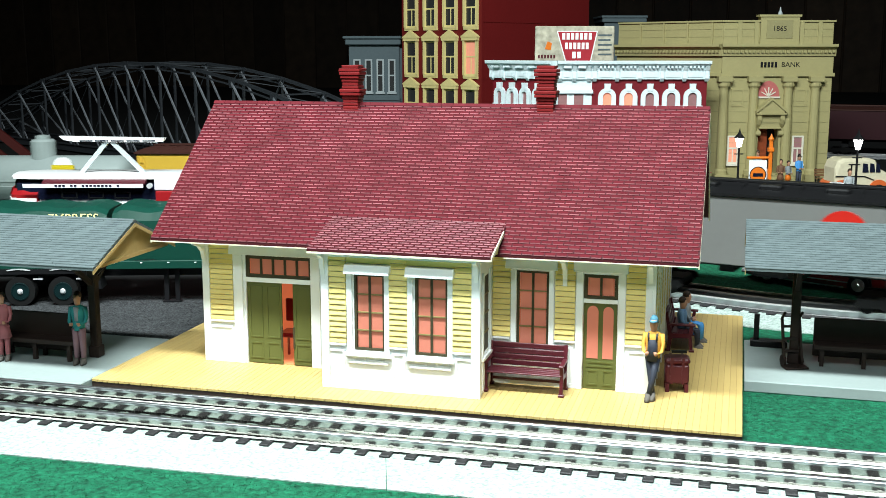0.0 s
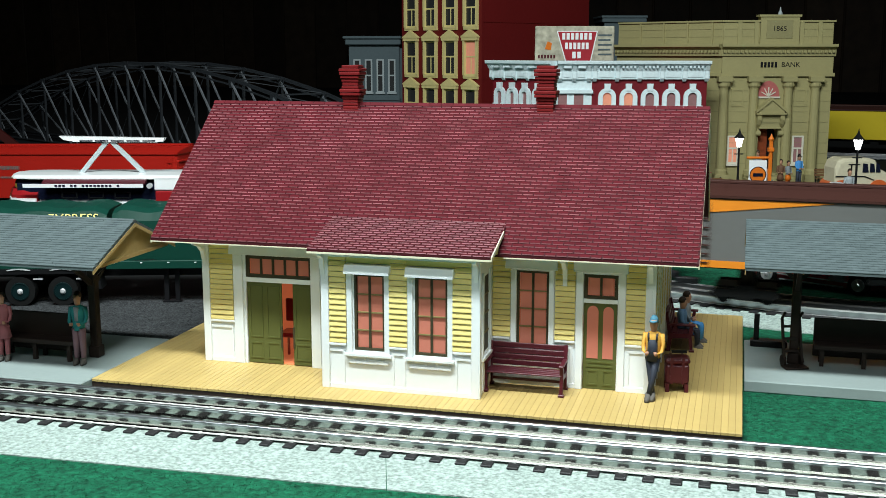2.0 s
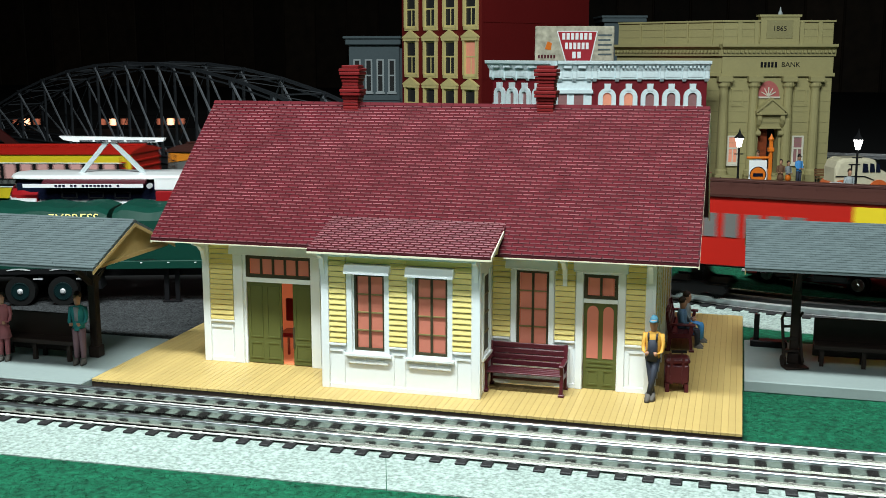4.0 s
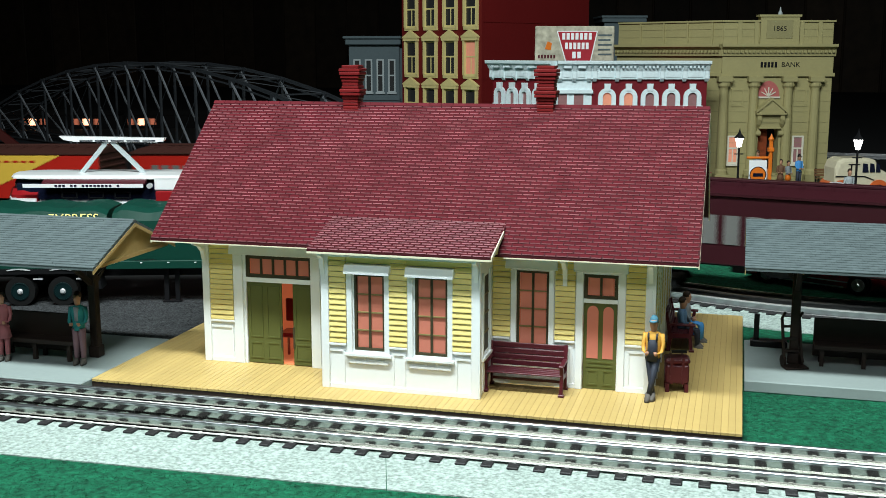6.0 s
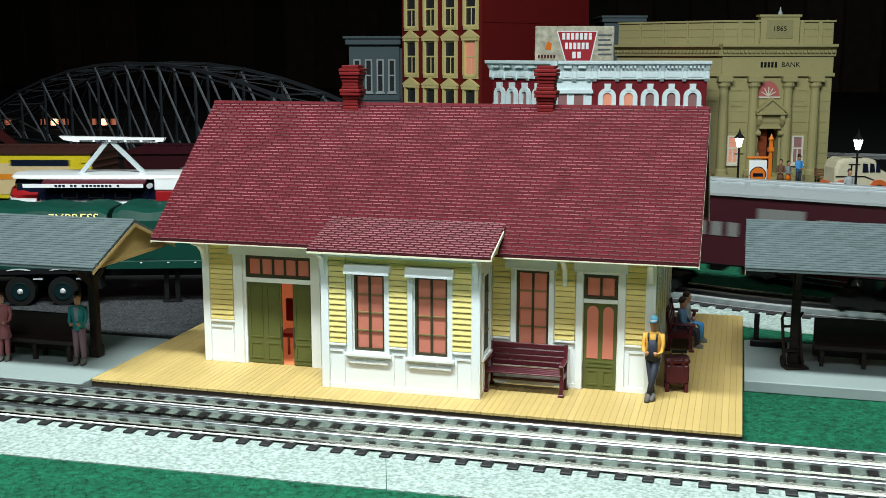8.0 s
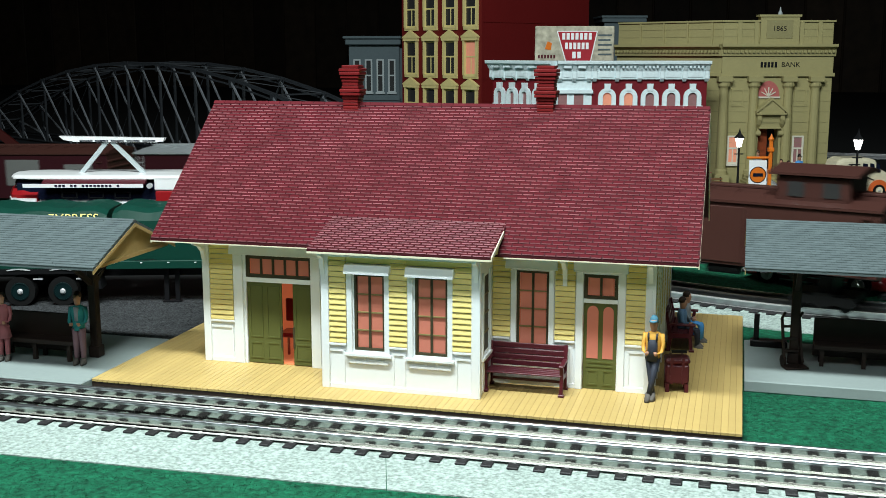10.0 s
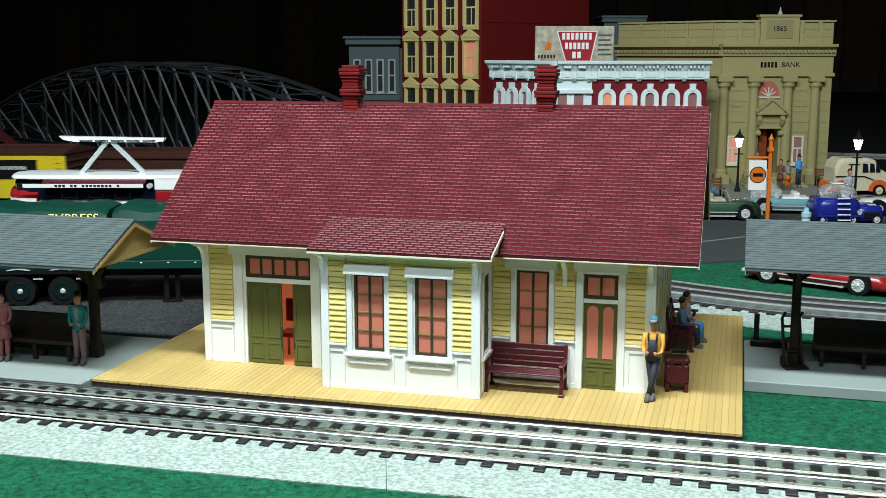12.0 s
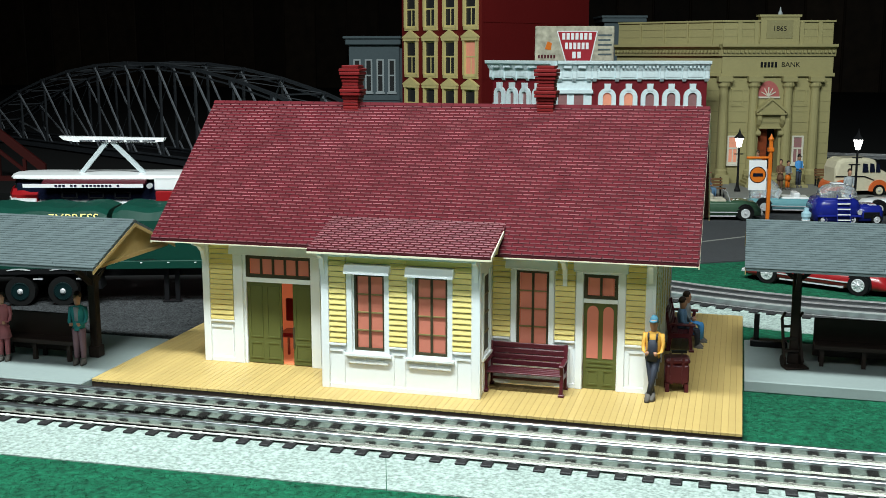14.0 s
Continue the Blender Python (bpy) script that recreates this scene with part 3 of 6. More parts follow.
def luggage_trunk():
    t = thing("travel_trunk", "dark red travel trunk beside the leaning figure", "trunk", at(-2.35, 50.9, 0, 8) @ Matrix.Scale(.88, 4))
    part("body", Shape().box(-.62, .62, -.5, .5, .45, 1.5, bevel=.1), OXBLOOD, t)
    part("lid", Shape().box(-.66, .66, -.53, .53, 1.5, 1.85, bevel=.12), OXBLOOD, t)
    part("handle", Shape().bar((-.3, 0, 2.1), (.5, 0, 2.1), .16, .14), BLACK, t)
    for x in (-.5, .5):
        part("strap", Shape().box(x * .6 - .07, x * .6 + .07, -.55, .55, .46, 1.88), OXBLOOD, t)
        for y in (-.4, .4):
            part("leg", Shape().box(x - .1, x + .1, y - .1, y + .1, 0, .46), OXBLOOD, t)


luggage_trunk()


# ---- tracks ----
def front_track():
    """The three-rail line before the platform."""
    m = at(-13.0, 42.72, 0, FRONT_TURN)
    t = thing("railway_track", "three-rail toy track with black ties on grey roadbed", "track", m, "", "structure")
    L0, L1 = -70, 62
    for x0, x1, b0, b1 in ((L0, .75, L0, -1.85), (.78, L1, -1.82, L1)):
        part("roadbed", Shape().prism([(x0, -5.5 + .024 * x0), (x1, -5.5 + .024 * x1), (b1, 2.6), (b0, 2.6)], G0 - .3, G0 + .05, "z"), ROADBED, t, "grey speckled roadbed strip")
    for y in (-1.6, 0, 1.6):
        part("rail", Shape().prism([(y - .1, -.11), (y - .115, -.03)] + [(y - .115 * math.cos(k * math.pi / 8), -.03 + .075 * math.sin(k * math.pi / 8)) for k in range(1, 8)] + [(y + .115, -.03), (y + .1, -.11)], L0, L1), RAIL_HEAD, t, "polished steel rail with a rounded head")
        part("rail_web", Shape().prism([(y - .2, -.46), (y - .2, -.42), (y - .05, -.38), (y - .05, -.11), (y + .05, -.11), (y + .05, -.38), (y + .2, -.42), (y + .2, -.46)], L0, L1), RAIL_SIDE, t)
        if y:
            part("rail_foot", Shape().box(L0, L1, y - .29, y - .18, -.45, -.4, bevel=.015), RAIL_FOOT, t, "bright rail foot")
    me = Shape().box(-.225, .225, -2.42, 2.3, G0 + .04, -.45, bevel=.03).mesh("tie", TIE)
    sp = Shape()
    for y in (-1.6, 1.6):
        for q in (-.26, .26):
            sp.box(-.08, .08, y + q - .06, y + q + .06, -.46, -.38)
    spike = sp.mesh("spikes", RAIL_FOOT)
    x = L0 + .4
    while x < L1:
        tie = part("tie", me, TIE, t, "", at(x, 0, 0))
        part("spikes", spike, RAIL_FOOT, tie)
        x += 1.05
    return t


FRONT_TURN = 0.5
RAIL_HEAD = material("polished_rail", (0.50, 0.51, 0.53), 0.3, metal=1.0, grain=0.12, stain=0.2)
RAIL_FOOT = material("bright_rail_foot", (0.72, 0.71, 0.68), 0.35, grain=0.15, spec=0.5, stain=0.25)
front_track()


def main_line(path):
    """Back line laid along the path: joined bed, rails and ties."""
    bed, core, rails, webs, ties = Shape(), Shape(), Shape(), Shape(), Shape()
    n = len(path)
    def side(i):
        d = (path[min(i + 1, n - 1)] - path[max(i - 1, 0)]).normalized()
        return Vector((-d.y, d.x))
    def strip(s, o0, o1, z0, z1, every=2):
        prev = None
        for i in range(0, n, every):
            p, q = path[i], side(i)
            dz = sink(p.x, p.y)
            ring = [s.bm.verts.new(Vector((*(p + q * o), z + dz)) * CM) for o, z in ((o0, z0), (o1, z0), (o1, z1), (o0, z1))]
            if prev:
                for k in range(4):
                    s.bm.faces.new([prev[k], prev[(k + 1) % 4], ring[(k + 1) % 4], ring[k]])
            prev = ring
    strip(bed, -2.4, 6.2, G0 - .2, G0 + .05)
    strip(core, -2.1, 2.1, G0, G0 + .07)
    for o in (-1.62, 0, 1.62):
        strip(rails, o - .06, o + .06, -.1, -.02)
        strip(webs, o - .09, o + .09, -.16, -.1)
        strip(webs, o - .05, o + .05, -.46, -.16)
        strip(rails, o - .22, o - .16, -.45, -.41)
        strip(rails, o + .16, o + .22, -.45, -.41)
    for i in range(n):
        p, q = path[i], side(i)
        m = Matrix.Translation((p.x, p.y, sink(p.x, p.y))) @ Matrix.Rotation(math.atan2(q.y, q.x) - math.pi / 2, 4, "Z")
        ties.box(-.26, .26, -2.6, 2.6, G0 + .04, -.46, m)
    t = thing("railway_track", "three-rail toy track curving behind the station", "track", None, "", "structure")
    part("roadbed", bed, ROADBED, t)
    part("tie_strip", core, TIE_GREY, t, "dark moulded strip between the rails")
    part("rail", rails, RAIL, t)
    part("rail_web", webs, RAIL_HEAD, t)
    tagged(part("ties", ties, TIE, t), kind="stuff")


def rail_path():
    """The main line, from far behind the bank past the station and round to the left, in centimetres."""
    knots = [(12, 420), (12, 330), (12, 255), (20, 205), (40, 180), (67, 170), (89, 159), (97, 136), (94, 100), (80, 70), (62, 59)]
    knots += [(44, 62.3), (30.57, 65.7), (21.93, 69.0), (14.16, 74.32), (7.04, 80.93), (-.07, 88.03), (-7.65, 94.82), (-16.28, 100.93), (-25.49, 105.63), (-35.27, 108.98), (-45.35, 111.09)]
    knots += [(-62, 113), (-84, 110), (-102, 96), (-110, 70), (-112, 30), (-112, -40), (-112, -140), (-112, -250), (-112, -330)]
    a = radians(TURN)
    return [Vector((s * math.cos(a) - d * math.sin(a), s * math.sin(a) + d * math.cos(a))) for s, d in knots]


def glide(pts, step=1.0):
    """A smooth line through the knots, sampled at even steps."""
    out = []
    p = [pts[0] * 2 - pts[1]] + pts + [pts[-1] * 2 - pts[-2]]
    for i in range(1, len(p) - 2):
        for j in range(60):
            t = j / 60
            out.append(0.5 * (2 * p[i] + (p[i + 1] - p[i - 1]) * t + (2 * p[i - 1] - 5 * p[i] + 4 * p[i + 1] - p[i + 2]) * t * t
                              + (3 * p[i] - p[i - 1] - 3 * p[i + 1] + p[i + 2]) * t ** 3))
    out.append(pts[-1])
    even, need = [out[0]], step
    for u, v in zip(out, out[1:]):
        d = (v - u).length
        while d > 0 and need <= d:
            u = u + (v - u) * (need / d)
            even.append(u)
            d -= need
            need = step
        need -= d
    return even


TIE_GREY = material("dark_tie_strip", (0.05, 0.052, 0.052), 0.7, grain=0.3)
PATH = glide(rail_path())
main_line(PATH)


# ---- lot: trailer and streetcar ----
def wheel_on(parent, x, y, z, r, w, hub, spokes=0, tyre=None):
    """A wheel with its axle along y: tyre, hub disc and cap."""
    wh = part("wheel", Shape().rod((x, y - w / 2, z), (x, y + w / 2, z), r, n=20), tyre or RUBBER, parent)
    part("rim", Shape().rod((x, y - w / 2 - .02, z), (x, y + w / 2 + .02, z), r * .56, n=16), hub, wh)
    part("hub_cap", Shape().lathe([(r * .2, 0), (r * .2, .06), (r * .12, .14), (.01, .16)], 0, 0, 0, 12), CHROME, wh, "", at(x, y - w / 2, z, 0, 90))
    part("rim_ring", Shape().lathe([(r * .62, -.02), (r * .62, .04), (r * .55, .06), (r * .55, -.02)], 0, 0, 0, 20), CHROME if spokes else hub, wh, "", at(x, y - w / 2, z, 0, 90))
    for k in range(spokes):
        a = 2 * math.pi * k / spokes
        part("spoke", Shape().bar((x + r * .15 * math.cos(a), y - w / 2 - .04, z + r * .15 * math.sin(a)),
                                  (x + r * .58 * math.cos(a), y - w / 2 - .04, z + r * .58 * math.sin(a)), .07, .06), CHROME, wh)
    return wh


def trailer():
    """Tarpaulin-covered semi-trailer; local x runs along it, y away from the viewer."""
    t = thing("truck_trailer", "bottle green tarpaulin-covered semi-trailer on a gravel lot", "trailer", town(-24.5, 69.3, 0, 3))
    z0 = G0 + .12
    top = 5.75
    for a, b in ((-17.5, 3.05), (3.4, 16.5)):
        n = 26
        rings = []
        for i in range(n + 1):
            x = a + (b - a) * i / n
            sag = .10 * math.sin((x - a) * 2 * math.pi / 3.1) - (.14 if i in (0, n) else 0)
            rings.append([(x, .0, 2.4 + .08 * math.sin(x * 1.4)), (x, -.06, 3.6), (x, .0, top - .75 + sag * .3), (x, .25, top - .2 + sag),
                          (x, .9, top + .02 + sag), (x, 2.6, top + .06 + sag), (x, 4.4, top + .0 + sag), (x, 5.1, top - .5), (x, 5.2, 2.55)])
        tarp = part("tarpaulin", Shape().loft(rings), GREEN_TARP, t, "green ribbed tarpaulin cover")
    writing("lettering", "EXPRESS", .86, GOLD, t, at(.98, .0, 5.14, 0, 66), .01)
    part("side_rail", Shape().box(-17.6, 16.6, -.05, .25, 1.85, 2.4, bevel=.04), GREEN_TARP, t)
    me = Shape().box(-.07, .07, -.09, -.05, 2.25, 2.31).mesh("rivet", CARWHITE)
    for i in range(18):
        part("rivet", me, CARWHITE, t, "", at(-15.5 + i * 1.72, 0, 0))
    part("chassis", Shape().box(-17, 15, 1.2, 4, 1.2, 1.85), BLACK, t)
    part("mudguard", Shape().prism([(-7.0, .4), (-6.7, 1.5), (-5.2, 1.95), (1.6, 1.95), (2.4, 1.5), (2.6, .6), (2.3, .6), (2, 1.3), (1.4, 1.6), (-5, 1.6), (-6.3, 1.2), (-6.6, .4)], -.1, 1.2, "y"), BLACK, t)
    for x in (-2.6, .1):
        for y in (.3, 4.6):
            wheel_on(t, x, y, z0 + .95, .95, .7, TEAL)
    # Chrome arcs imitate the highlights on the glossy mudguard.
    for x in (-2.6, .1):
        part("mudguard_highlight", Shape().prism([(x - .75, 1.87), (x - .3, 1.97), (x + .3, 1.97), (x + .75, 1.87), (x + .7, 1.83), (x, 1.91), (x - .7, 1.83)], -.16, -.1, "y"), CHROME, t, "bright highlight arc on the mudguard")
        part("chrome_dash", Shape().box(x + .9, x + 1.5, -.16, -.1, 1.25, 1.33), CHROME, t)
    for x in (6.55, 7.25):
        part("landing_leg", Shape().box(x - .14, x + .14, .6, .9, z0, 1.9), BLACK, t)
    part("landing_foot", Shape().box(6.3, 7.5, .5, 1.0, z0, z0 + .12), BLACK, t)
    part("toolbox", Shape().box(9, 12, .5, 2, .7, 1.8, bevel=.05), BLACK, t)
    return t


GOLD = material("gold_lettering", (0.75, 0.62, 0.22), 0.5)
TEAL = material("teal_wheel_enamel", (0.004, 0.014, 0.015), 0.3)
trailer()


def streetcar():
    """White streamlined railbus with a roof board on struts."""
    c = thing("toy_streetcar", "white, red and navy toy streetcar with a roof board", "streetcar", town(-19.4, 85.2, sink(-42, 76), 0))
    z = G0
    xs = [-13.3, -12.9, -11.8, -9.5, 8.0, 11.0, 12.0]
    hs = [.55, .82, .96, 1.0, 1.0, .96, .6]
    def ring(x, h, lo, hi, w):
        return [(x, -w * h, lo), (x, -w * h, hi - .5), (x, -w * h + .5, hi - .1), (x, 0, hi), (x, w * h - .5, hi - .1), (x, w * h, hi - .5), (x, w * h, lo)]
    part("lower_body", Shape().loft([ring(x, h, 3.3, 4.6, 2.5) for x, h in zip(xs, hs)]), RED, c, "red lower body", smooth=False)
    # Black lower hull added to imitate the shadow band under the trailer.
    part("underframe", Shape().loft([ring(x, h * .9, z + .2, 3.4, 2.4) for x, h in zip(xs, hs)]), BLACK, c, "underframe, black to imitate the shade under the trailer")
    part("bumper", Shape().loft([ring(x, h * 1.04, 4.45, 4.75, 2.5) for x, h in zip(xs, hs)]), CARWHITE, c, "white bumper band")
    part("window_band", Shape().loft([ring(x, h * .97, 4.6, 6.25, 2.5) for x, h in zip(xs, hs)]), NAVY, c, "navy window band")
    def lid(x, h):
        w = 2.62 * h
        return [(x, -w, 6.16), (x, -w, 6.26), (x, -w + .5, 6.4), (x, 0, 6.46), (x, w - .5, 6.4), (x, w, 6.26), (x, w, 6.16)]
    part("roof", Shape().loft([lid(x - .2 if x < -12 else x, h) for x, h in zip(xs, hs)]), CARWHITE, c, "white roof")
    nose = [(-13.75, .5), (-13.3, .85), (-12.4, 1.0), (-11.2, 1.03)]
    part("nose_panel", Shape().loft([ring(x, h, 4.2, 5.45, 2.55) for x, h in nose]), RED, c, "red nose panel")
    part("nose_stripe", Shape().loft([ring(x - .05, h * 1.03, 4.72, 4.92, 2.55) for x, h in nose]), CARWHITE, c, "white nose stripe")
    part("rear_panel", Shape().box(-2.35, 9.5, -2.62, -2.4, 5.3, 6.3, bevel=.08), CARWHITE, c)
    part("rear_skirt", Shape().box(-2.3, 9.5, -2.6, -2.4, 4.2, 5.28, bevel=.08), RED, c, "red rear skirt")
    part("awning", Shape().prism([(-2.5, 6.2), (-3.2, 5.98), (-3.2, 5.86), (-2.5, 5.9)], -10.6, -2.9), OXBLOOD, c, "maroon awning strip")
    band = part("name_band", Shape().box(-12.0, -3.0, -3.3, -3.2, 5.6, 5.88), CARWHITE, c, "white name band")
    for i in range(17):
        if i not in (3, 6, 15):
            part("lettering_bar", Shape().box(-9.6 + i * .29, -9.6 + i * .29 + .19, -3.33, -3.3, 5.67, 5.82), NAVY, band)
    part("headlamp", Shape().rod((-2.6, -2.7, 5.7), (-2.6, -3.1, 5.7), .2, n=12), CHROME, c)
    for x in (-8.8, -6.8, -4.8):
        part("window_frame", Shape().panel(x - .6, x + .6, 4.7, 5.2, -2.52, -2.45, [(x - .5, x + .5, 4.78, 5.12)]), STEEL, c)
    for x in (-8, 8):
        for y in (-1.4, 1.4):
            part("wheel", Shape().rod((x, y - .2, z + .55), (x, y + .2, z + .55), .55, n=14), BLACK, c)
    part("strut", Shape().bar((-8.5, -.4, 6.35), (-6.4, -.4, 8.8), .3, .32), STRUT_GREY, c)
    part("strut", Shape().bar((-3.6, -.4, 6.35), (-6.0, -.4, 8.8), .3, .32), STRUT_GREY, c)
    b = part("roof_board", Shape().prism([(-10.0, 9.25), (-1.9, 9.1), (-2.0, 8.86), (-2.5, 8.78), (-8.8, 8.82), (-9.6, 8.95)], -.7, -.1, "y"), CARWHITE, c, "white lettered roof board")
    for i in range(5):
        part("lettering_bar", Shape().box(-8.4 + i * 1.2, -7.4 + i * 1.2, -.74, -.7, 8.86, 8.94), NAVY, b)
    return c


STRUT_GREY = material("pale_grey_strut", (0.42, 0.47, 0.48), 0.4)
streetcar()


# ---- arch bridge ----
def arch_bridge():
    """Two arched trusses with hangers and diagonals, running away from the viewer at a slant."""
    b = thing("arch_bridge", "dull grey steel arch truss bridge", "bridge", town(-40.6, 160, 0, -45))
    def top(x):
        return 14.0 - .0033 * (x + 6.4) ** 2
    bay = 9.15
    xs = [bay * i for i in range(-8, 5)]
    for y in (0, 8):
        near = y == 0
        for a, c in zip(xs, xs[1:]):
            part("arch_chord", Shape().bar((a, y, top(a)), (c, y, top(c)), .4, .42), STEEL, b)
            part("arch_rib", Shape().bar((a, y, top(a) - .75), (c, y, top(c) - .75), .25, .2), STEEL, b)
            part("diagonal", Shape().bar((a, y - .3, top(a) - .4), (c, y - .3, .9), .16, .3), BRIGHT_STEEL, b, "pale narrow diagonal")
            if not near:
                part("diagonal", Shape().bar((c, y + .1, top(c) - .4), (a, y + .1, .9), .08, .1), STEEL, b)
        for a in xs:
            part("hanger", Shape().bar((a, y, .5), (a, y, top(a)), .3, .3), STEEL, b)
            part("gusset", Shape().prism([(a - .8, top(a) + .2), (a + .8, top(a) + .2), (a + .5, top(a) - 1.1), (a - .5, top(a) - 1.1)], y - .32, y - .24, "y"), STEEL, b)
            part("gusset", Shape().prism([(a - 1.0, .8), (a + 1.0, .8), (a + .4, 2.0), (a - .4, 2.0)], y - .32, y - .24, "y"), STEEL, b)
            part("splice", Shape().bar((a + 1.2, y - .35, 2.0), (a + 2.4, y - .35, .7), .1, .3), BRIGHT_STEEL, b)
        part("deck_girder", Shape().box(xs[0] - 1, xs[-1] + 1, y - .3, y + .3, -.3, .9), STEEL, b)
        part("girder_flange", Shape().box(xs[0] - 1, xs[-1] + 1, y - .55, y - .3, .72, .9), STEEL, b)
    for a, c in zip(xs, xs[1:]):
        part("cross_brace", Shape().bar((a, 0, top(a)), (a, 8, top(a)), .2, .2), STEEL, b)
        part("cross_brace", Shape().bar((a, 0, top(a)), (c, 8, top(c)), .1, .1), STEEL, b)
        part("cross_brace", Shape().bar((a, 8, top(a)), (c, 0, top(c)), .1, .1), STEEL, b)
    part("deck", Shape().box(xs[0] - 1, xs[-1] + 1, .3, 7.7, -.2, .3), BLACK, b)
    for x in (xs[0], xs[-1]):
        part("abutment", Shape().box(x - 1.5, x + 1.5, -1, 9, G0 - 5, -.3), STEEL, b)
    return b


BRIGHT_STEEL = material("pale_bridge_steel", (0.24, 0.255, 0.28), 0.4, metal=0.3)
arch_bridge()


def red_girder():
    g = thing("girder_bridge", "dark red plate girder ramp half lost in shadow", "bridge", town(-58.5, 140, 0))
    part("girder", Shape().prism([(-9, 15.2), (7.9, 1.5), (7.9, .5), (7.4, .5), (-9, 14.1)], 0, .5, "y"), GIRDER_RED, g)
    part("lower_chord", Shape().prism([(-9, 12.6), (5.6, .6), (5.2, .4), (-9, 12.0)], 0, .4, "y"), GIRDER_RED, g)
    for i in range(5):
        x = -8 + i * 3.3
        part("strut", Shape().bar((x, .3, G0 - 3), (x, .3, 13.0 - i * 2.7), .4, .4), GIRDER_RED, g)
    part("sill_beam", Shape().box(-9, 8, -.2, .7, -.9, .0), GIRDER_RED, g)


GIRDER_RED = material("dark_red_girder", (0.045, 0.007, 0.006), 0.5, grain=0.15)
red_girder()


# ---- town ----
setting("road", Shape().prism([(-3, 86.0), (9.5, 93.5), (70, 74), (70, 118), (-20, 130), (-30, 118)], G0 - .3, G0 + .1, "z"), ASPHALT, "black street sheet behind the line")
PAVE = material("grey_sidewalk", (0.20, 0.20, 0.18), 0.8, grain=0.2)
WALK_EDGE = [town(s, a).to_translation() / CM for s, a in ((-14, 180), (12, 129.3), (32.4, 120.7), (52, 110), (54, 121), (48, 132), (47, 160), (-14, 188))]
setting("pavement", Shape().prism([(v.x, v.y) for v in WALK_EDGE], G0 - .3, G0 + .4, "z"), PAVE, "grey town sidewalk")
setting("lane_line", Shape().prism([(-6, 92.6), (4, 102.9), (4, 103.4), (-6, 93.1)], G0 + .1, G0 + .106, "z"), PAVE, "white lane line")


def town_window(bld, x, z, w, h, y, surround, bars=True, lit=None, hood=True):
    """A town window on a front in local xz, viewer side at -y."""
    wn = part("window", Shape().panel(x - w / 2, x + w / 2, z, z + h, y - .12, y + .1, [(x - w / 2 + .22, x + w / 2 - .22, z + .2, z + h - .2)]), surround, bld)
    part("pane", Shape().box(x - w / 2 + .22, x + w / 2 - .22, y - .02, y + .03, z + .2, z + h - .2), lit or DARKGLASS, wn)
    if bars:
        part("glazing_bar", Shape().box(x - w / 2 + .2, x + w / 2 - .2, y - .09, y - .03, z + h * .52, z + h * .52 + .2), surround, wn)
        part("glazing_bar", Shape().box(x - .07, x + .07, y - .08, y - .03, z + .2, z + h * .52), surround, wn)
    if hood:
        part("sill", Shape().box(x - w / 2 - .15, x + w / 2 + .15, y - .3, y, z - .25, z), surround, wn)
    return wn


def tower():
    a = math.degrees(math.atan2(150 - 162, 5.2 + 5.9))
    b = thing("tower_building", "tall dark red building with yellow-cream window surrounds", "building", town(-5.9, 162, 0, a))
    W, D = 16.35, 22
    part("wall", Shape().box(0, W, 0, D, G0, 34), TOWER_RED, b)
    part("cornice", Shape().box(-.5, W + .3, -.6, D, 34, 35.5), WINDOW_CREAM, b)
    for j in range(5):
        z0 = 5.0 + 6.55 * (j - 1) + .9
        for i in range(4):
            x = 2.2 + 4.05 * i
            w = town_window(b, x, z0, 2.45, 4.6, 0, WINDOW_CREAM, lit=PEACH if (i, j) == (3, 2) else None)
            part("pilaster", Shape().box(x - 1.36, x - 1.05, -.4, 0, z0, z0 + 4.7), WINDOW_CREAM, w)
            part("pilaster", Shape().box(x + 1.05, x + 1.36, -.4, 0, z0, z0 + 4.7), WINDOW_CREAM, w)
            part("entablature", Shape().box(x - 1.5, x + 1.5, -.5, 0, z0 + 4.65, z0 + 5.05), WINDOW_CREAM, w)
            part("pediment", Shape().prism([(x - 1.6, z0 + 5.05), (x + 1.6, z0 + 5.05), (x + 1.6, z0 + 5.2), (x, z0 + 6.1), (x - 1.6, z0 + 5.2)], -.55, 0, "y"), WINDOW_CREAM, w)
            part("apron", Shape().box(x - 1.4, x + 1.4, -.25, 0, z0 - .45, z0 - .25), WINDOW_CREAM, w)
    for z in (12, 19.5, 27):
        part("band", Shape().box(W - .02, W + .06, .2, D - .2, z, z + .12), TOWER_RED, b)
    return b


PEACH = material("warm_lit_pane", (0.6, 0.25, 0.15), 0.4, emit=(1.0, 0.38, 0.28, 0.22))
tower()


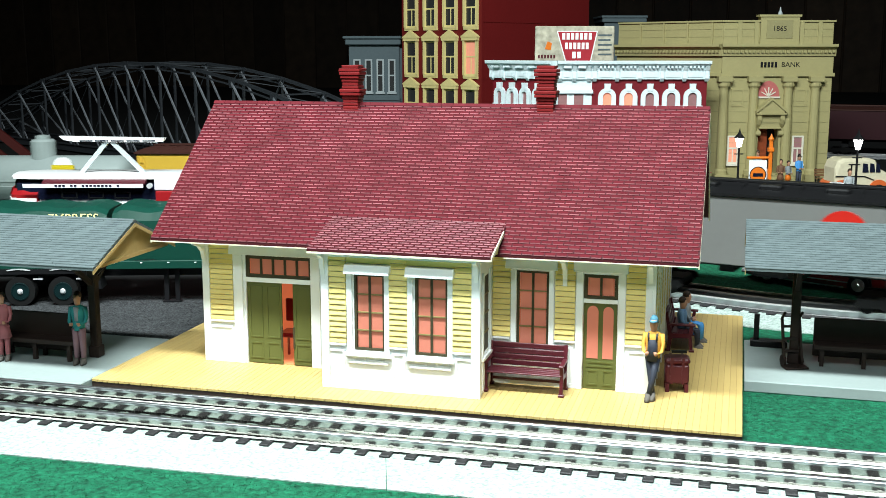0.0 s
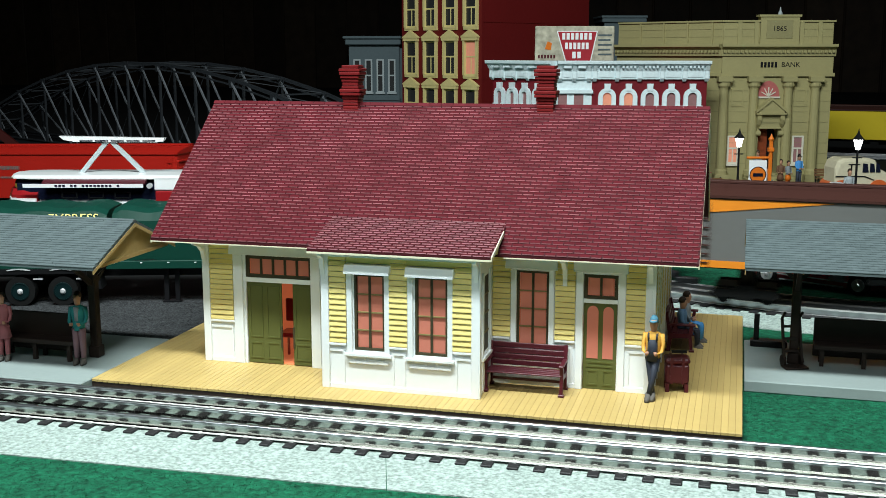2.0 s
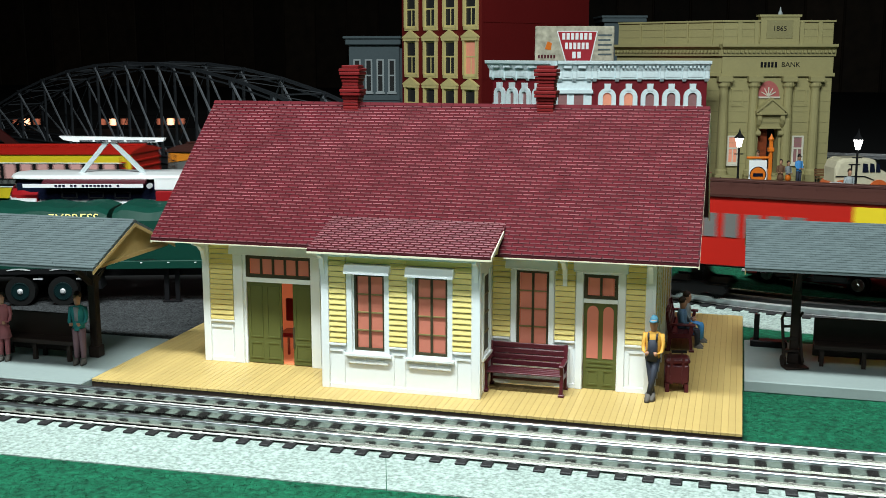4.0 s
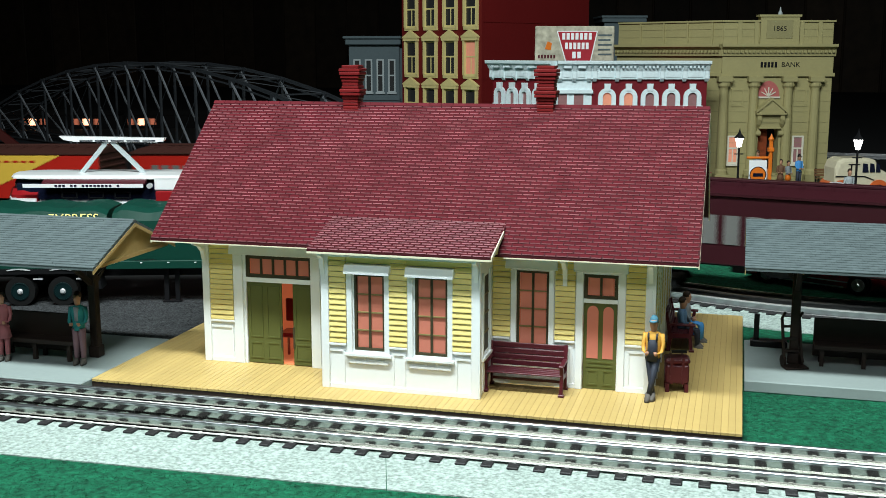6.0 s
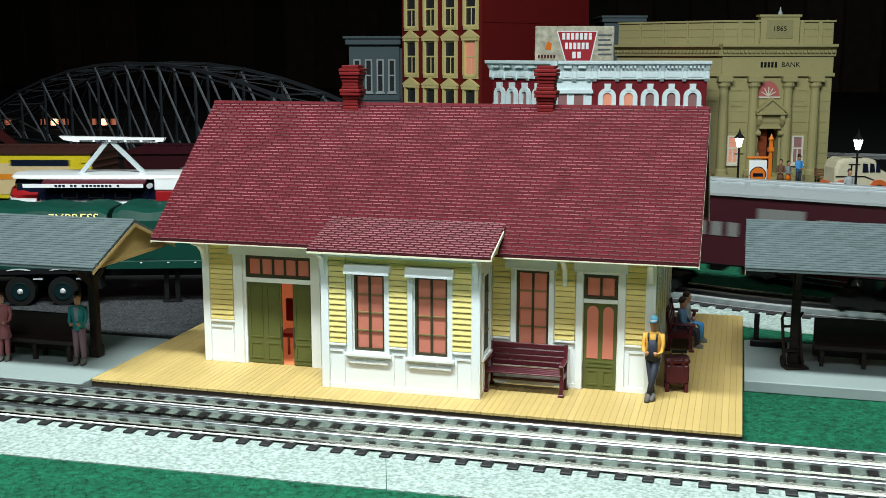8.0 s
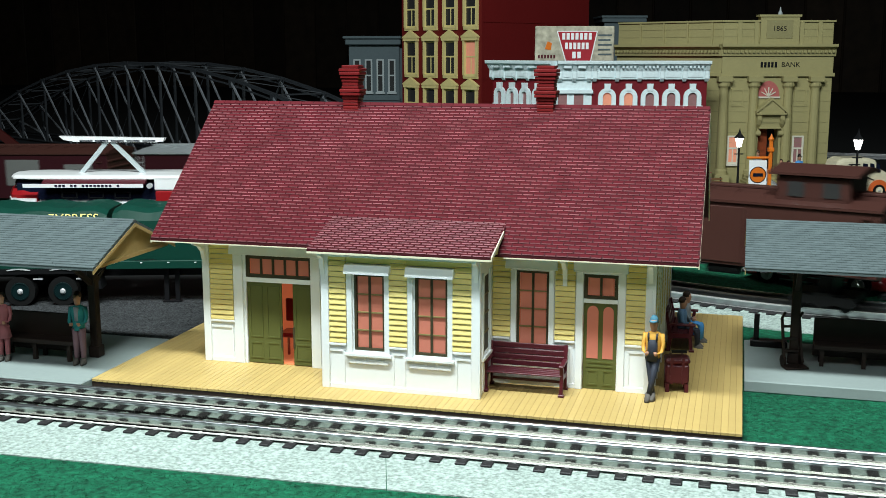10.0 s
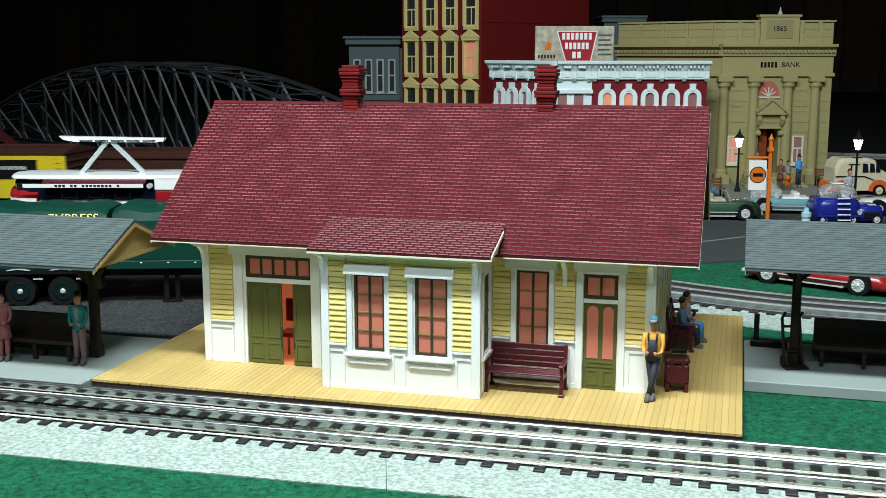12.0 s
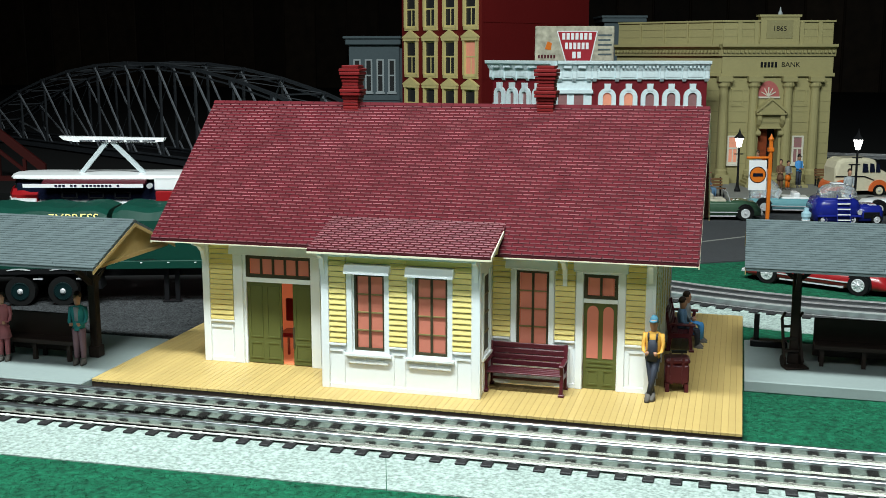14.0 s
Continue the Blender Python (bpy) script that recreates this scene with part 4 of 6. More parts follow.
def grey_building():
    b = thing("grey_building", "grey-blue town building with white-framed sash windows", "building", town(-14.1, 168, 0, -4))
    part("wall", Shape().box(0, 7.6, 0, 8, G0, 17.0), GREYBLUE, b)
    part("side_wall", Shape().box(7.6, 8.4, .5, 8, G0, 16.2), GREYBLUE, b)
    part("cornice", Shape().box(-.5, 7.9, -.7, 1, 16.6, 17.5, bevel=.15), GREYBLUE, b)
    part("cornice_cap", Shape().box(-.8, 8.0, -1.0, 1, 17.5, 17.9, bevel=.1), GREYBLUE, b)
    part("string_course", Shape().box(-.1, 7.7, -.25, 0, 8.4, 8.9), GREYBLUE, b)
    for j, z in enumerate((9.6, 2.4)):
        for i in range(4):
            town_window(b, 1.2 + i * 1.75, z, 1.1, 4.9, 0, PALE_GREY, bars=False)
            part("glazing_bar", Shape().box(.75 + i * 1.75, 1.65 + i * 1.75, -.1, -.03, z + 2.4, z + 2.6), PALE_GREY, b)
    return b


PALE_GREY = material("pale_grey_sash", (0.32, 0.35, 0.36), 0.6)
grey_building()


def arched_window(b, x, z, w, h, y, lit):
    """A round-headed surround with keystone."""
    wn = part("window", arch_ring(x, z, w, h, w * .5 - .52, y - .3, y + .05), PALE_BLUE, b)
    part("pane", Shape().box(x - w / 2 + .3, x + w / 2 - .3, y - .04, y + .02, z, z + h - .6), lit, wn)
    part("keystone", Shape().prism([(x - .3, z + h - .3), (x + .3, z + h - .3), (x + .36, z + h + .5), (x - .36, z + h + .5)], y - .42, y, "y"), PALE_BLUE, wn)
    for sx in (-1, 1):
        part("foot", Shape().box(x + sx * (w / 2 - .22) - .34, x + sx * (w / 2 - .22) + .34, y - .38, y, z - .2, z + .5), PALE_BLUE, wn)
    return wn


def arch_ring(x, z, w, h, ri, y0, y1):
    """An upside-down U with thickness."""
    s, ro = Shape(), w / 2
    s.weld = True
    zc = z + h - ro
    outer = [(x - ro, z)] + [(x - ro * math.cos(t * math.pi / 10), zc + ro * math.sin(t * math.pi / 10)) for t in range(11)] + [(x + ro, z)]
    inner = [(x - ri, z)] + [(x - ri * math.cos(t * math.pi / 10), zc + ri * math.sin(t * math.pi / 10)) for t in range(11)] + [(x + ri, z)]
    for (a, b), (c, d) in zip(zip(outer, outer[1:]), zip(inner, inner[1:])):
        s.prism([a, b, d, c], y0, y1, "y")
    return s


def store_cornice(b, x0, x1, z, n):
    c = part("cornice", Shape().prism([(-1.3, z + 2.0), (-1.25, z + 1.75), (-.5, z + 1.4), (-.35, z), (0, z), (0, z + 2.1), (-1.3, z + 2.1)], x0, x1), PALE_BLUE, b, "pale blue-white bracketed cornice")
    for i in range(n):
        x = x0 + .35 + (x1 - x0 - .7) * i / (n - 1)
        part("console", Shape().prism([(-.3, z - .25), (-.65, z + .1), (-.6, z + .9), (-1.0, z + 1.5), (-.3, z + 1.6)], x - .22, x + .22), PALE_BLUE, c)
        if i < n - 1:
            w = (x1 - x0 - .7) / (n - 1)
            part("cornice_panel", Shape().box(x + .45, x + w - .45, -.45, -.3, z + .25, z + .95), PALE_BLUE, c)
            for k in range(4):
                q = x + .4 + (w - .8) * (k + .5) / 4
                part("dentil", Shape().box(q - .12, q + .12, -.95, -.4, z + 1.25, z + 1.55), PALE_BLUE, c)


def store():
    b = thing("corner_store", "dark red corner store with pale cornice and arched windows", "building", town(17.1, 128, 0))
    W = 13.2
    part("wall", Shape().box(0, W, 0, 12, G0, 14), STORE_RED, b)
    part("entrance_tower", Shape().box(-4.1, 0, .0, 6, G0, 14), PALE_BLUE, b, "pale blue-white corner front")
    ang = math.degrees(math.atan2(-8, 6.9))
    wing = part("wing_wall", Shape().box(-10.6, 0, 0, 9, G0, 14), STORE_RED, b, "", at(-4.1, 0, 0, ang))
    store_cornice(b, -.1, W + .2, 12.5, 6)
    store_cornice(wing, -10.7, .1, 12.5, 6)
    store_cornice(b, -4.1, -.1, 12.5, 3)
    for i in range(5):
        arched_window(b, 1.75 + i * 2.45, 9.0, 2.05, 2.5, 0, PEACH if i < 2 else PINKPANE)
    for i in range(5):
        arched_window(wing, -9.2 + i * 2.15, 9.0, 1.8, 2.5, 0, PINKPANE)
    for x in (-3.4, -1.5):
        w = part("window", Shape().panel(x - .75, x + .75, 8.2, 11, -.15, .05, [(x - .55, x + .55, 8.4, 10.8)]), PALE_BLUE, b)
        part("pane", Shape().box(x - .55, x + .55, -.05, .02, 8.4, 10.8), PINKPANE, w)
    part("lintel", Shape().box(-4.2, .1, -.4, 0, 10.9, 11.3), PALE_BLUE, b)
    part("string_course", Shape().box(-.1, W, -.2, 0, 7.6, 8.1), PALE_BLUE, b)
    for i in range(4):
        town_window(b, 1.8 + i * 3.2, .4, 2.4, 5.8, 0, PALE_BLUE, hood=False)
    return b


PINKPANE = material("dim_pink_pane", (0.30, 0.15, 0.15), 0.3)
store()


def billboard():
    b = thing("roof_billboard", "weathered cream roof billboard with a red trapezoid panel", "billboard", town(15.5, 131, 13.9))
    bd = part("board", Shape().box(-4.75, 4.5, 0, .25, .6, 4.65, bevel=.1), BOARD, b)
    part("red_panel", Shape().prism([(-2.1, 4.0), (2.4, 4.0), (1.7, .65), (-1.1, .65)], -.06, 0, "y"), SIGN_RED, b, "red trapezoid panel with white edge")
    part("panel_edge", Shape().prism([(-2.25, 4.1), (2.55, 4.1), (1.82, .62), (-1.22, .62)], -.03, 0, "y"), CARWHITE, b)
    for z, x0, x1, n in ((3.1, -1.6, 2.0, 7), (2.0, -1.25, 1.65, 6), (.95, -.4, .8, 2)):
        for i in range(n):
            q = x0 + (x1 - x0) * i / n
            part("lettering_bar", Shape().box(q, q + (x1 - x0) / n * .68, -.1, -.06, z, z + .75), CARWHITE, b)
    part("orange_mark", Shape().prism([(-3.6, 2.0), (-2.9, 1.9), (-2.8, 2.7), (-3.3, 2.9)], -.06, 0, "y"), ORANGE, b)
    for i in range(6):
        part("lettering_bar", Shape().box(-4.4 + i * .36, -4.4 + i * .36 + .22, -.05, 0, .95, 1.35), OXBLOOD, b)
    for i in range(5):
        part("print_line", Shape().box(2.6, 4.2 - .15 * (i % 2), -.04, 0, 1.3 + i * .55, 1.5 + i * .55), GREYBLUE, b)
    for x in (-3.5, 0, 3.5):
        part("prop", Shape().bar((x, .3, 4), (x, 3, .1), .2, .2), TIMBER, b)
        part("post", Shape().box(x - .12, x + .12, .25, .5, .1, 4.3), TIMBER, b)


BOARD = material("weathered_cream_board", (0.42, 0.39, 0.30), 0.7, grain=0.35, scale=120, stain=0.25)
SIGN_RED = material("sign_red", (0.33, 0.02, 0.03), 0.5)
ORANGE = material("signal_orange", (0.62, 0.15, 0.015), 0.4)
billboard()


def bank():
    b = thing("bank_building", "olive-cream stone bank with pilasters and pedimented doorway", "building", town(33.4, 134, 0))
    W = 13.3
    z = G0 + .4
    # front block
    part("wall", Shape().panel(0, W, z, 16, 0, 14, [(4.6, 7.2, z + 1.2, 6.7)]), BANK_STONE, b)
    sidew = part("side_wall", Shape().box(-15.6, 0, 0, 10, z, 16), BANK_STONE, b, "", at(0, 0, 0, -46))
    part("parapet", Shape().box(.1, W - .1, .1, 13, 16.5, 19.1), BANK_STONE, b)
    part("parapet", Shape().box(-15.5, 0, .1, 8, 16.5, 19.1), BANK_STONE, sidew)
    for s, x0, x1 in ((b, -.2, W + .2), (sidew, -15.6, .2)):
        part("cornice", Shape().prism([(-1.1, 16.5), (-1.1, 16.2), (-.5, 15.9), (-.4, 15.1), (0, 15.1), (0, 16.5)], x0, x1), BANK_STONE, s)
        part("architrave", Shape().box(x0, x1, -.35, 0, 12.7, 13.1), BANK_STONE, s)
        part("parapet_cap", Shape().box(x0 + .1, x1 - .1, -.1, .6, 19.1, 19.3), BANK_STONE, s)
        n = int((x1 - x0) / .5)
        me = Shape().box(-.12, .12, -.75, -.4, 15.5, 15.8).mesh("dentil", BANK_STONE)
        for i in range(n):
            part("dentil", me, BANK_STONE, s, "", at(x0 + .3 + i * .5, 0, 0))
    for x in (2.0, 4.0, 9.4, 11.6):
        part("parapet_pier", Shape().box(x - .25, x + .25, -.05, .1, 16.5, 19.1), BANK_STONE, b)
    for x in (-12, -8.5, -5, -1.5):
        part("parapet_pier", Shape().box(x - .12, x + .12, -.05, .1, 16.5, 19.1), BANK_STONE, sidew)
    blk = part("parapet_block", Shape().box(4.4, 9.0, -.25, 1, 16.5, 19.7), BANK_STONE, b)
    part("parapet_block_cap", Shape().box(4.2, 9.2, -.4, 1.2, 19.7, 19.95), BANK_STONE, b)
    pl = part("date_panel", Shape().box(5.1, 8.2, -.32, -.25, 17.2, 19.3), STONE_DARK, b)
    writing("lettering", "1865", .85, BLACK, pl, at(6.65, -.34, 18.3, 0, 90), .01)
    part("finial", Shape().lathe([(.3, 0), (.26, .2), (.12, .5), (.05, .95)], 7.0, 1, 19.95, 8), PALE_GREY, b)
    sign = part("name_band", Shape().box(0, W, -.2, 0, 13.1, 15.1), BANK_STONE, b)
    for i in range(5):
        part("lettering_bar", Shape().box(4.6 + i * .42, 4.88 + i * .42, -.23, -.2, 13.75, 14.4), BLACK, sign)
    writing("lettering", "BANK", .85, BLACK, sign, at(8.2, -.22, 14.07, 0, 90), .01)
    for x in (.35, 3.95, 8.05, 11.3):
        p = part("pilaster", Shape().lathe([(.8, 0), (.8, .5), (.62, .7), (.60, 5), (.52, 10.1), (.56, 10.4), (.75, 10.7), (.75, 11.1)], x, -.25, z + 1.1, 14), BANK_STONE, b, smooth=False)
        part("capital", Shape().box(x - .85, x + .85, -1.0, .2, 12.1, 12.7), BANK_STONE, p)
        part("plinth", Shape().box(x - .9, x + .9, -1.1, .2, z, z + 1.15), BANK_STONE, p)
    for i in range(8):
        zz = 2.2 + i * 1.25
        for a, e in ((1.0, 3.3), (8.7, 10.6), (11.95, W - .1)):
            part("joint_course", Shape().box(a, e, -.04, 0, zz, zz + .06), STONE_DARK, b)
        part("joint_course", Shape().box(-15.4, -.2, -.04, 0, zz, zz + .06), STONE_DARK, sidew)
    for zz in (17.35, 18.25):
        part("joint_course", Shape().box(.2, 4.3, .06, .1, zz, zz + .06), STONE_DARK, b)
        part("joint_course", Shape().box(9.1, W - .2, .06, .1, zz, zz + .06), STONE_DARK, b)
        part("joint_course", Shape().box(-15.4, -.2, .06, .1, zz, zz + .06), STONE_DARK, sidew)
    for x in (2.05, 9.65):
        part("blind_panel", Shape().panel(x - .75, x + .75, 9.1, 11.2, -.1, 0, [(x - .55, x + .55, 9.3, 11)]), BANK_STONE, b)
    for x, lit in ((1.75, PEACH), (9.6, PINKPANE)):
        town_window(b, x, 2.2, 1.4, 3.4, -.02, BONE, lit=lit)
    # doorway, pediment, lunette
    door = part("door", Shape().box(4.7, 6.0, .5, .65, z + 1.1, 6.6), ORANGE_DOOR, b, "orange-brown bank door, half open")
    part("door_panel", Shape().box(4.9, 5.8, .45, .5, 1.6, 3.4, bevel=.03), ORANGE_DOOR, door)
    part("door_panel", Shape().box(4.9, 5.8, .45, .5, 3.7, 6.1, bevel=.03), ORANGE_DOOR, door)
    part("dark_lobby", Shape().box(4.6, 7.2, 1.6, 1.7, z + 1.1, 6.7), BLACK, b)
    for x0, x1 in ((4.4, 4.65), (7.15, 7.42)):
        part("door_jamb", Shape().box(x0, x1, -.35, .1, z + 1.1, 6.6), BANK_STONE, b)
    part("door_lintel", Shape().box(4.75, 7.1, -.8, .1, 6.7, 8.2), BANK_STONE, b)
    part("lintel_moulding", Shape().box(4.6, 7.25, -.95, .1, 6.45, 6.7, bevel=.06), BANK_STONE, b)
    for zz in (7.2, 7.7):
        part("lintel_moulding", Shape().box(4.8, 7.05, -.9, -.8, zz, zz + .12), STONE_DARK, b)
    for x in (4.55, 7.3):
        part("scroll_bracket", Shape().prism([(-.2, 5.6), (-.5, 5.7), (-.6, 6.1), (-.45, 6.5), (-.9, 7.0), (-1.2, 7.6), (-1.2, 8.2), (-.2, 8.2)], x - .26, x + .26), BANK_STONE, b)
        part("bracket_scroll", Shape().rod((x - .3, -.55, 5.9), (x + .3, -.55, 5.9), .3, n=10), BANK_STONE, b)
    part("pediment", Shape().prism([(4.35, 8.4), (7.5, 8.4), (7.5, 8.55), (5.92, 10.0), (4.35, 8.55)], -1.25, 0, "y"), BANK_STONE, b)
    for sx in (-1, 1):
        part("raking_cornice", Shape().prism([(5.92, 9.9), (5.92, 10.2), (5.92 + sx * 1.85, 8.62), (5.92 + sx * 1.85, 8.38)], -1.45, 0, "y"), BANK_STONE, b)
    part("pediment_base", Shape().box(4.1, 7.75, -1.4, 0, 8.2, 8.4), BANK_STONE, b)
    arch = [(5.75 - 1.35 * math.cos(t * math.pi / 12), 10.3 + 1.85 * math.sin(t * math.pi / 12)) for t in range(13)]
    lun = part("lunette", Shape().prism(arch, -.06, 0, "y"), ROSE_PANE, b, "half-round fanlight")
    for t in range(1, 6):
        a = t * math.pi / 6
        part("glazing_bar", Shape().bar((5.75, -.1, 10.35), (5.75 - 1.0 * math.cos(a), -.1, 10.3 + 1.1 * math.sin(a)), .13, .1), BONE, lun)
    part("lunette_sill", Shape().box(4.35, 7.15, -.2, 0, 10.1, 10.3), BONE, b)
    for k in range(4):
        part("step", Shape().box(3.2 - k * .3, 8.8 + k * .3, -2.6 - k * .6, -1.0, z, z + 1.1 - k * .27), BANK_STONE, b)
    return b


STONE_DARK = material("shaded_stone_joint", (0.26, 0.23, 0.11), 0.7)
ORANGE_DOOR = material("orange_brown_door", (0.22, 0.045, 0.015), 0.5)
BONE = material("bone_white_frame", (0.62, 0.58, 0.48), 0.5)
ROSE_PANE = material("rose_fanlight_pane", (0.42, 0.12, 0.11), 0.35)
bank()


def back_building():
    """Only its roofline rises above the bank."""
    b = thing("grey_building", "dark grey flat-roofed building rising behind the bank", "building", town(24.1, 171.6, 0))
    w = 6.9
    part("wall", Shape().box(.5, w - .3, 0, 9, G0, 20.02), GREYBLUE, b)
    part("cornice", Shape().box(.15, w, -.4, 9.2, 20.02, 20.67, bevel=.08), GREYBLUE, b)
    part("cornice_cap", Shape().box(0, w + .1, -.6, 9.3, 20.67, 21.02, bevel=.06), GREYBLUE, b)


back_building()


def street_lamp(side, ahead, h, label):
    l = thing("street_lamp", label, "street lamp", town(side, ahead, G0 + .2), "street lamps")
    part("base", Shape().lathe([(.35, 0), (.35, .4), (.22, .7), (.16, 1.2)], n=10), BLACK, l)
    part("pole", Shape().rod((0, 0, 1.2), (0, 0, h - 1.9), .14, .11, 8), BLACK, l)
    part("crossbar", Shape().rod((-.5, 0, h - 2.7), (.5, 0, h - 2.7), .06), BLACK, l)
    part("lantern", Shape().lathe([(.24, 0), (.5, 1.05)], 0, 0, h - 1.9, 6), LAMP_GLOW, l, "glowing white lantern glass")
    part("cap", Shape().lathe([(.64, 0), (.48, .16), (.2, .5), (.08, .8), (.02, 1.15)], 0, 0, h - .85, 6), BLACK, l)
    return l


LAMP_GLOW = material("lamp_glass", (0.9, 0.9, 0.88), 0.3, emit=(1.0, 0.97, 0.92, 5.0))
street_lamp(33.8, 126, 7.2, "black street lamp with a glowing lantern before the bank")
street_lamp(42.1, 112, 8.1, "black street lamp with a glowing lantern beside parked cars")


def filling_sign():
    s = thing("filling_station_sign", "orange post with a hanging white board and orange disc", "sign", town(30.6, 103, G0 + .1))
    part("post", Shape().box(-.16, .16, -.16, .16, 0, 7.9, bevel=.04), ORANGE, s)
    part("collar", Shape().box(-.28, .28, -.28, .28, 6.9, 7.3, bevel=.06), ORANGE, s)
    part("finial", Shape().lathe([(.2, 0), (.28, .2), (.1, .5), (.03, .7)], 0, 0, 7.9, 8), ORANGE, s)
    part("arm", Shape().rod((-2.2, 0, 6.35), (0, 0, 6.35), .12, n=8), ORANGE, s)
    b = part("board", Shape().box(-1.95, -.3, -.06, .06, 3.3, 6.1, bevel=.02), CARWHITE, s, "white hanging board")
    part("disc_ring", Shape().rod((-1.12, -.08, 4.75), (-1.12, -.06, 4.75), .78, n=28), NAVY, b)
    part("disc", Shape().rod((-1.12, -.1, 4.75), (-1.12, -.06, 4.75), .7, n=28), ORANGE, b, "orange disc emblem")
    part("disc_bar", Shape().box(-1.58, -.66, -.13, -.1, 4.6, 4.9), NAVY, b)


filling_sign()


def motor_car(m, paint, label, length=9.2, width=3.4, open_top=False, roof_paint=None, spokes=0, glass=None, low=1.0, tall=3.1, group="parked cars"):
    """Die-cast saloon or convertible; local x is its length, viewer at -y."""
    c = thing("toy_car", label, "car", m, group)
    L, w = length / 2, width / 2
    prof = [(-1.0, .55, .62), (-.98, .85, .8), (-.85, 1.25, .93), (-.45, 1.5, 1.0), (-.1, 1.52, 1.0), (.3, 1.5, 1.0), (.55, 1.55, .97), (.85, 1.42, .9), (.97, 1.0, .8), (1.0, .6, .66)]
    rings = []
    for fx, h, fw in prof:
        y = w * fw
        rings.append([(fx * L, -y * .95, .42), (fx * L, -y, h * .55 * low + .1), (fx * L, -y * .93, h * .92 * low), (fx * L, -y * .6, h * low + .05), (fx * L, y * .6, h * low + .05),
                      (fx * L, y * .93, h * .92 * low), (fx * L, y, h * .55 * low + .1), (fx * L, y * .95, .42)])
    body = part("body", Shape().loft(rings), paint, c, smooth=True)
    if open_top:
        part("interior", Shape().box(-.4 * L, .22 * L, -w * .7, w * .7, 1.35 * low, 1.66 * low, bevel=.08), roof_paint or CARWHITE, c)
        part("windscreen", Shape().bar((.3 * L, 0, 1.5 * low), (.22 * L, 0, 2.3 * low), width * .8, .06), CHROME, c)
        part("seat", Shape().box(-.2 * L, -.05 * L, -w * .65, w * .65, 1.5 * low, 2.1 * low, bevel=.12), roof_paint or CARWHITE, c)
    else:
        cab = [(-.5, 1.45, .8), (-.36, tall * .93, .66), (-.1, tall, .66), (.12, tall * .95, .66), (.34, 1.45, .8)]
        part("glasshouse", Shape().loft([[(fx * L, -w * fw, 1.35 * low), (fx * L, -w * fw * .86, h * low * .98), (fx * L, w * fw * .86, h * low * .98), (fx * L, w * fw, 1.35 * low)] for fx, h, fw in cab]), glass or NAVY, c)
        part("roof", Shape().loft([[(fx * L, -w * fw * .88, h * low - .22), (fx * L, -w * fw * .7, h * low + .04), (fx * L, w * fw * .7, h * low + .04), (fx * L, w * fw * .88, h * low - .22)] for fx, h, fw in cab[1:4]]), roof_paint or paint, c)
    for fx in (-.62, .62):
        for y in (-w * .9, w * .9):
            wheel_on(c, fx * L, y, .72, .72, .52, CHROME, spokes)
            part("wheel_arch", Shape().rod((fx * L, y * .93 - .22, .78), (fx * L, y * .93 + .22, .78), .84, n=18), BLACK, c)
    for s in (-1, 1):
        part("bumper", Shape().box(s * L - .14, s * L + .14, -w * .85, w * .85, .5, .8, bevel=.08), CHROME, c)
        part("side_trim", Shape().box(-.55 * L, .5 * L, s * w * 1.0 - .03, s * w * 1.0 + .03, .78, .86), CHROME, c)
        part("headlight", Shape().rod((L * .96, s * w * .6, 1.0), (L * 1.01, s * w * .6, 1.0), .26, n=10), CHROME, c)
        part("sill", Shape().box(-.45 * L, .42 * L, s * w * .93 - .05, s * w * .93 + .05, .38, .5), CHROME, c)
    return c


CAR_GREEN = material("dark_green_enamel", (0.035, 0.075, 0.045), 0.25, coat=0.5)
CAR_TEAL = material("pale_teal_enamel", (0.13, 0.30, 0.33), 0.25, coat=0.5)
CAR_BLUE = material("deep_blue_enamel", (0.012, 0.02, 0.22), 0.25, coat=0.5)
CREAM_ENAMEL = material("cream_enamel", (0.62, 0.56, 0.40), 0.3, coat=0.4)
VAN_ORANGE = material("orange_wing_enamel", (0.62, 0.12, 0.03), 0.3, coat=0.4)
CLEAR = material("clear_perspex", (0.85, 0.88, 0.9), 0.12, spec=0.5)
CLEAR.node_tree.nodes["Principled BSDF"].inputs["Transmission Weight"].default_value = 0.92
CLEAR.node_tree.nodes["Principled BSDF"].inputs["IOR"].default_value = 1.15
R0 = G0 + .1
motor_car(town(26.6, 107.3, R0, -4), CAR_GREEN, "dark green convertible with cream top parked on the street", 8.8, 3.2, True, BOARD, 0, None, 1.2)
teal_car = motor_car(town(35.3, 111.5, R0, 172), CAR_TEAL, "pale teal open car with a white top and clear bubble canopy", 8.8, 3.3, True, CARWHITE, 0, CLEAR)


def bubble(parent, x0, x1, w, z, h, m=None):
    """A clear moulded canopy: half an egg, hollow."""
    rings = []
    for i in range(1, 12):
        t = math.pi * i / 12
        x, k = (x0 + x1) / 2 - (x1 - x0) / 2 * math.cos(t), math.sin(t) ** .6
        rings.append([(x, -w * k * math.cos(a * math.pi / 10), z + h * k * math.sin(a * math.pi / 10)) for a in range(11)]
                     + [(x, w * k * .94 * math.cos(a * math.pi / 10), z + h * k * .94 * math.sin(a * math.pi / 10)) for a in range(11)])
    c = part("canopy", Shape().loft(rings), CLEAR, parent, "clear plastic bubble canopy", m, smooth=True)
    c.visible_shadow = False
    return c


bubble(teal_car, 1.0, 4.0, 1.3, 1.4, 2.0)


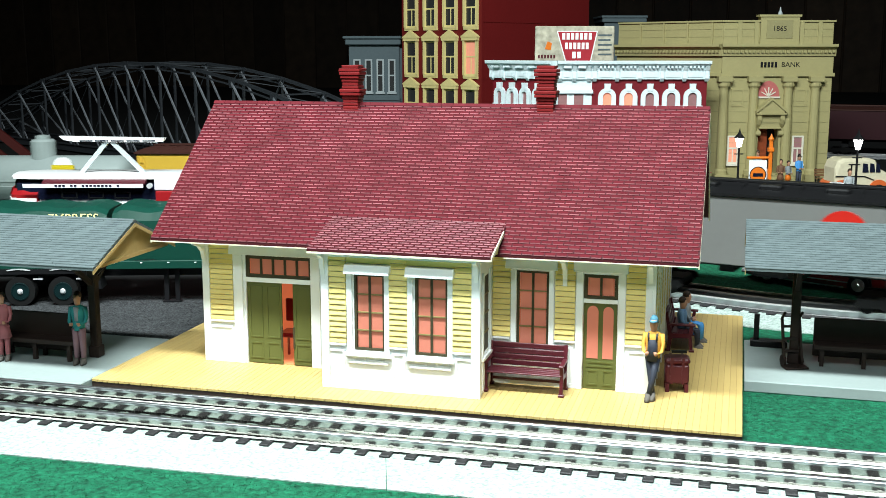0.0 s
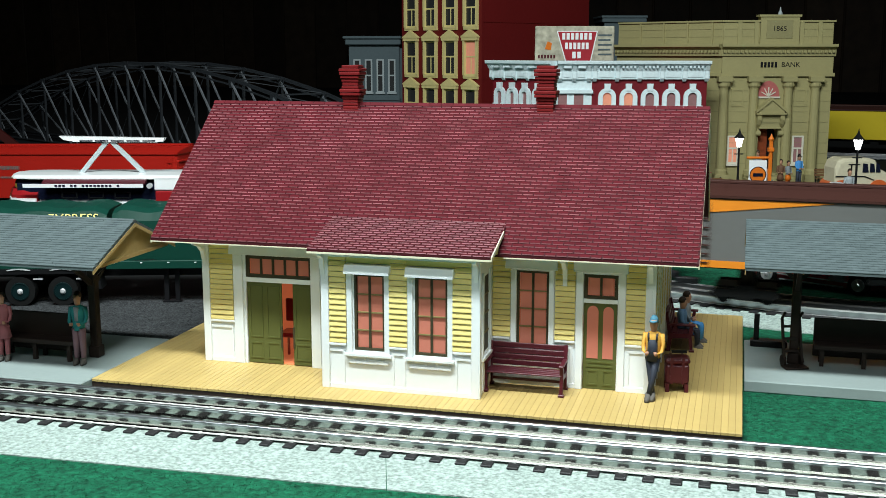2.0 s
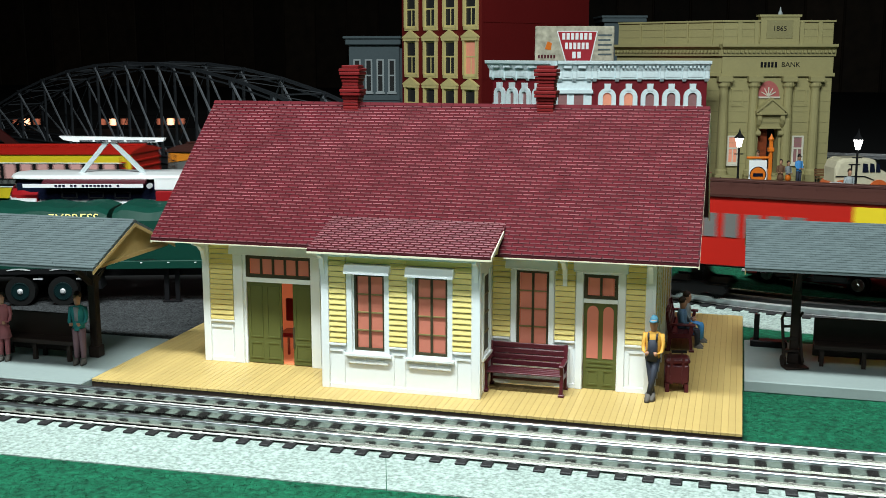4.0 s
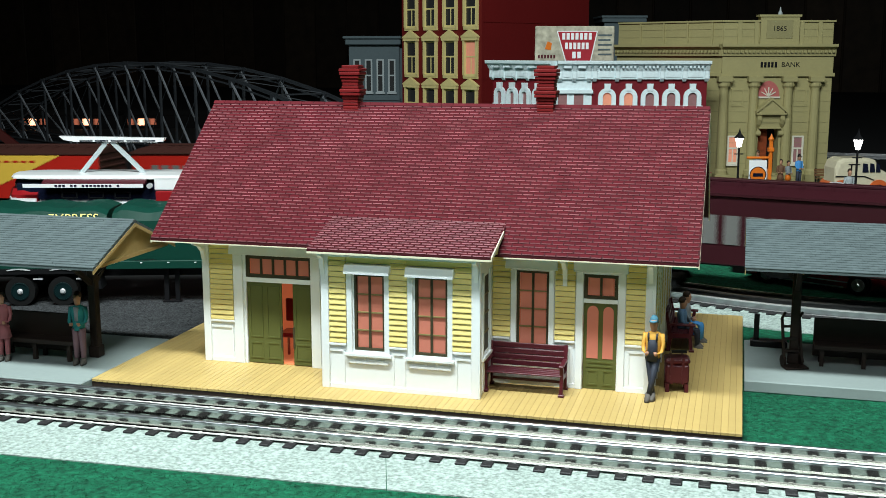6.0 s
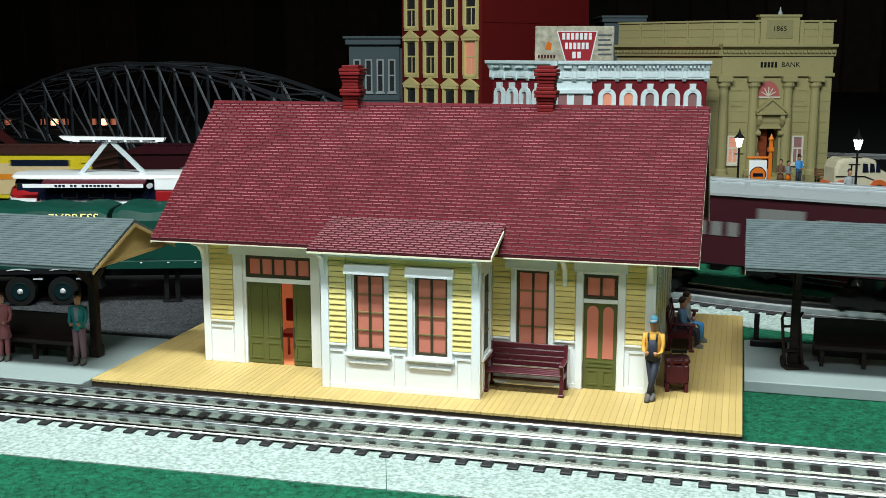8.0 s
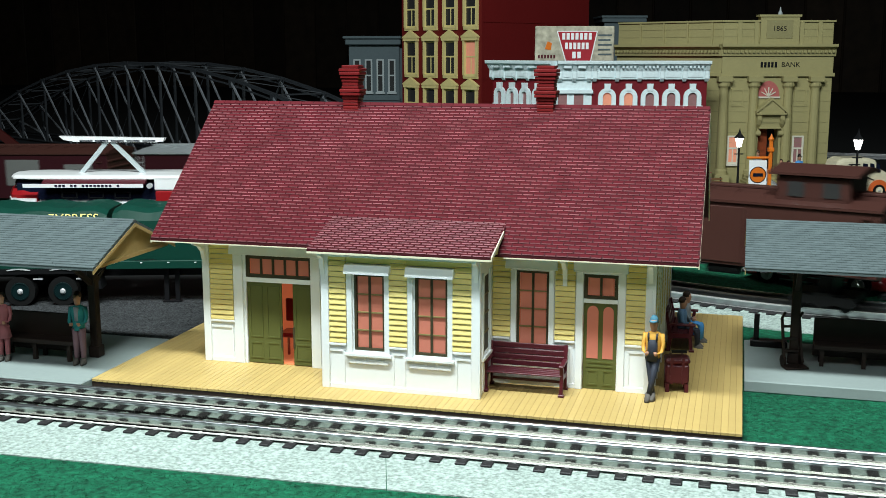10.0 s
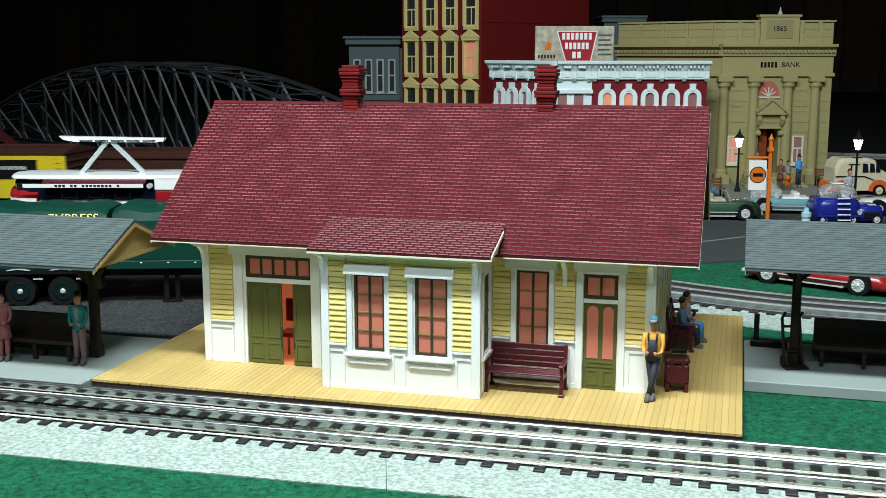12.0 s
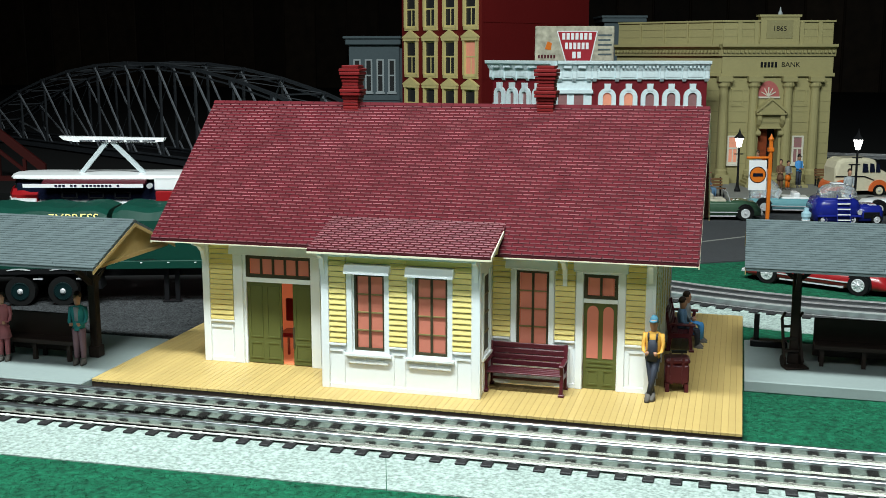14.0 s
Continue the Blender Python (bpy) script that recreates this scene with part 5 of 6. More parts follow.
def blue_car():
    """A stubby two-part toy: a tall domed cab with a low bonnet joined to it."""
    c = thing("toy_car", "deep blue toy vehicle with ladder front and clear dome", "car", town(37.3, 104.5, R0), "parked cars")
    def slab(x0, x1, y0, y1, z0, z1, r=.35):
        return [[(x0 + (x1 - x0) * f, y0 + k, z0), (x0 + (x1 - x0) * f, y0 + k, z1 - r - d), (x0 + (x1 - x0) * f, y0 + r + k, z1 - d), (x0 + (x1 - x0) * f, y1 - r - k, z1 - d),
                 (x0 + (x1 - x0) * f, y1 - k, z1 - r - d), (x0 + (x1 - x0) * f, y1 - k, z0)] for f, k, d in ((0, .35, .6), (.06, .15, .25), (.16, 0, 0), (.84, 0, 0), (.94, .15, .2), (1, .35, .5))]
    body = part("body", Shape().loft(slab(-2.1, 2.1, -1.7, 1.9, .35, 2.5)), CAR_BLUE, c, smooth=True)
    part("side_step", Shape().box(-2.05, 2.05, -1.85, -1.6, .75, .95, bevel=.05), CAR_BLUE, body)
    part("bonnet", Shape().loft(slab(1.6, 4.4, -1.5, 1.6, .35, 1.8)), CAR_BLUE, c, smooth=True)
    part("grille", Shape().box(2.4, 3.9, -1.56, -1.48, .6, 1.2, bevel=.04), BLACK, c)
    part("badge", Shape().box(3.0, 3.7, -1.1, -.6, 1.78, 1.86, bevel=.03), CARWHITE, c)
    part("lamp", Shape().rod((1.95, -1.7, 1.2), (1.95, -1.5, 1.2), .22, n=12), CHROME, c)
    bubble(c, -1.6, 2.1, 1.35, 2.4, 1.45)
    part("hatch", Shape().box(-.35, .7, -.6, .5, 3.72, 3.86, bevel=.05), CARWHITE, c)
    part("seat", Shape().box(-.5, .6, -.4, .5, 2.4, 3.0, bevel=.1), BLACK, c)
    for x in (-1.4, 1.3, 3.6):
        for y in (-1.5, 1.6):
            wheel_on(c, x, y, .5, .5, .35, CHROME)


blue_car()
motor_car(town(46.2, 110.0, R0, 175), CARWHITE, "white car parked at the street edge", 8.8, 3.2, True, BLACK)
motor_car(at(6.05, 80.5, G0, -25), RED, "bright red convertible with chrome spoked wheels on grass", 10.4, 3.8, True, BLACK, 10, None, 1.0, 3.0, "")


def ladder_on_blue():
    l = thing("step_ladder", "small white ladder leaning on the blue car", "ladder", town(37.6, 102.2, R0))
    for x in (-.6, .6):
        part("rail", Shape().bar((x, 0, 0), (x, .6, 2.9), .08, .08), CAR_BLUE, l)
    for k in range(5):
        part("rung", Shape().box(-.6, .6, .03 + k * .1, .13 + k * .1, .5 + k * .5, .61 + k * .5), CARWHITE, l)
    b = thing("water_cooler", "pale blue lettered drum standing on the street", "drum", town(33.6, 101, R0) @ Matrix.Scale(.62, 4))
    part("drum", Shape().lathe([(.75, 0), (.75, .3), (.6, .5), (.6, 1.5), (.75, 1.8), (.75, 2.3), (.4, 2.6), (.3, 3.1)], n=14), CAR_TEAL_PALE, b, smooth=False)
    part("label_band", Shape().lathe([(.64, 0), (.64, .7)], 0, 0, .65, 14), CARWHITE, b)


CAR_TEAL_PALE = material("pale_blue_plastic", (0.35, 0.55, 0.62), 0.4)
ladder_on_blue()


def delivery_van():
    v = thing("delivery_van", "cream delivery van with orange wings", "van", town(46.4, 124, R0 + .2, 4) @ Matrix.Scale(.98, 4))
    out = [(-2.95, .6), (-3.0, 3.2), (-2.7, 4.0), (-2.0, 4.35), (.9, 4.35), (1.7, 4.1), (2.3, 3.1), (3.1, 2.7), (3.5, 2.0), (3.5, .7)]
    rings = []
    for y, k in ((-1.72, .9), (-1.62, .96), (-1.4, 1.0), (1.4, 1.0), (1.62, .96), (1.72, .9)):
        rings.append([(.2 + (x - .2) * (k if q > 1 else 1), y, .6 + (q - .6) * (k if q > 2.4 else 1)) for x, q in out])
    part("body", Shape().loft(rings), CREAM_ENAMEL, v)
    for x0, x1 in ((.15, .85), (1.0, 1.6), (1.72, 2.25)):
        part("window", Shape().prism([(x0, 2.75), (x1, 2.75), (x1 - .15, 3.7), (x0, 3.78)], -1.8, -1.7, "y"), NAVY, v)
    part("stripe", Shape().prism([(-2.95, 2.35), (.4, 2.35), (1.6, 1.9), (1.55, 1.8), (.4, 2.22), (-2.95, 2.22)], -1.8, -1.7, "y"), BLACK, v)
    part("lettering_bar", Shape().box(-1.5, -.2, -1.8, -1.7, 3.6, 3.72), BLACK, v)
    part("lettering_bar", Shape().box(-1.25, -1.1, -1.8, -1.7, 2.7, 3.6), BLACK, v)
    part("lettering_bar", Shape().box(-.7, -.55, -1.8, -1.7, 2.7, 3.6), BLACK, v)
    for x in (-2.2, 2.1):
        arch = [(x - 1.15, .6)] + [(x - 1.15 * math.cos(t * math.pi / 10), .75 + 1.15 * math.sin(t * math.pi / 10)) for t in range(11)] + [(x + 1.15, .6)]
        part("wing", Shape().prism(arch, -1.95, 1.95, "y"), VAN_ORANGE, v, "orange wing")
        for y in (-1.85, 1.85):
            wheel_on(v, x, y, .68, .68, .45, CREAM_ENAMEL)
    part("bumper", Shape().box(3.4, 3.7, -1.7, 1.7, .6, .9, bevel=.08), CHROME, v)
    part("headlight", Shape().rod((3.1, -1.1, 2.2), (3.5, -1.1, 2.15), .3, n=10), CHROME, v)


delivery_van()


def street_bench(side, ahead, rz=0):
    b = thing("bench", "brown slatted street bench on the sidewalk", "bench", town(side, ahead, G0 + .4, rz), "street benches")
    for i in range(3):
        part("slat", Shape().box(-1.6, 1.6, -.5 + i * .3, -.28 + i * .3, .9, 1.0), WOODBROWN, b)
        part("slat", Shape().box(-1.6, 1.6, .42 + i * .05, .5 + i * .05, 1.15 + i * .32, 1.4 + i * .32), WOODBROWN, b)
    for x in (-1.4, 1.4):
        part("end_frame", Shape().prism([(-.5, 0), (-.4, 0), (-.35, .9), (.35, .9), (.42, 0), (.55, 0), (.68, 2.1), (.56, 2.1), (.4, 1.0), (-.5, 1.0)], x - .07, x + .07), BLACK, b)


WOODBROWN = material("brown_bench_wood", (0.16, 0.08, 0.035), 0.6)
street_bench(46.0, 131.0)
street_bench(29.5, 121.0, 10)


# ---- painted toy figures: each one plain mesh ----
def figure(m, label, coat, legs, skin=(0.45, 0.24, 0.16), hat=None, seated=False, height=3.7, skirt=False, shirt=None, arms=None, bib=None, crossed=False):
    """A small moulded figure; faces -y."""
    k = height / 3.7
    s = Shape()
    def ell(x, y, z, rx, ry, n=10):
        return [(x + rx * math.cos(2 * math.pi * i / n), y + ry * math.sin(2 * math.pi * i / n), z) for i in range(n)]
    hipz = 1.05 if seated else 1.75
    for sx in (-1, 1):
        if seated:
            s.loft([ell(sx * .22, .1, hipz + .18, .2, .22), ell(sx * .22, -.2, hipz + .22, .2, .2), ell(sx * .22, -.75, hipz + .12, .19, .2), ell(sx * .22, -.85, hipz - .1, .16, .17), ell(sx * .22, -.86, .1, .12, .13)])
        elif crossed:
            s.loft([ell(-sx * .1, -.3 - .1 * sx, .06, .13, .15), ell(sx * .06, -.16 - .14 * sx, .9, .16, .17), ell(sx * .17, 0, hipz + .1, .23, .24)])
        else:
            s.loft([ell(sx * .2, 0, .06, .13, .15), ell(sx * .2, .02, .9, .17, .18), ell(sx * .17, 0, hipz + .1, .23, .24)])
    if skirt:
        s.loft([ell(0, -.35 if seated else 0, hipz - .5, .52, .5 if seated else .4), ell(0, 0, hipz + .2, .36, .3)])
    s.ink(1)
    for sx in (-1, 1):
        y = -.86 if seated else -.3 - .1 * sx if crossed else 0
        q = -.1 * sx if crossed else sx * .21
        s.loft([ell(q, y - .12, 0, .17, .3), ell(q, y - .1, .14, .16, .27), ell(q, y, .34, .13, .15)])
    s.ink(3)
    s.loft([ell(0, .02, hipz, .37, .28), ell(0, .02, hipz + .45, .35, .26), ell(0, .04, hipz + .95, .45, .3), ell(0, .05, hipz + 1.18, .4, .24), ell(0, .04, hipz + 1.28, .15, .15)])
    s.ink(0)
    for sx in (-1, 1):
        s.loft([ell(sx * .42, .04, hipz + 1.17, .12, .15), ell(sx * .5, .03, hipz + .7, .105, .125), ell(sx * .47, -.13, hipz + .42, .1, .11), ell(sx * .27, -.36, hipz + .36, .08, .09)])
    s.ink(6)
    if bib:
        s.loft([ell(0, -.17, hipz, .3, .16), ell(0, -.17, hipz + .5, .26, .14), ell(0, -.19, hipz + .95, .24, .13)])
        for sx in (-1, 1):
            s.loft([ell(sx * .2, -.24, hipz + .9, .05, .05), ell(sx * .22, -.2, hipz + 1.2, .05, .05), ell(sx * .2, .1, hipz + 1.24, .05, .05)])
        s.ink(5)
    if shirt:
        s.loft([ell(0, -.16, hipz + .5, .13, .12), ell(0, -.2, hipz + 1.2, .16, .1)])
        s.ink(5)
    s.loft([ell(0, .03, hipz + 1.22, .12, .12), ell(0, 0, hipz + 1.42, .17, .19), ell(0, -.01, hipz + 1.62, .21, .24), ell(0, .01, hipz + 1.82, .17, .2)])
    for sx in (-1, 1):
        s.loft([ell(sx * .24, -.42, hipz + .3, .09, .1), ell(sx * .2, -.46, hipz + .45, .09, .1)])
    s.ink(2)
    s.loft([ell(0, .06, hipz + 1.66, .22, .24), ell(0, .05, hipz + 1.84, .21, .23), ell(0, .04, hipz + 1.98, .1, .12)])
    if hat:
        s.loft([ell(0, -.2, hipz + 1.74, .2, .22), ell(0, -.18, hipz + 1.79, .19, .2)])
    s.ink(4)
    for v in s.bm.verts:
        v.co *= k
        v.co.x *= .86
    hair = hat or HAIR
    me = s.mesh("toy_figure", [coat, legs, SKIN, BOOT, hair, shirt or bib or coat, arms or coat], True)
    ob = tagged(new("toy_figure", me), label, "toy figure", "toy figures")
    ob.matrix_basis = m
    return ob


SKIN = material("painted_skin", (0.42, 0.22, 0.14), 0.6)
BOOT = material("grey_brown_boot", (0.11, 0.10, 0.09), 0.7)
HAIR = material("dark_hair_paint", (0.03, 0.018, 0.012), 0.6)
AMBER = material("amber_shirt_paint", (0.62, 0.33, 0.06), 0.6)
DENIM = material("dark_overall_paint", (0.03, 0.035, 0.05), 0.6)
CAPBLUE = material("pale_blue_cap_paint", (0.07, 0.21, 0.30), 0.6)
COATBLUE = material("blue_coat_paint", (0.09, 0.17, 0.27), 0.6)
SKYBLUE = material("sky_blue_paint", (0.07, 0.28, 0.62), 0.6)
TEALCOAT = material("teal_jacket_paint", (0.02, 0.19, 0.19), 0.6)
MAUVE = material("mauve_trouser_paint", (0.22, 0.13, 0.15), 0.6)
ROSE = material("dusty_rose_paint", (0.36, 0.12, 0.13), 0.6)
OLD_GREY = material("grey_coat_paint", (0.22, 0.24, 0.25), 0.6)
BROWN_COAT = material("brown_coat_paint", (0.14, 0.07, 0.04), 0.6)

figure(at(-3.35, 49.3, 0, -6), "yellow-shirted worker figure in dark overalls leaning on station", AMBER, DENIM, hat=CAPBLUE, height=3.85, bib=DENIM, crossed=True)
figure(at(-2.5, 58.9, -.1, 90), "seated figure in grey-blue coat on the bench", COATBLUE, DENIM, seated=True, height=3.45)
figure(at(-2.35, 60.2, -.1, 90), "seated woman figure in sky blue skirt", OLD_GREY, SKYBLUE, seated=True, skirt=True, height=3.5)
figure(at(-31.85, 47.6, -.02, 10), "standing man figure in teal jacket under the shelter", TEALCOAT, MAUVE, height=3.75, shirt=OLD_GREY)
figure(at(-36.0, 47.2, -.02, 20), "standing woman figure in dusty rose suit", ROSE, ROSE, height=3.6, skirt=True)
figure(at(9.0, 57.4, .05, 0), "dark seated figure on the shelter bench", DENIM, DENIM, seated=True)
figure(town(42.0, 129.8, G0 + .4, 20), "policeman figure in bright blue shirt", SKYBLUE, DENIM, hat=BLACK, height=3.9)
figure(town(37.2, 130.2, G0 + .9), "grey stone-coloured figure at the bank steps", OLD_GREY, OLD_GREY, hat=HAIR, height=3.9)
figure(town(39.0, 127.0, G0 + .4, -20), "brown-coated woman figure on the sidewalk", BROWN_COAT, BROWN_COAT, height=3.6, skirt=True)
figure(town(40.0, 127.4, G0 + .4, 25), "orange-skirted woman figure on the sidewalk", OLD_GREY, ORANGE, height=3.4, skirt=True)
figure(town(28.6, 118.5, G0 + .6, 40), "blue-jacketed seated figure on a street bench", COATBLUE, COATBLUE, seated=True, shirt=RED, hat=RED)
figure(town(35.2, 119.5, G0 + .4), "grey-haired figure in pale coat beside cars", PALE_GREY, OLD_GREY, height=3.4)
figure(town(42.0, 113.5, G0 + .1), "pale grey figure standing by the lamp", PALE_GREY, PALE_GREY, height=4.2)


# ---- freight train ----
TRUCK_BLACK = material("matt_black_truck", (0.003, 0.003, 0.003), 0.6, spec=0.12)


def car_truck(c, x):
    """Four-wheel bogie below a car."""
    t = part("truck", Shape().box(x - 1.9, x + 1.9, -1.0, 1.0, .55, .95), TRUCK_BLACK, c)
    for y in (-1.75, 1.75):
        part("side_frame", Shape().prism([(x - 2.1, .55), (x - 1.9, .95), (x - .7, .95), (x - .4, 1.15), (x + .4, 1.15), (x + .7, .95), (x + 1.9, .95), (x + 2.1, .55),
                                          (x + 1.7, .35), (x + .6, .45), (x + .3, .25), (x - .3, .25), (x - .6, .45), (x - 1.7, .35)], y - .14, y + .14, "y"), TRUCK_BLACK, t)
    for dx in (-1.35, 1.35):
        part("axle", Shape().rod((x + dx, -1.6, .45), (x + dx, 1.6, .45), .1), TRUCK_BLACK, t)
        for y in (-1.5, 1.5):
            part("wheel", Shape().rod((x + dx, y - .13, .45), (x + dx, y + .13, .45), .47, n=16), TRUCK_BLACK, t)


def boxcar(name, label, length, roof, side, fields=(), rib_end=None, reefer=False, ladder=None, eave=6.8, peak=7.45):
    """House car; local x points forward, the painted side at +y faces the viewer.
    fields: painted areas (x0, x1, z0, z1, material) as fractions of the side."""
    c = thing(name, label, "freight car", None, "freight train")
    h, w, b = length / 2, 2.9, 2.45
    part("body", Shape().box(-h, h, -w, w, b, eave, bevel=.05), side, c)
    part("roof", Shape().prism([(-w - .15, eave), (-w - .15, eave + .16), (-w * .55, eave + (peak - eave) * .75), (0, peak), (w * .55, eave + (peak - eave) * .75), (w + .15, eave + .16), (w + .15, eave)], -h - .15, h + .15), roof, c)
    part("roof_walk", Shape().box(-h, h, -.45, .45, peak - .04, peak + .14, bevel=.03), roof, c)
    n = int(length / 1.7)
    for i in range(1, n):
        x = -h + length * i / n
        part("roof_rib", Shape().prism([(-w - .1, eave + .14), (-w * .55, eave + (peak - eave) * .75 + .06), (0, peak + .04), (w * .55, eave + (peak - eave) * .75 + .06), (w + .1, eave + .14), (0, eave)], x - .07, x + .07), roof, c)
    for x0, x1, z0, z1, mat in fields:
        lo, hi = b + (eave - b) * z0, b + (eave - b) * z1
        part("painted_field", Shape().box(h - length * x1, h - length * x0, w, w + .04 + .02 * (z1 - z0 < .5), lo, hi), mat, c)
    part("door", Shape().box(-1.9, 1.9, w, w + .1, b + .2, eave - .25, bevel=.03), side, c) if not reefer and not fields else None
    for s in (-1, 1):
        part("end_panel", Shape().box(min(s * h, s * (h + .06)), max(s * h, s * (h + .06)), -w + .04, w - .04, b + .05, eave), rib_end or roof, c)
        for k in range(6):
            part("end_rib", Shape().box(s * h - .1, s * h + .16, -w + .15, w - .15, b + .3 + k * .65, b + .54 + k * .65, bevel=.06) if s > 0 else
                 Shape().box(-h - .16, -h + .1, -w + .15, w - .15, b + .3 + k * .65, b + .54 + k * .65, bevel=.06), rib_end or roof, c)
        lad = part("ladder", Shape().box(s * (h - .75) - .3, s * (h - .75) - .24, w + .06, w + .12, b, eave - .2), ladder if ladder and s < 0 else rib_end or side, c)
        part("ladder_rail", Shape().box(s * (h - .75) + .24, s * (h - .75) + .3, w + .06, w + .12, b, eave - .2), ladder if ladder and s < 0 else rib_end or side, lad)
        for k in range(7):
            part("rung", Shape().box(s * (h - .75) - .3, s * (h - .75) + .3, w + .08, w + .13, b + .25 + k * .55, b + .33 + k * .55), ladder if ladder and s < 0 else rib_end or side, lad)
        part("coupler", Shape().box(s * h - .3, s * h + 1.25, -.25, .25, .75, 1.15, bevel=.06), BLACK, c) if s > 0 else part("coupler", Shape().box(s * h - 1.25, s * h + .3, -.25, .25, .75, 1.15, bevel=.06), BLACK, c)
        car_truck(c, s * (h - 3.3))
    part("underframe", Shape().box(-h + .3, h - .3, -.9, .9, b - .45, b), BLACK, c)
    part("air_tank", Shape().rod((-1.2, .9, 1.9), (1.0, .9, 1.9), .4, n=10), BLACK, c)
    part("brake_gear", Shape().box(2.2, 3.3, -.8, .8, 1.6, 2.3, bevel=.08), BLACK, c)
    for s in (-1, 1):
        part("bolster", Shape().box(s * (h - 3.3) - .5, s * (h - 3.3) + .5, -1.2, 1.2, .9, b - .4), BLACK, c)
    return c


def tank_car(length):
    c = thing("tank_car", "grey tank car with a tall dome", "freight car", None, "freight train")
    h = length / 2
    part("tank", Shape().loft([[(x, 2.3 * r * math.cos(2 * math.pi * i / 20), 4.15 + 2.3 * r * math.sin(2 * math.pi * i / 20)) for i in range(20)]
                               for x, r in ((-h, .55), (-h + .25, .85), (-h + .8, 1), (h - .8, 1), (h - .25, .85), (h, .55))]), TANKGREY, c, smooth=True)
    part("dome", Shape().lathe([(1.22, 0), (1.22, 1.75), (1.05, 1.95), (.72, 2.0), (.72, 2.3), (0.25, 2.4)], 0, 0, 6.1, 20), TANKGREY, c)
    part("band", Shape().box(-h + .8, h - .8, 2.2, 2.36, 4.0, 4.2), TANKGREY, c)
    part("placard", Shape().box(-4.6, -2.2, 2.2, 2.36, 4.9, 5.7), YEL, c, "yellow and white placard")
    part("placard_top", Shape().prism([(-4.4, 5.72), (-2.4, 5.72), (-2.55, 6.2), (-3.0, 6.45), (-3.8, 6.45), (-4.25, 6.2)], 2.2, 2.34, "y"), CARWHITE, c)
    part("catwalk", Shape().box(-h, h, -2.8, 2.8, 1.6, 1.85), TANKGREY, c)
    for i in range(8):
        x = -h + .5 + (length - 1) * i / 7
        part("stanchion", Shape().rod((x, 2.7, 1.85), (x, 2.7, 3.6), .06), TANKGREY, c)
    part("handrail", Shape().rod((-h + .5, 2.7, 3.6), (h - .5, 2.7, 3.6), .07), TANKGREY, c)
    for s in (-1, 1):
        car_truck(c, s * (h - 3))
        part("coupler", Shape().box(min(s * h, s * h + s * 1.4), max(s * h, s * h + s * 1.4), -.25, .25, .75, 1.15), BLACK, c)
    part("underframe", Shape().box(-h, h, -.8, .8, .95, 1.6), BLACK, c)
    return c


def caboose(length):
    c = boxcar("caboose", "brown caboose with a roof cupola", length, BOX_BROWN, BOX_BROWN, eave=6.4, peak=7.1)
    part("cupola", Shape().box(-8.0, -3.6, -2.3, 2.3, 6.5, 8.3, bevel=.1), BOX_BROWN, c)
    part("cupola_roof", Shape().prism([(-2.6, 8.3), (-2.6, 8.45), (0, 8.8), (2.6, 8.45), (2.6, 8.3)], -8.5, -3.1), BOX_BROWN, c)
    for x in (-6.9, -4.8):
        part("window", Shape().box(x - .5, x + .5, 2.3, 2.36, 7.0, 7.9), DARKGLASS, c)
    for x in (6, 2.5, -6):
        w = part("window", Shape().panel(x - .7, x + .7, 3.7, 5.1, 2.9, 2.98, [(x - .5, x + .5, 3.9, 4.9)]), BOX_BROWN, c)
        part("pane", Shape().box(x - .5, x + .5, 2.91, 2.94, 3.9, 4.9), DARKGLASS, w)
    part("smoke_jack", Shape().rod((5, 0, 6.8), (5, 0, 8.2), .25, n=10), BLACK, c)
    return c


YEL = material("bright_yellow_car_paint", (0.62, 0.46, 0.02), 0.4, grain=0.04)
REEFER_YEL = material("warm_yellow_car_paint", (0.62, 0.38, 0.05), 0.4, grain=0.04)
CAR_RED = material("vivid_red_car_paint", (0.38, 0.014, 0.009), 0.35, grain=0.04)
CAR_BLACK = material("black_car_paint", (0.006, 0.006, 0.0065), 0.4)
CAR_GREY = material("light_grey_car_paint", (0.125, 0.125, 0.12), 0.4, grain=0.05)
TANKGREY = material("grey_green_tank_paint", (0.24, 0.28, 0.27), 0.4, grain=0.05)
BOX_BROWN = material("box_car_brown", (0.050, 0.019, 0.015), 0.45, grain=0.08)
MAROON_CAR = material("maroon_car_paint", (0.030, 0.006, 0.009), 0.4, grain=0.06)
CAR_ORANGE = material("orange_car_paint", (0.68, 0.22, 0.02), 0.4)
SILVER = material("silver_car_roof", (0.42, 0.45, 0.46), 0.35, metal=0.5)
CAR_CREAM = material("cream_poster_paint", (0.62, 0.45, 0.24), 0.5)
PINKISH = material("pink_white_lettering", (0.62, 0.32, 0.30), 0.5)


def letters(n, x0, x1, z0, z1, mat):
    """A row of plain lettering bars along a car side."""
    w = (x1 - x0) / n
    return [(x0 + i * w, x0 + (i + .66) * w, z0, z1, mat) for i in range(n)]


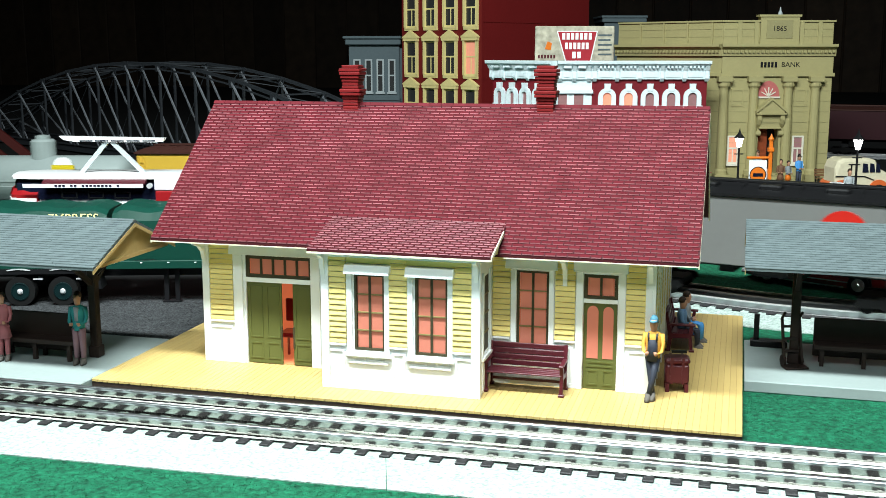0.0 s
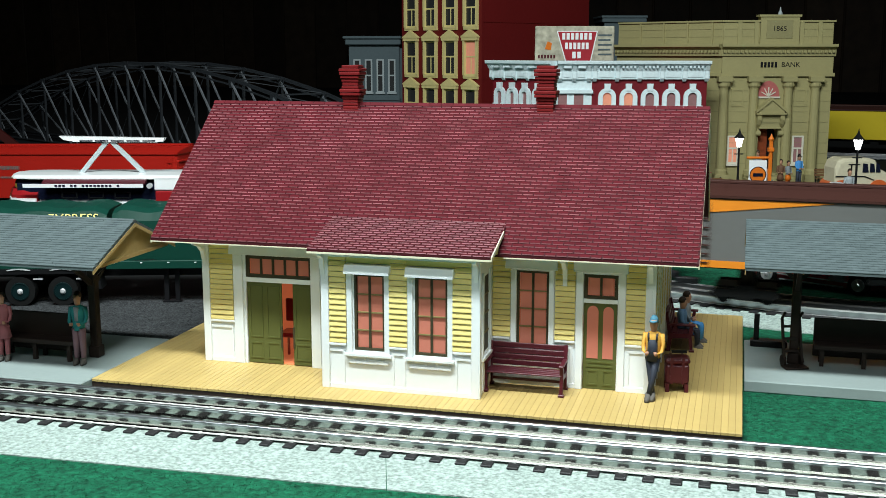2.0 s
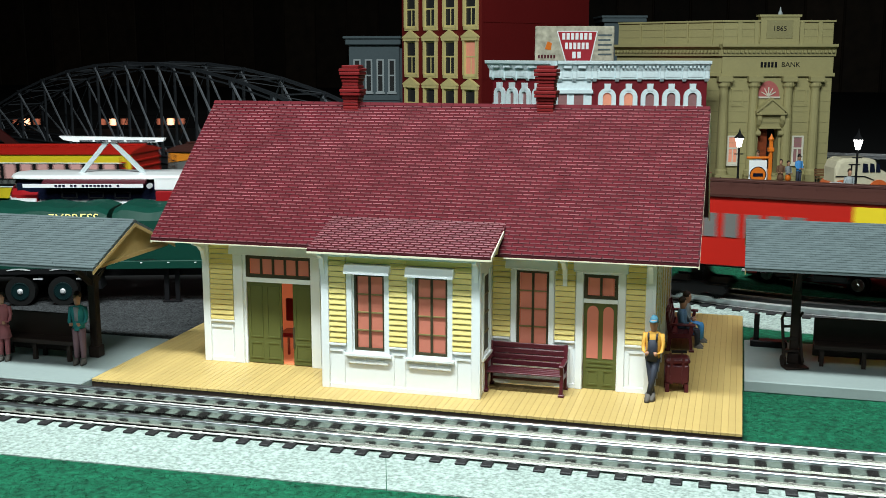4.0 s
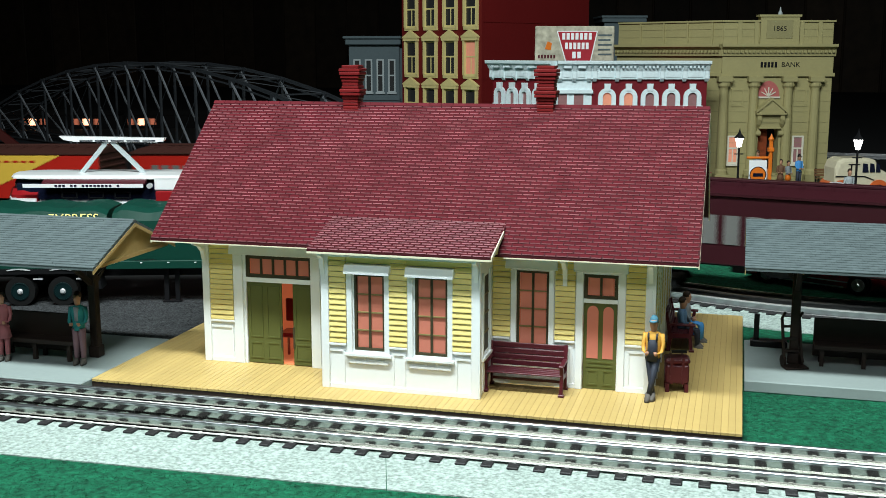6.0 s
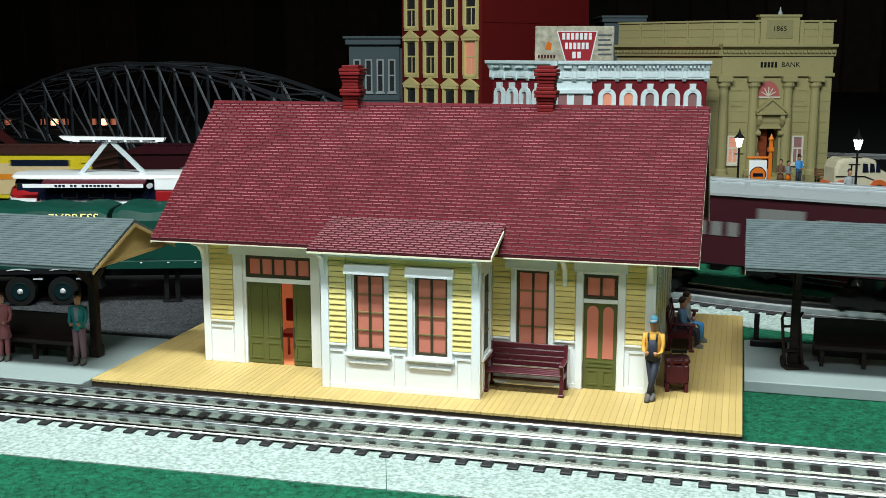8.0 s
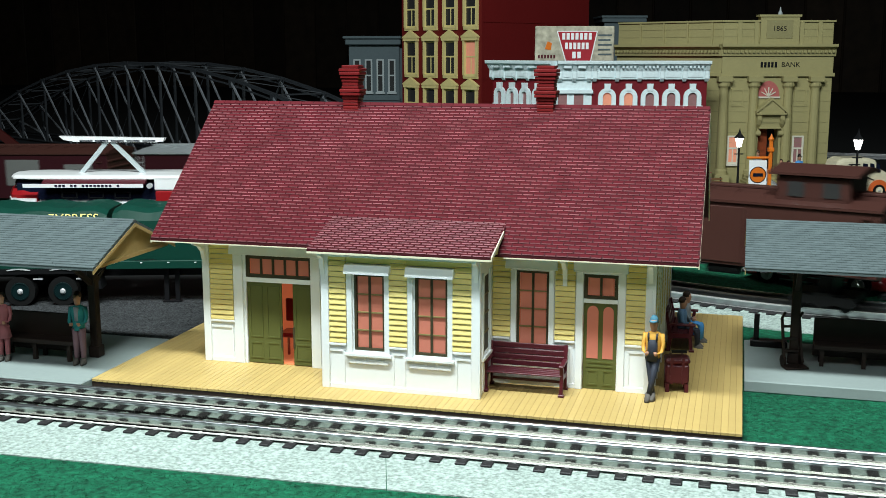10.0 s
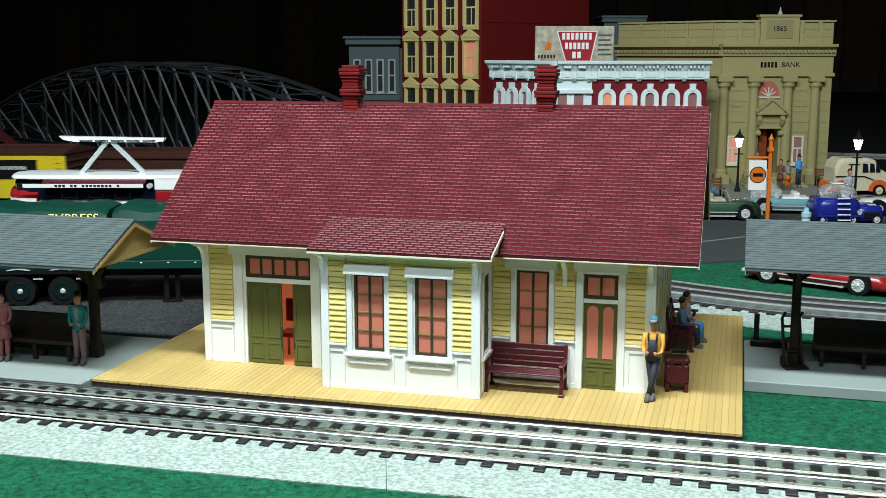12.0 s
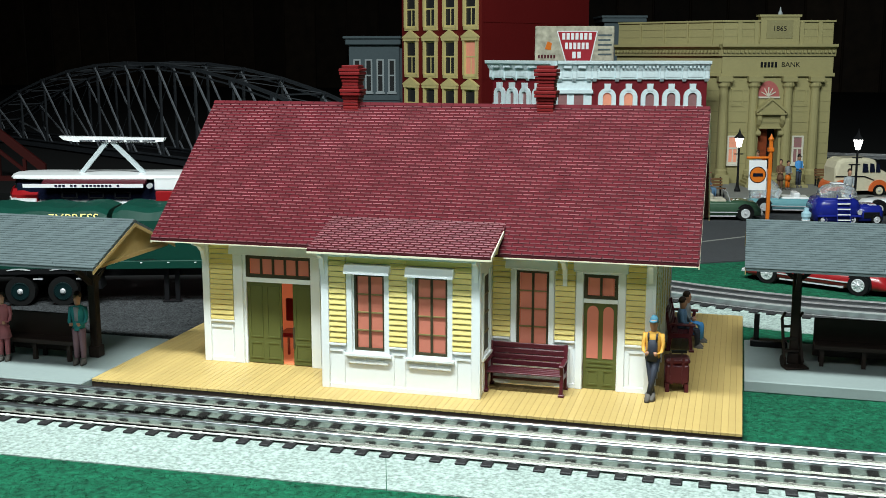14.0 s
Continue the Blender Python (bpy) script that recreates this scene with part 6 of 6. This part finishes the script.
def train():
    cars = []
    def add(front, rear, make):
        cars.append(((front + rear) / 2, make(front - rear)))
    def disc_car(n):
        c = boxcar("refrigerator_car", "light grey refrigerator car with black roof and red disc", n, CAR_BLACK, CAR_GREY, letters(8, .2, .32, .62, .68, CAR_BLACK), reefer=True, ladder=CARWHITE)
        part("disc_emblem", Shape().rod((-4.6, 2.9, 4.85), (-4.6, 2.98, 4.85), 1.5, n=28), CAR_RED, c, "red disc emblem")
        for x in (-8, -4, 0, 4, 8):
            part("roof_hatch", Shape().box(x - .7, x + .7, 1.0, 2.0, 7.1, 7.5, bevel=.1), CAR_BLACK, c)
        return c
    def slant_car(n):
        c = boxcar("refrigerator_car", "red refrigerator car with a slanting yellow field", n, BOX_BROWN, CAR_RED, letters(6, .78, .95, .3, .38, REEFER_YEL), reefer=True)
        part("painted_field", Shape().prism([(10.3, 3.3), (10.3, 4.4), (3.5, 6.7), (-6.5, 6.7), (-2.5, 4.9), (2.2, 2.9)], 2.9, 2.95, "y"), REEFER_YEL, c, "yellow slanting field")
        for i in range(4):
            part("lettering_bar", Shape().box(8.2 - i * 1.6, 9.2 - i * 1.6, 2.95, 2.98, 3.6 + .1 * i, 4.5 + .14 * i), CAR_RED, c)
        for i in range(7):
            part("lettering_bar", Shape().box(1.6 - i * .9, 2.2 - i * .9, 2.95, 2.98, 6.0, 6.2), CAR_RED, c)
        return c
    def band_car(n):
        c = boxcar("refrigerator_car", "grey and orange refrigerator car with brown roof", n, BOX_BROWN, CAR_GREY, [(.0, .45, 0, .1, CAR_ORANGE)], rib_end=BOX_BROWN, reefer=True)
        part("painted_field", Shape().prism([(7.4, 2.5), (1.6, 2.5), (-10.9, 5.7), (-10.9, 6.55), (-5, 6.0), (0, 5.0)], 2.9, 2.95, "y"), CAR_ORANGE, c, "slanting orange band")
        part("painted_field", Shape().prism([(11.2, 5.8), (11.2, 6.7), (3.2, 6.7)], 2.9, 2.95, "y"), CAR_ORANGE, c, "orange corner field")
        for i in range(4):
            part("lettering_bar", Shape().box(1.2 - i * .8, 1.7 - i * .8, 2.95, 2.98, 3.7 + .2 * i, 4.3 + .2 * i), CAR_GREY, c)
        return c
    add(94.2, 75.2, tank_car)
    add(73.2, 51.9, lambda n: boxcar("refrigerator_car", "warm yellow refrigerator car with dark brown roof", n, BOX_BROWN, REEFER_YEL,
        letters(14, .58, .9, .72, .78, CAR_BLACK) + letters(8, .62, .9, .86, .91, CAR_BLACK) + letters(12, .58, .9, .6, .66, CAR_BLACK)
        + [(.44, .455, .5, .8, CAR_BLACK), (.455, .48, .66, .78, CAR_BLACK), (.5, .525, .66, .78, CAR_BLACK), (.525, .54, .5, .8, CAR_BLACK)], reefer=True))
    add(48.8, 24.4, lambda n: boxcar("refrigerator_car", "vivid red refrigerator car with plain lettering", n, CAR_RED, CAR_RED,
        letters(5, .2, .3, .66, .74, CAR_GREY) + letters(12, .14, .4, .46, .5, CAR_GREY) + letters(6, .66, .86, .42, .56, CARWHITE), reefer=True))
    add(21.9, .5, disc_car)
    add(-3.1, -24.9, lambda n: boxcar("refrigerator_car", "yellow refrigerator car with red roof and black panel", n, CAR_RED, YEL,
        [(.03, .97, .28, .8, CAR_BLACK), (.03, .97, .8, .82, CARWHITE), (.03, .97, .26, .28, CARWHITE)] + letters(11, .05, .95, .46, .78, PINKISH) + letters(26, .06, .94, .34, .42, CAR_GREY), rib_end=CAR_RED, reefer=True))
    add(-28.8, -51.6, band_car)
    add(-55.5, -76.3, slant_car)
    add(-79.9, -102.5, lambda n: boxcar("box_car", "red and yellow box car with pale block lettering", n, BOX_BROWN, CAR_RED,
        [(.56, .985, .05, .95, YEL), (.68, .88, .3, .72, CAR_CREAM)] + letters(6, .11, .46, .42, .76, CAR_GREY)))
    add(-105.8, -128.0, lambda n: boxcar("refrigerator_car", "bright yellow poster refrigerator car with brown roof", n, BOX_BROWN, YEL,
        letters(16, .12, .42, .74, .78, CAR_ORANGE) + letters(14, .14, .42, .64, .68, CAR_ORANGE)
        + [(.55, .9, .1, .8, CAR_CREAM), (.62, .9, .74, .88, NAVY), (.55, .9, .44, .56, CAR_ORANGE), (.7, .9, .2, .36, NAVY)], reefer=True))
    add(-131.5, -155.2, lambda n: boxcar("refrigerator_car", "maroon refrigerator car with tall grey lettering", n, MAROON_CAR, MAROON_CAR, letters(9, .3, .84, .3, .72, CAR_GREY), rib_end=MAROON_CAR, ladder=CARWHITE))
    add(-158.6, -180.8, lambda n: boxcar("refrigerator_car", "maroon refrigerator car with brown roof and grey panels", n, BOX_BROWN, MAROON_CAR,
        [(.52, .68, .3, .88, CAR_GREY), (.8, .93, .66, .78, CAR_GREY)] + letters(7, .12, .48, .42, .62, CAR_GREY), rib_end=BOX_BROWN))
    add(-184.1, -204.3, lambda n: boxcar("refrigerator_car", "maroon refrigerator car with bright silver roof", n, SILVER, MAROON_CAR,
        [(.52, .66, .25, .85, CAR_GREY), (.7, .95, .6, .75, CAR_GREY)] + letters(7, .12, .48, .42, .62, CAR_GREY), rib_end=SILVER))
    add(-207.7, -230.4, lambda n: boxcar("refrigerator_car", "bright yellow refrigerator car with brown roof and black panel", n, BOX_BROWN, YEL,
        letters(12, .1, .42, .66, .74, CAR_ORANGE) + [(.63, .87, .45, .88, CAR_BLACK), (.68, .82, .66, .74, CARWHITE)], reefer=True))
    add(-233.0, -252.8, caboose)
    return cars


TRAIN = train()


# ---- lit passenger train beyond the bridge ----
LIT = material("lit_coach_window", (0.9, 0.6, 0.4), 0.4, emit=(1.0, 0.42, 0.22, 3.2))
LIT_DIM = material("dim_coach_window", (0.4, 0.15, 0.1), 0.4, emit=(1.0, 0.25, 0.12, 0.3))
COACH = material("dark_coach_paint", (0.002, 0.0015, 0.0015), 0.9)
TAIL = material("red_marker_lamp", (0.6, 0.02, 0.01), 0.4, emit=(1.0, 0.05, 0.03, 1.2))


def coach(bright):
    c = thing("passenger_coach", "dark passenger coach with glowing warm windows", "passenger car", None, "passenger train")
    part("body", Shape().box(-15.4, 15.4, -2.8, 2.8, 1.5, 6.0, bevel=.1), COACH, c)
    part("roof", Shape().prism([(-2.9, 6.0), (-2.3, 6.8), (0, 7.1), (2.3, 6.8), (2.9, 6.0)], -15.5, 15.5), COACH, c)
    for x in bright:
        part("window", Shape().box(x - .6, x + .6, 2.8, 2.85, 3.9, 5.3), LIT, c, "brightly lit window")
        for q in (x - 2.3, x + 2.2):
            part("window", Shape().box(q - .55, q + .55, 2.8, 2.84, 4.0, 5.3), LIT_DIM, c)
    for s in (-1, 1):
        car_truck(c, s * 10.5)
        part("diaphragm", Shape().box(min(s * 15.4, s * 16.3), max(s * 15.4, s * 16.3), -1.4, 1.4, 1.6, 5.8), COACH, c)
    return c


def coaches():
    cars = [coach(r) for r in ((-8.5,), (4, -6), (9, -3), (6.1, -5, -9.9), (2.6, -8.9), (13, -5.5, -13), (6.6, -9.2), (12, 1.6))]
    part("marker_lamp", Shape().lathe([(.3, 0), (.45, .3), (.3, .6)], 4.2, 0, 7.0, 8), TAIL, cars[0], "red marker lamp")
    return cars


COACHES = coaches()


def coach_path():
    a = radians(TURN)
    knots = [(40, 440), (30, 380), (22, 320), (10, 275), (-20, 248), (-60, 240), (-110, 240), (-160, 244), (-195, 262), (-230, 290), (-262, 330), (-290, 380)]
    return glide([Vector((s * math.cos(a) - d * math.sin(a), s * math.sin(a) + d * math.cos(a))) for s, d in knots])


COACH_PATH = coach_path()


def coach_line(path):
    """Raised bed and rails of the far line."""
    bed, rails = Shape(), Shape()
    n = len(path)
    for s, o0, o1, z0, z1 in ((bed, -3.5, 3.5, -6, -4.1), (rails, -1.7, -1.5, -4.1, -3.75), (rails, 1.5, 1.7, -4.1, -3.75), (rails, -.1, .1, -4.1, -3.75)):
        prev = None
        for i in range(0, n, 3):
            d = (path[min(i + 1, n - 1)] - path[max(i - 1, 0)]).normalized()
            q = Vector((-d.y, d.x))
            ring = [s.bm.verts.new(Vector((*(path[i] + q * o), z)) * CM) for o, z in ((o0, z0), (o1, z0), (o1, z1), (o0, z1))]
            if prev:
                for k in range(4):
                    s.bm.faces.new([prev[k], prev[(k + 1) % 4], ring[(k + 1) % 4], ring[k]])
            prev = ring
    t = thing("railway_track", "far raised toy track beyond the bridge", "track", None, "", "structure")
    part("embankment", bed, BLACK, t)
    part("rail", rails, RAIL_SIDE, t)


coach_line(COACH_PATH)


# ---- pieces: planks, shingles, turf ----
def deck_planks():
    base = bpy.data.objects["platform"]
    n, a, b = 104, -29.81, .68
    w = (b - a) / n
    me = Shape().box(.008, w - .010, 45.36, 66.92, -.13, 0, bevel=.012).mesh("plank", DECK)
    for i in range(n):
        part("plank", me, DECK, base, "", at(a + i * w, 0, random.uniform(-.004, .004)))


deck_planks()


def shingles():
    """Roof shingles: single ones near the eave, the rest joined."""
    roof = bpy.data.objects["roof"]
    bay = bpy.data.objects["bay_roof"]
    run = math.hypot(RIDGE_Y - EAVE_Y, RIDGE_Z - EAVE_Z)
    slope = math.degrees(math.atan2(RIDGE_Z - EAVE_Z, RIDGE_Y - EAVE_Y))
    rows, w = 43, .52
    pitch = run / rows
    def shingle(width):
        a, b, q = .009, width - .009, pitch * 1.02
        c, d = a + .026, b - .026
        return [(c, 0, 0), (d, 0, 0), (b, q, 0), (a, q, 0), (c, 0, .03), (d, 0, .03), (b, q, .008), (a, q, .008), (c, .03, .06), (d, .03, .06)]
    quads = ((0, 3, 2, 1), (8, 9, 6, 7), (4, 5, 9, 8), (0, 1, 5, 4), (1, 2, 6, 9, 5), (2, 3, 7, 6), (3, 0, 4, 8, 7))
    me = bpy.data.meshes.new("shingle")
    me.from_pydata([Vector(v) * CM for v in shingle(w)], [], quads)
    me.materials.append(MAROON_ROOF)
    me.materials.append(EDGE)
    # The lip's highlight is put in as a paler material.
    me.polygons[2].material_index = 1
    verts, faces = [], []
    count = 0
    for r in range(rows):
        x = ROOF_A - (w / 2 if r % 2 else 0)
        while x < ROOF_B - .05:
            a, b = max(x, ROOF_A), min(x + w, ROOF_B)
            y = EAVE_Y + (RIDGE_Y - EAVE_Y) * r / rows
            z = EAVE_Z + (RIDGE_Z - EAVE_Z) * r / rows + .012
            lift = random.uniform(0, .012)
            m = at(a, y, z + lift, 0, slope)
            if b - a > w - .01 and r < 9 and count < 300:
                part("shingle", me, MAROON_ROOF, roof, "", m)
                count += 1
            elif b - a > .08:
                k = len(verts)
                verts += [m @ (Vector(v) * CM) for v in shingle(b - a)]
                faces += [tuple(k + i for i in q) for q in quads]
            x += w
    rest = bpy.data.meshes.new("upper_shingles")
    rest.from_pydata(verts, [], faces)
    rest.materials.append(MAROON_JOINED)
    rest.materials.append(EDGE)
    # Same painted highlight on the lips of the joined shingles.
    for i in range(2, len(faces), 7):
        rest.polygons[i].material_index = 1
    tagged(part("upper_shingles", rest, MAROON_JOINED, roof), kind="stuff")
    s2 = math.degrees(math.atan2(1.0, 3.5))
    for r in range(15):
        x = -18.93 - (w / 2 if r % 2 else 0)
        f = r / 15
        while x < -10.28 - .05:
            a, b = max(x, -18.93), min(x + w, -10.28)
            m = at(a, 46.4 + 3.5 * f, 6.7 + f + .012, 0, s2)
            if b - a > .1:
                ob = part("shingle", me, MAROON_ROOF, bay, "", m)
                ob.scale.x = (b - a) / w
            x += w


shingles()


def ridge_caps():
    roof = bpy.data.objects["roof"]
    me = Shape().prism([(-.16, -.1), (0, .05), (.16, -.1), (0, -.03)], .01, .64).mesh("ridge_cap", MAROON_ROOF)
    for i in range(41):
        part("ridge_cap", me, MAROON_ROOF, roof, "", at(ROOF_A + i * .648, RIDGE_Y, RIDGE_Z + .07))


ridge_caps()


def turf(name, label, fields, seed):
    """Flocked turf fibres over rectangles of the mat: (x0, x1, y0, y1, count)."""
    rng = np.random.default_rng(seed)
    verts, faces = [], []
    for x0, x1, y0, y1, n in fields:
        xs, ys = rng.uniform(x0, x1, n), rng.uniform(y0, y1, n)
        an, ln, tl, hh = rng.uniform(0, 6.28, n), rng.uniform(.03, .08, n), rng.uniform(0, 6.28, n), rng.uniform(.02, .05, n)
        for x, y, a, l, t, h in zip(xs, ys, an, ln, tl, hh):
            if y < 40 and y > 36.6 + .0325 * (x + 28.6):
                continue
            k = len(verts)
            dx, dy = math.cos(a) * .028, math.sin(a) * .028
            verts += [((x - dx) * CM, (y - dy) * CM, (G0 - .01) * CM), ((x + dx) * CM, (y + dy) * CM, (G0 - .01) * CM),
                      ((x + math.cos(t) * l) * CM, (y + math.sin(t) * l) * CM, (G0 + h) * CM)]
            faces.append((k, k + 1, k + 2))
    me = bpy.data.meshes.new(name)
    me.from_pydata(verts, [], faces)
    me.materials.append(BLADES)
    tagged(new(name, me), label, "turf", "", "stuff")


turf("grass", "short green flocked turf fibres on the layout mat", [(-32, 14, 31, 38, 30000), (.8, 15, 45.2, 53.3, 12000), (-6, 14, 76.6, 90, 12000)], 5)


def place_on(path, start, q, z, fall):
    """Pose of a car whose near side is q centimetres past a point of the path; a car on the freight line swings on its curves."""
    if fall:
        k = int(min(max(q, 0), 95) + start)
        now, first = path[k + 2] - path[k - 2], path[start + 2] - path[start - 2]
        q -= 2.9 * math.atan2(first.x * -now.y + first.y * now.x, first.dot(now))
    i = min(max(q + start, 2.0), len(path) - 3.0)
    k = int(i)
    p = path[k].lerp(path[k + 1], i - k)
    d = (path[min(k + 3, len(path) - 1)] - path[max(k - 2, 0)]).normalized()
    drop = 0.0
    tilt = 0.0
    if fall:
        drop = sink(p.x, p.y)
        ahead = p + d * 5
        back = p - d * 5
        tilt = math.degrees(math.atan2(sink(back.x, back.y) - sink(ahead.x, ahead.y), 10))
    return at(p.x, p.y, z + drop, math.degrees(math.atan2(d.y, d.x)), 0, tilt)


def gone(t):
    """Centimetres run by the freight train."""
    u = min(t, 13.0)
    return 16.96968 * u + 3.367496 * u ** 2 - 0.4546199 * u ** 3 + 0.02481917 * u ** 4 - 0.0004277251 * u ** 5 + 31 * max(t - 13.0, 0)


def coach_run(t):
    """Centimetres run by the lit passenger train."""
    return 47.2 * (t - 2.9) - 0.52 * (t - 2.9) ** 2


def motions():
    near = min(range(len(PATH)), key=lambda i: (PATH[i] - LINE_FROM).length)
    steps = [0.25 * i for i in range(57)]
    for offset, ob in TRAIN:
        walk(ob, [(t, place_on(PATH, near, gone(t) + offset, -.02, True)) for t in steps])
    a = radians(TURN)
    mark = Vector((-70 * math.cos(a) - 240 * math.sin(a), -70 * math.sin(a) + 240 * math.cos(a)))
    zero = min(range(len(COACH_PATH)), key=lambda i: (COACH_PATH[i] - mark).length)
    for i, ob in enumerate(COACHES):
        walk(ob, [(t, place_on(COACH_PATH, zero, 7 - 33.3 * i + coach_run(t), -3.75, False)) for t in steps])


motions()
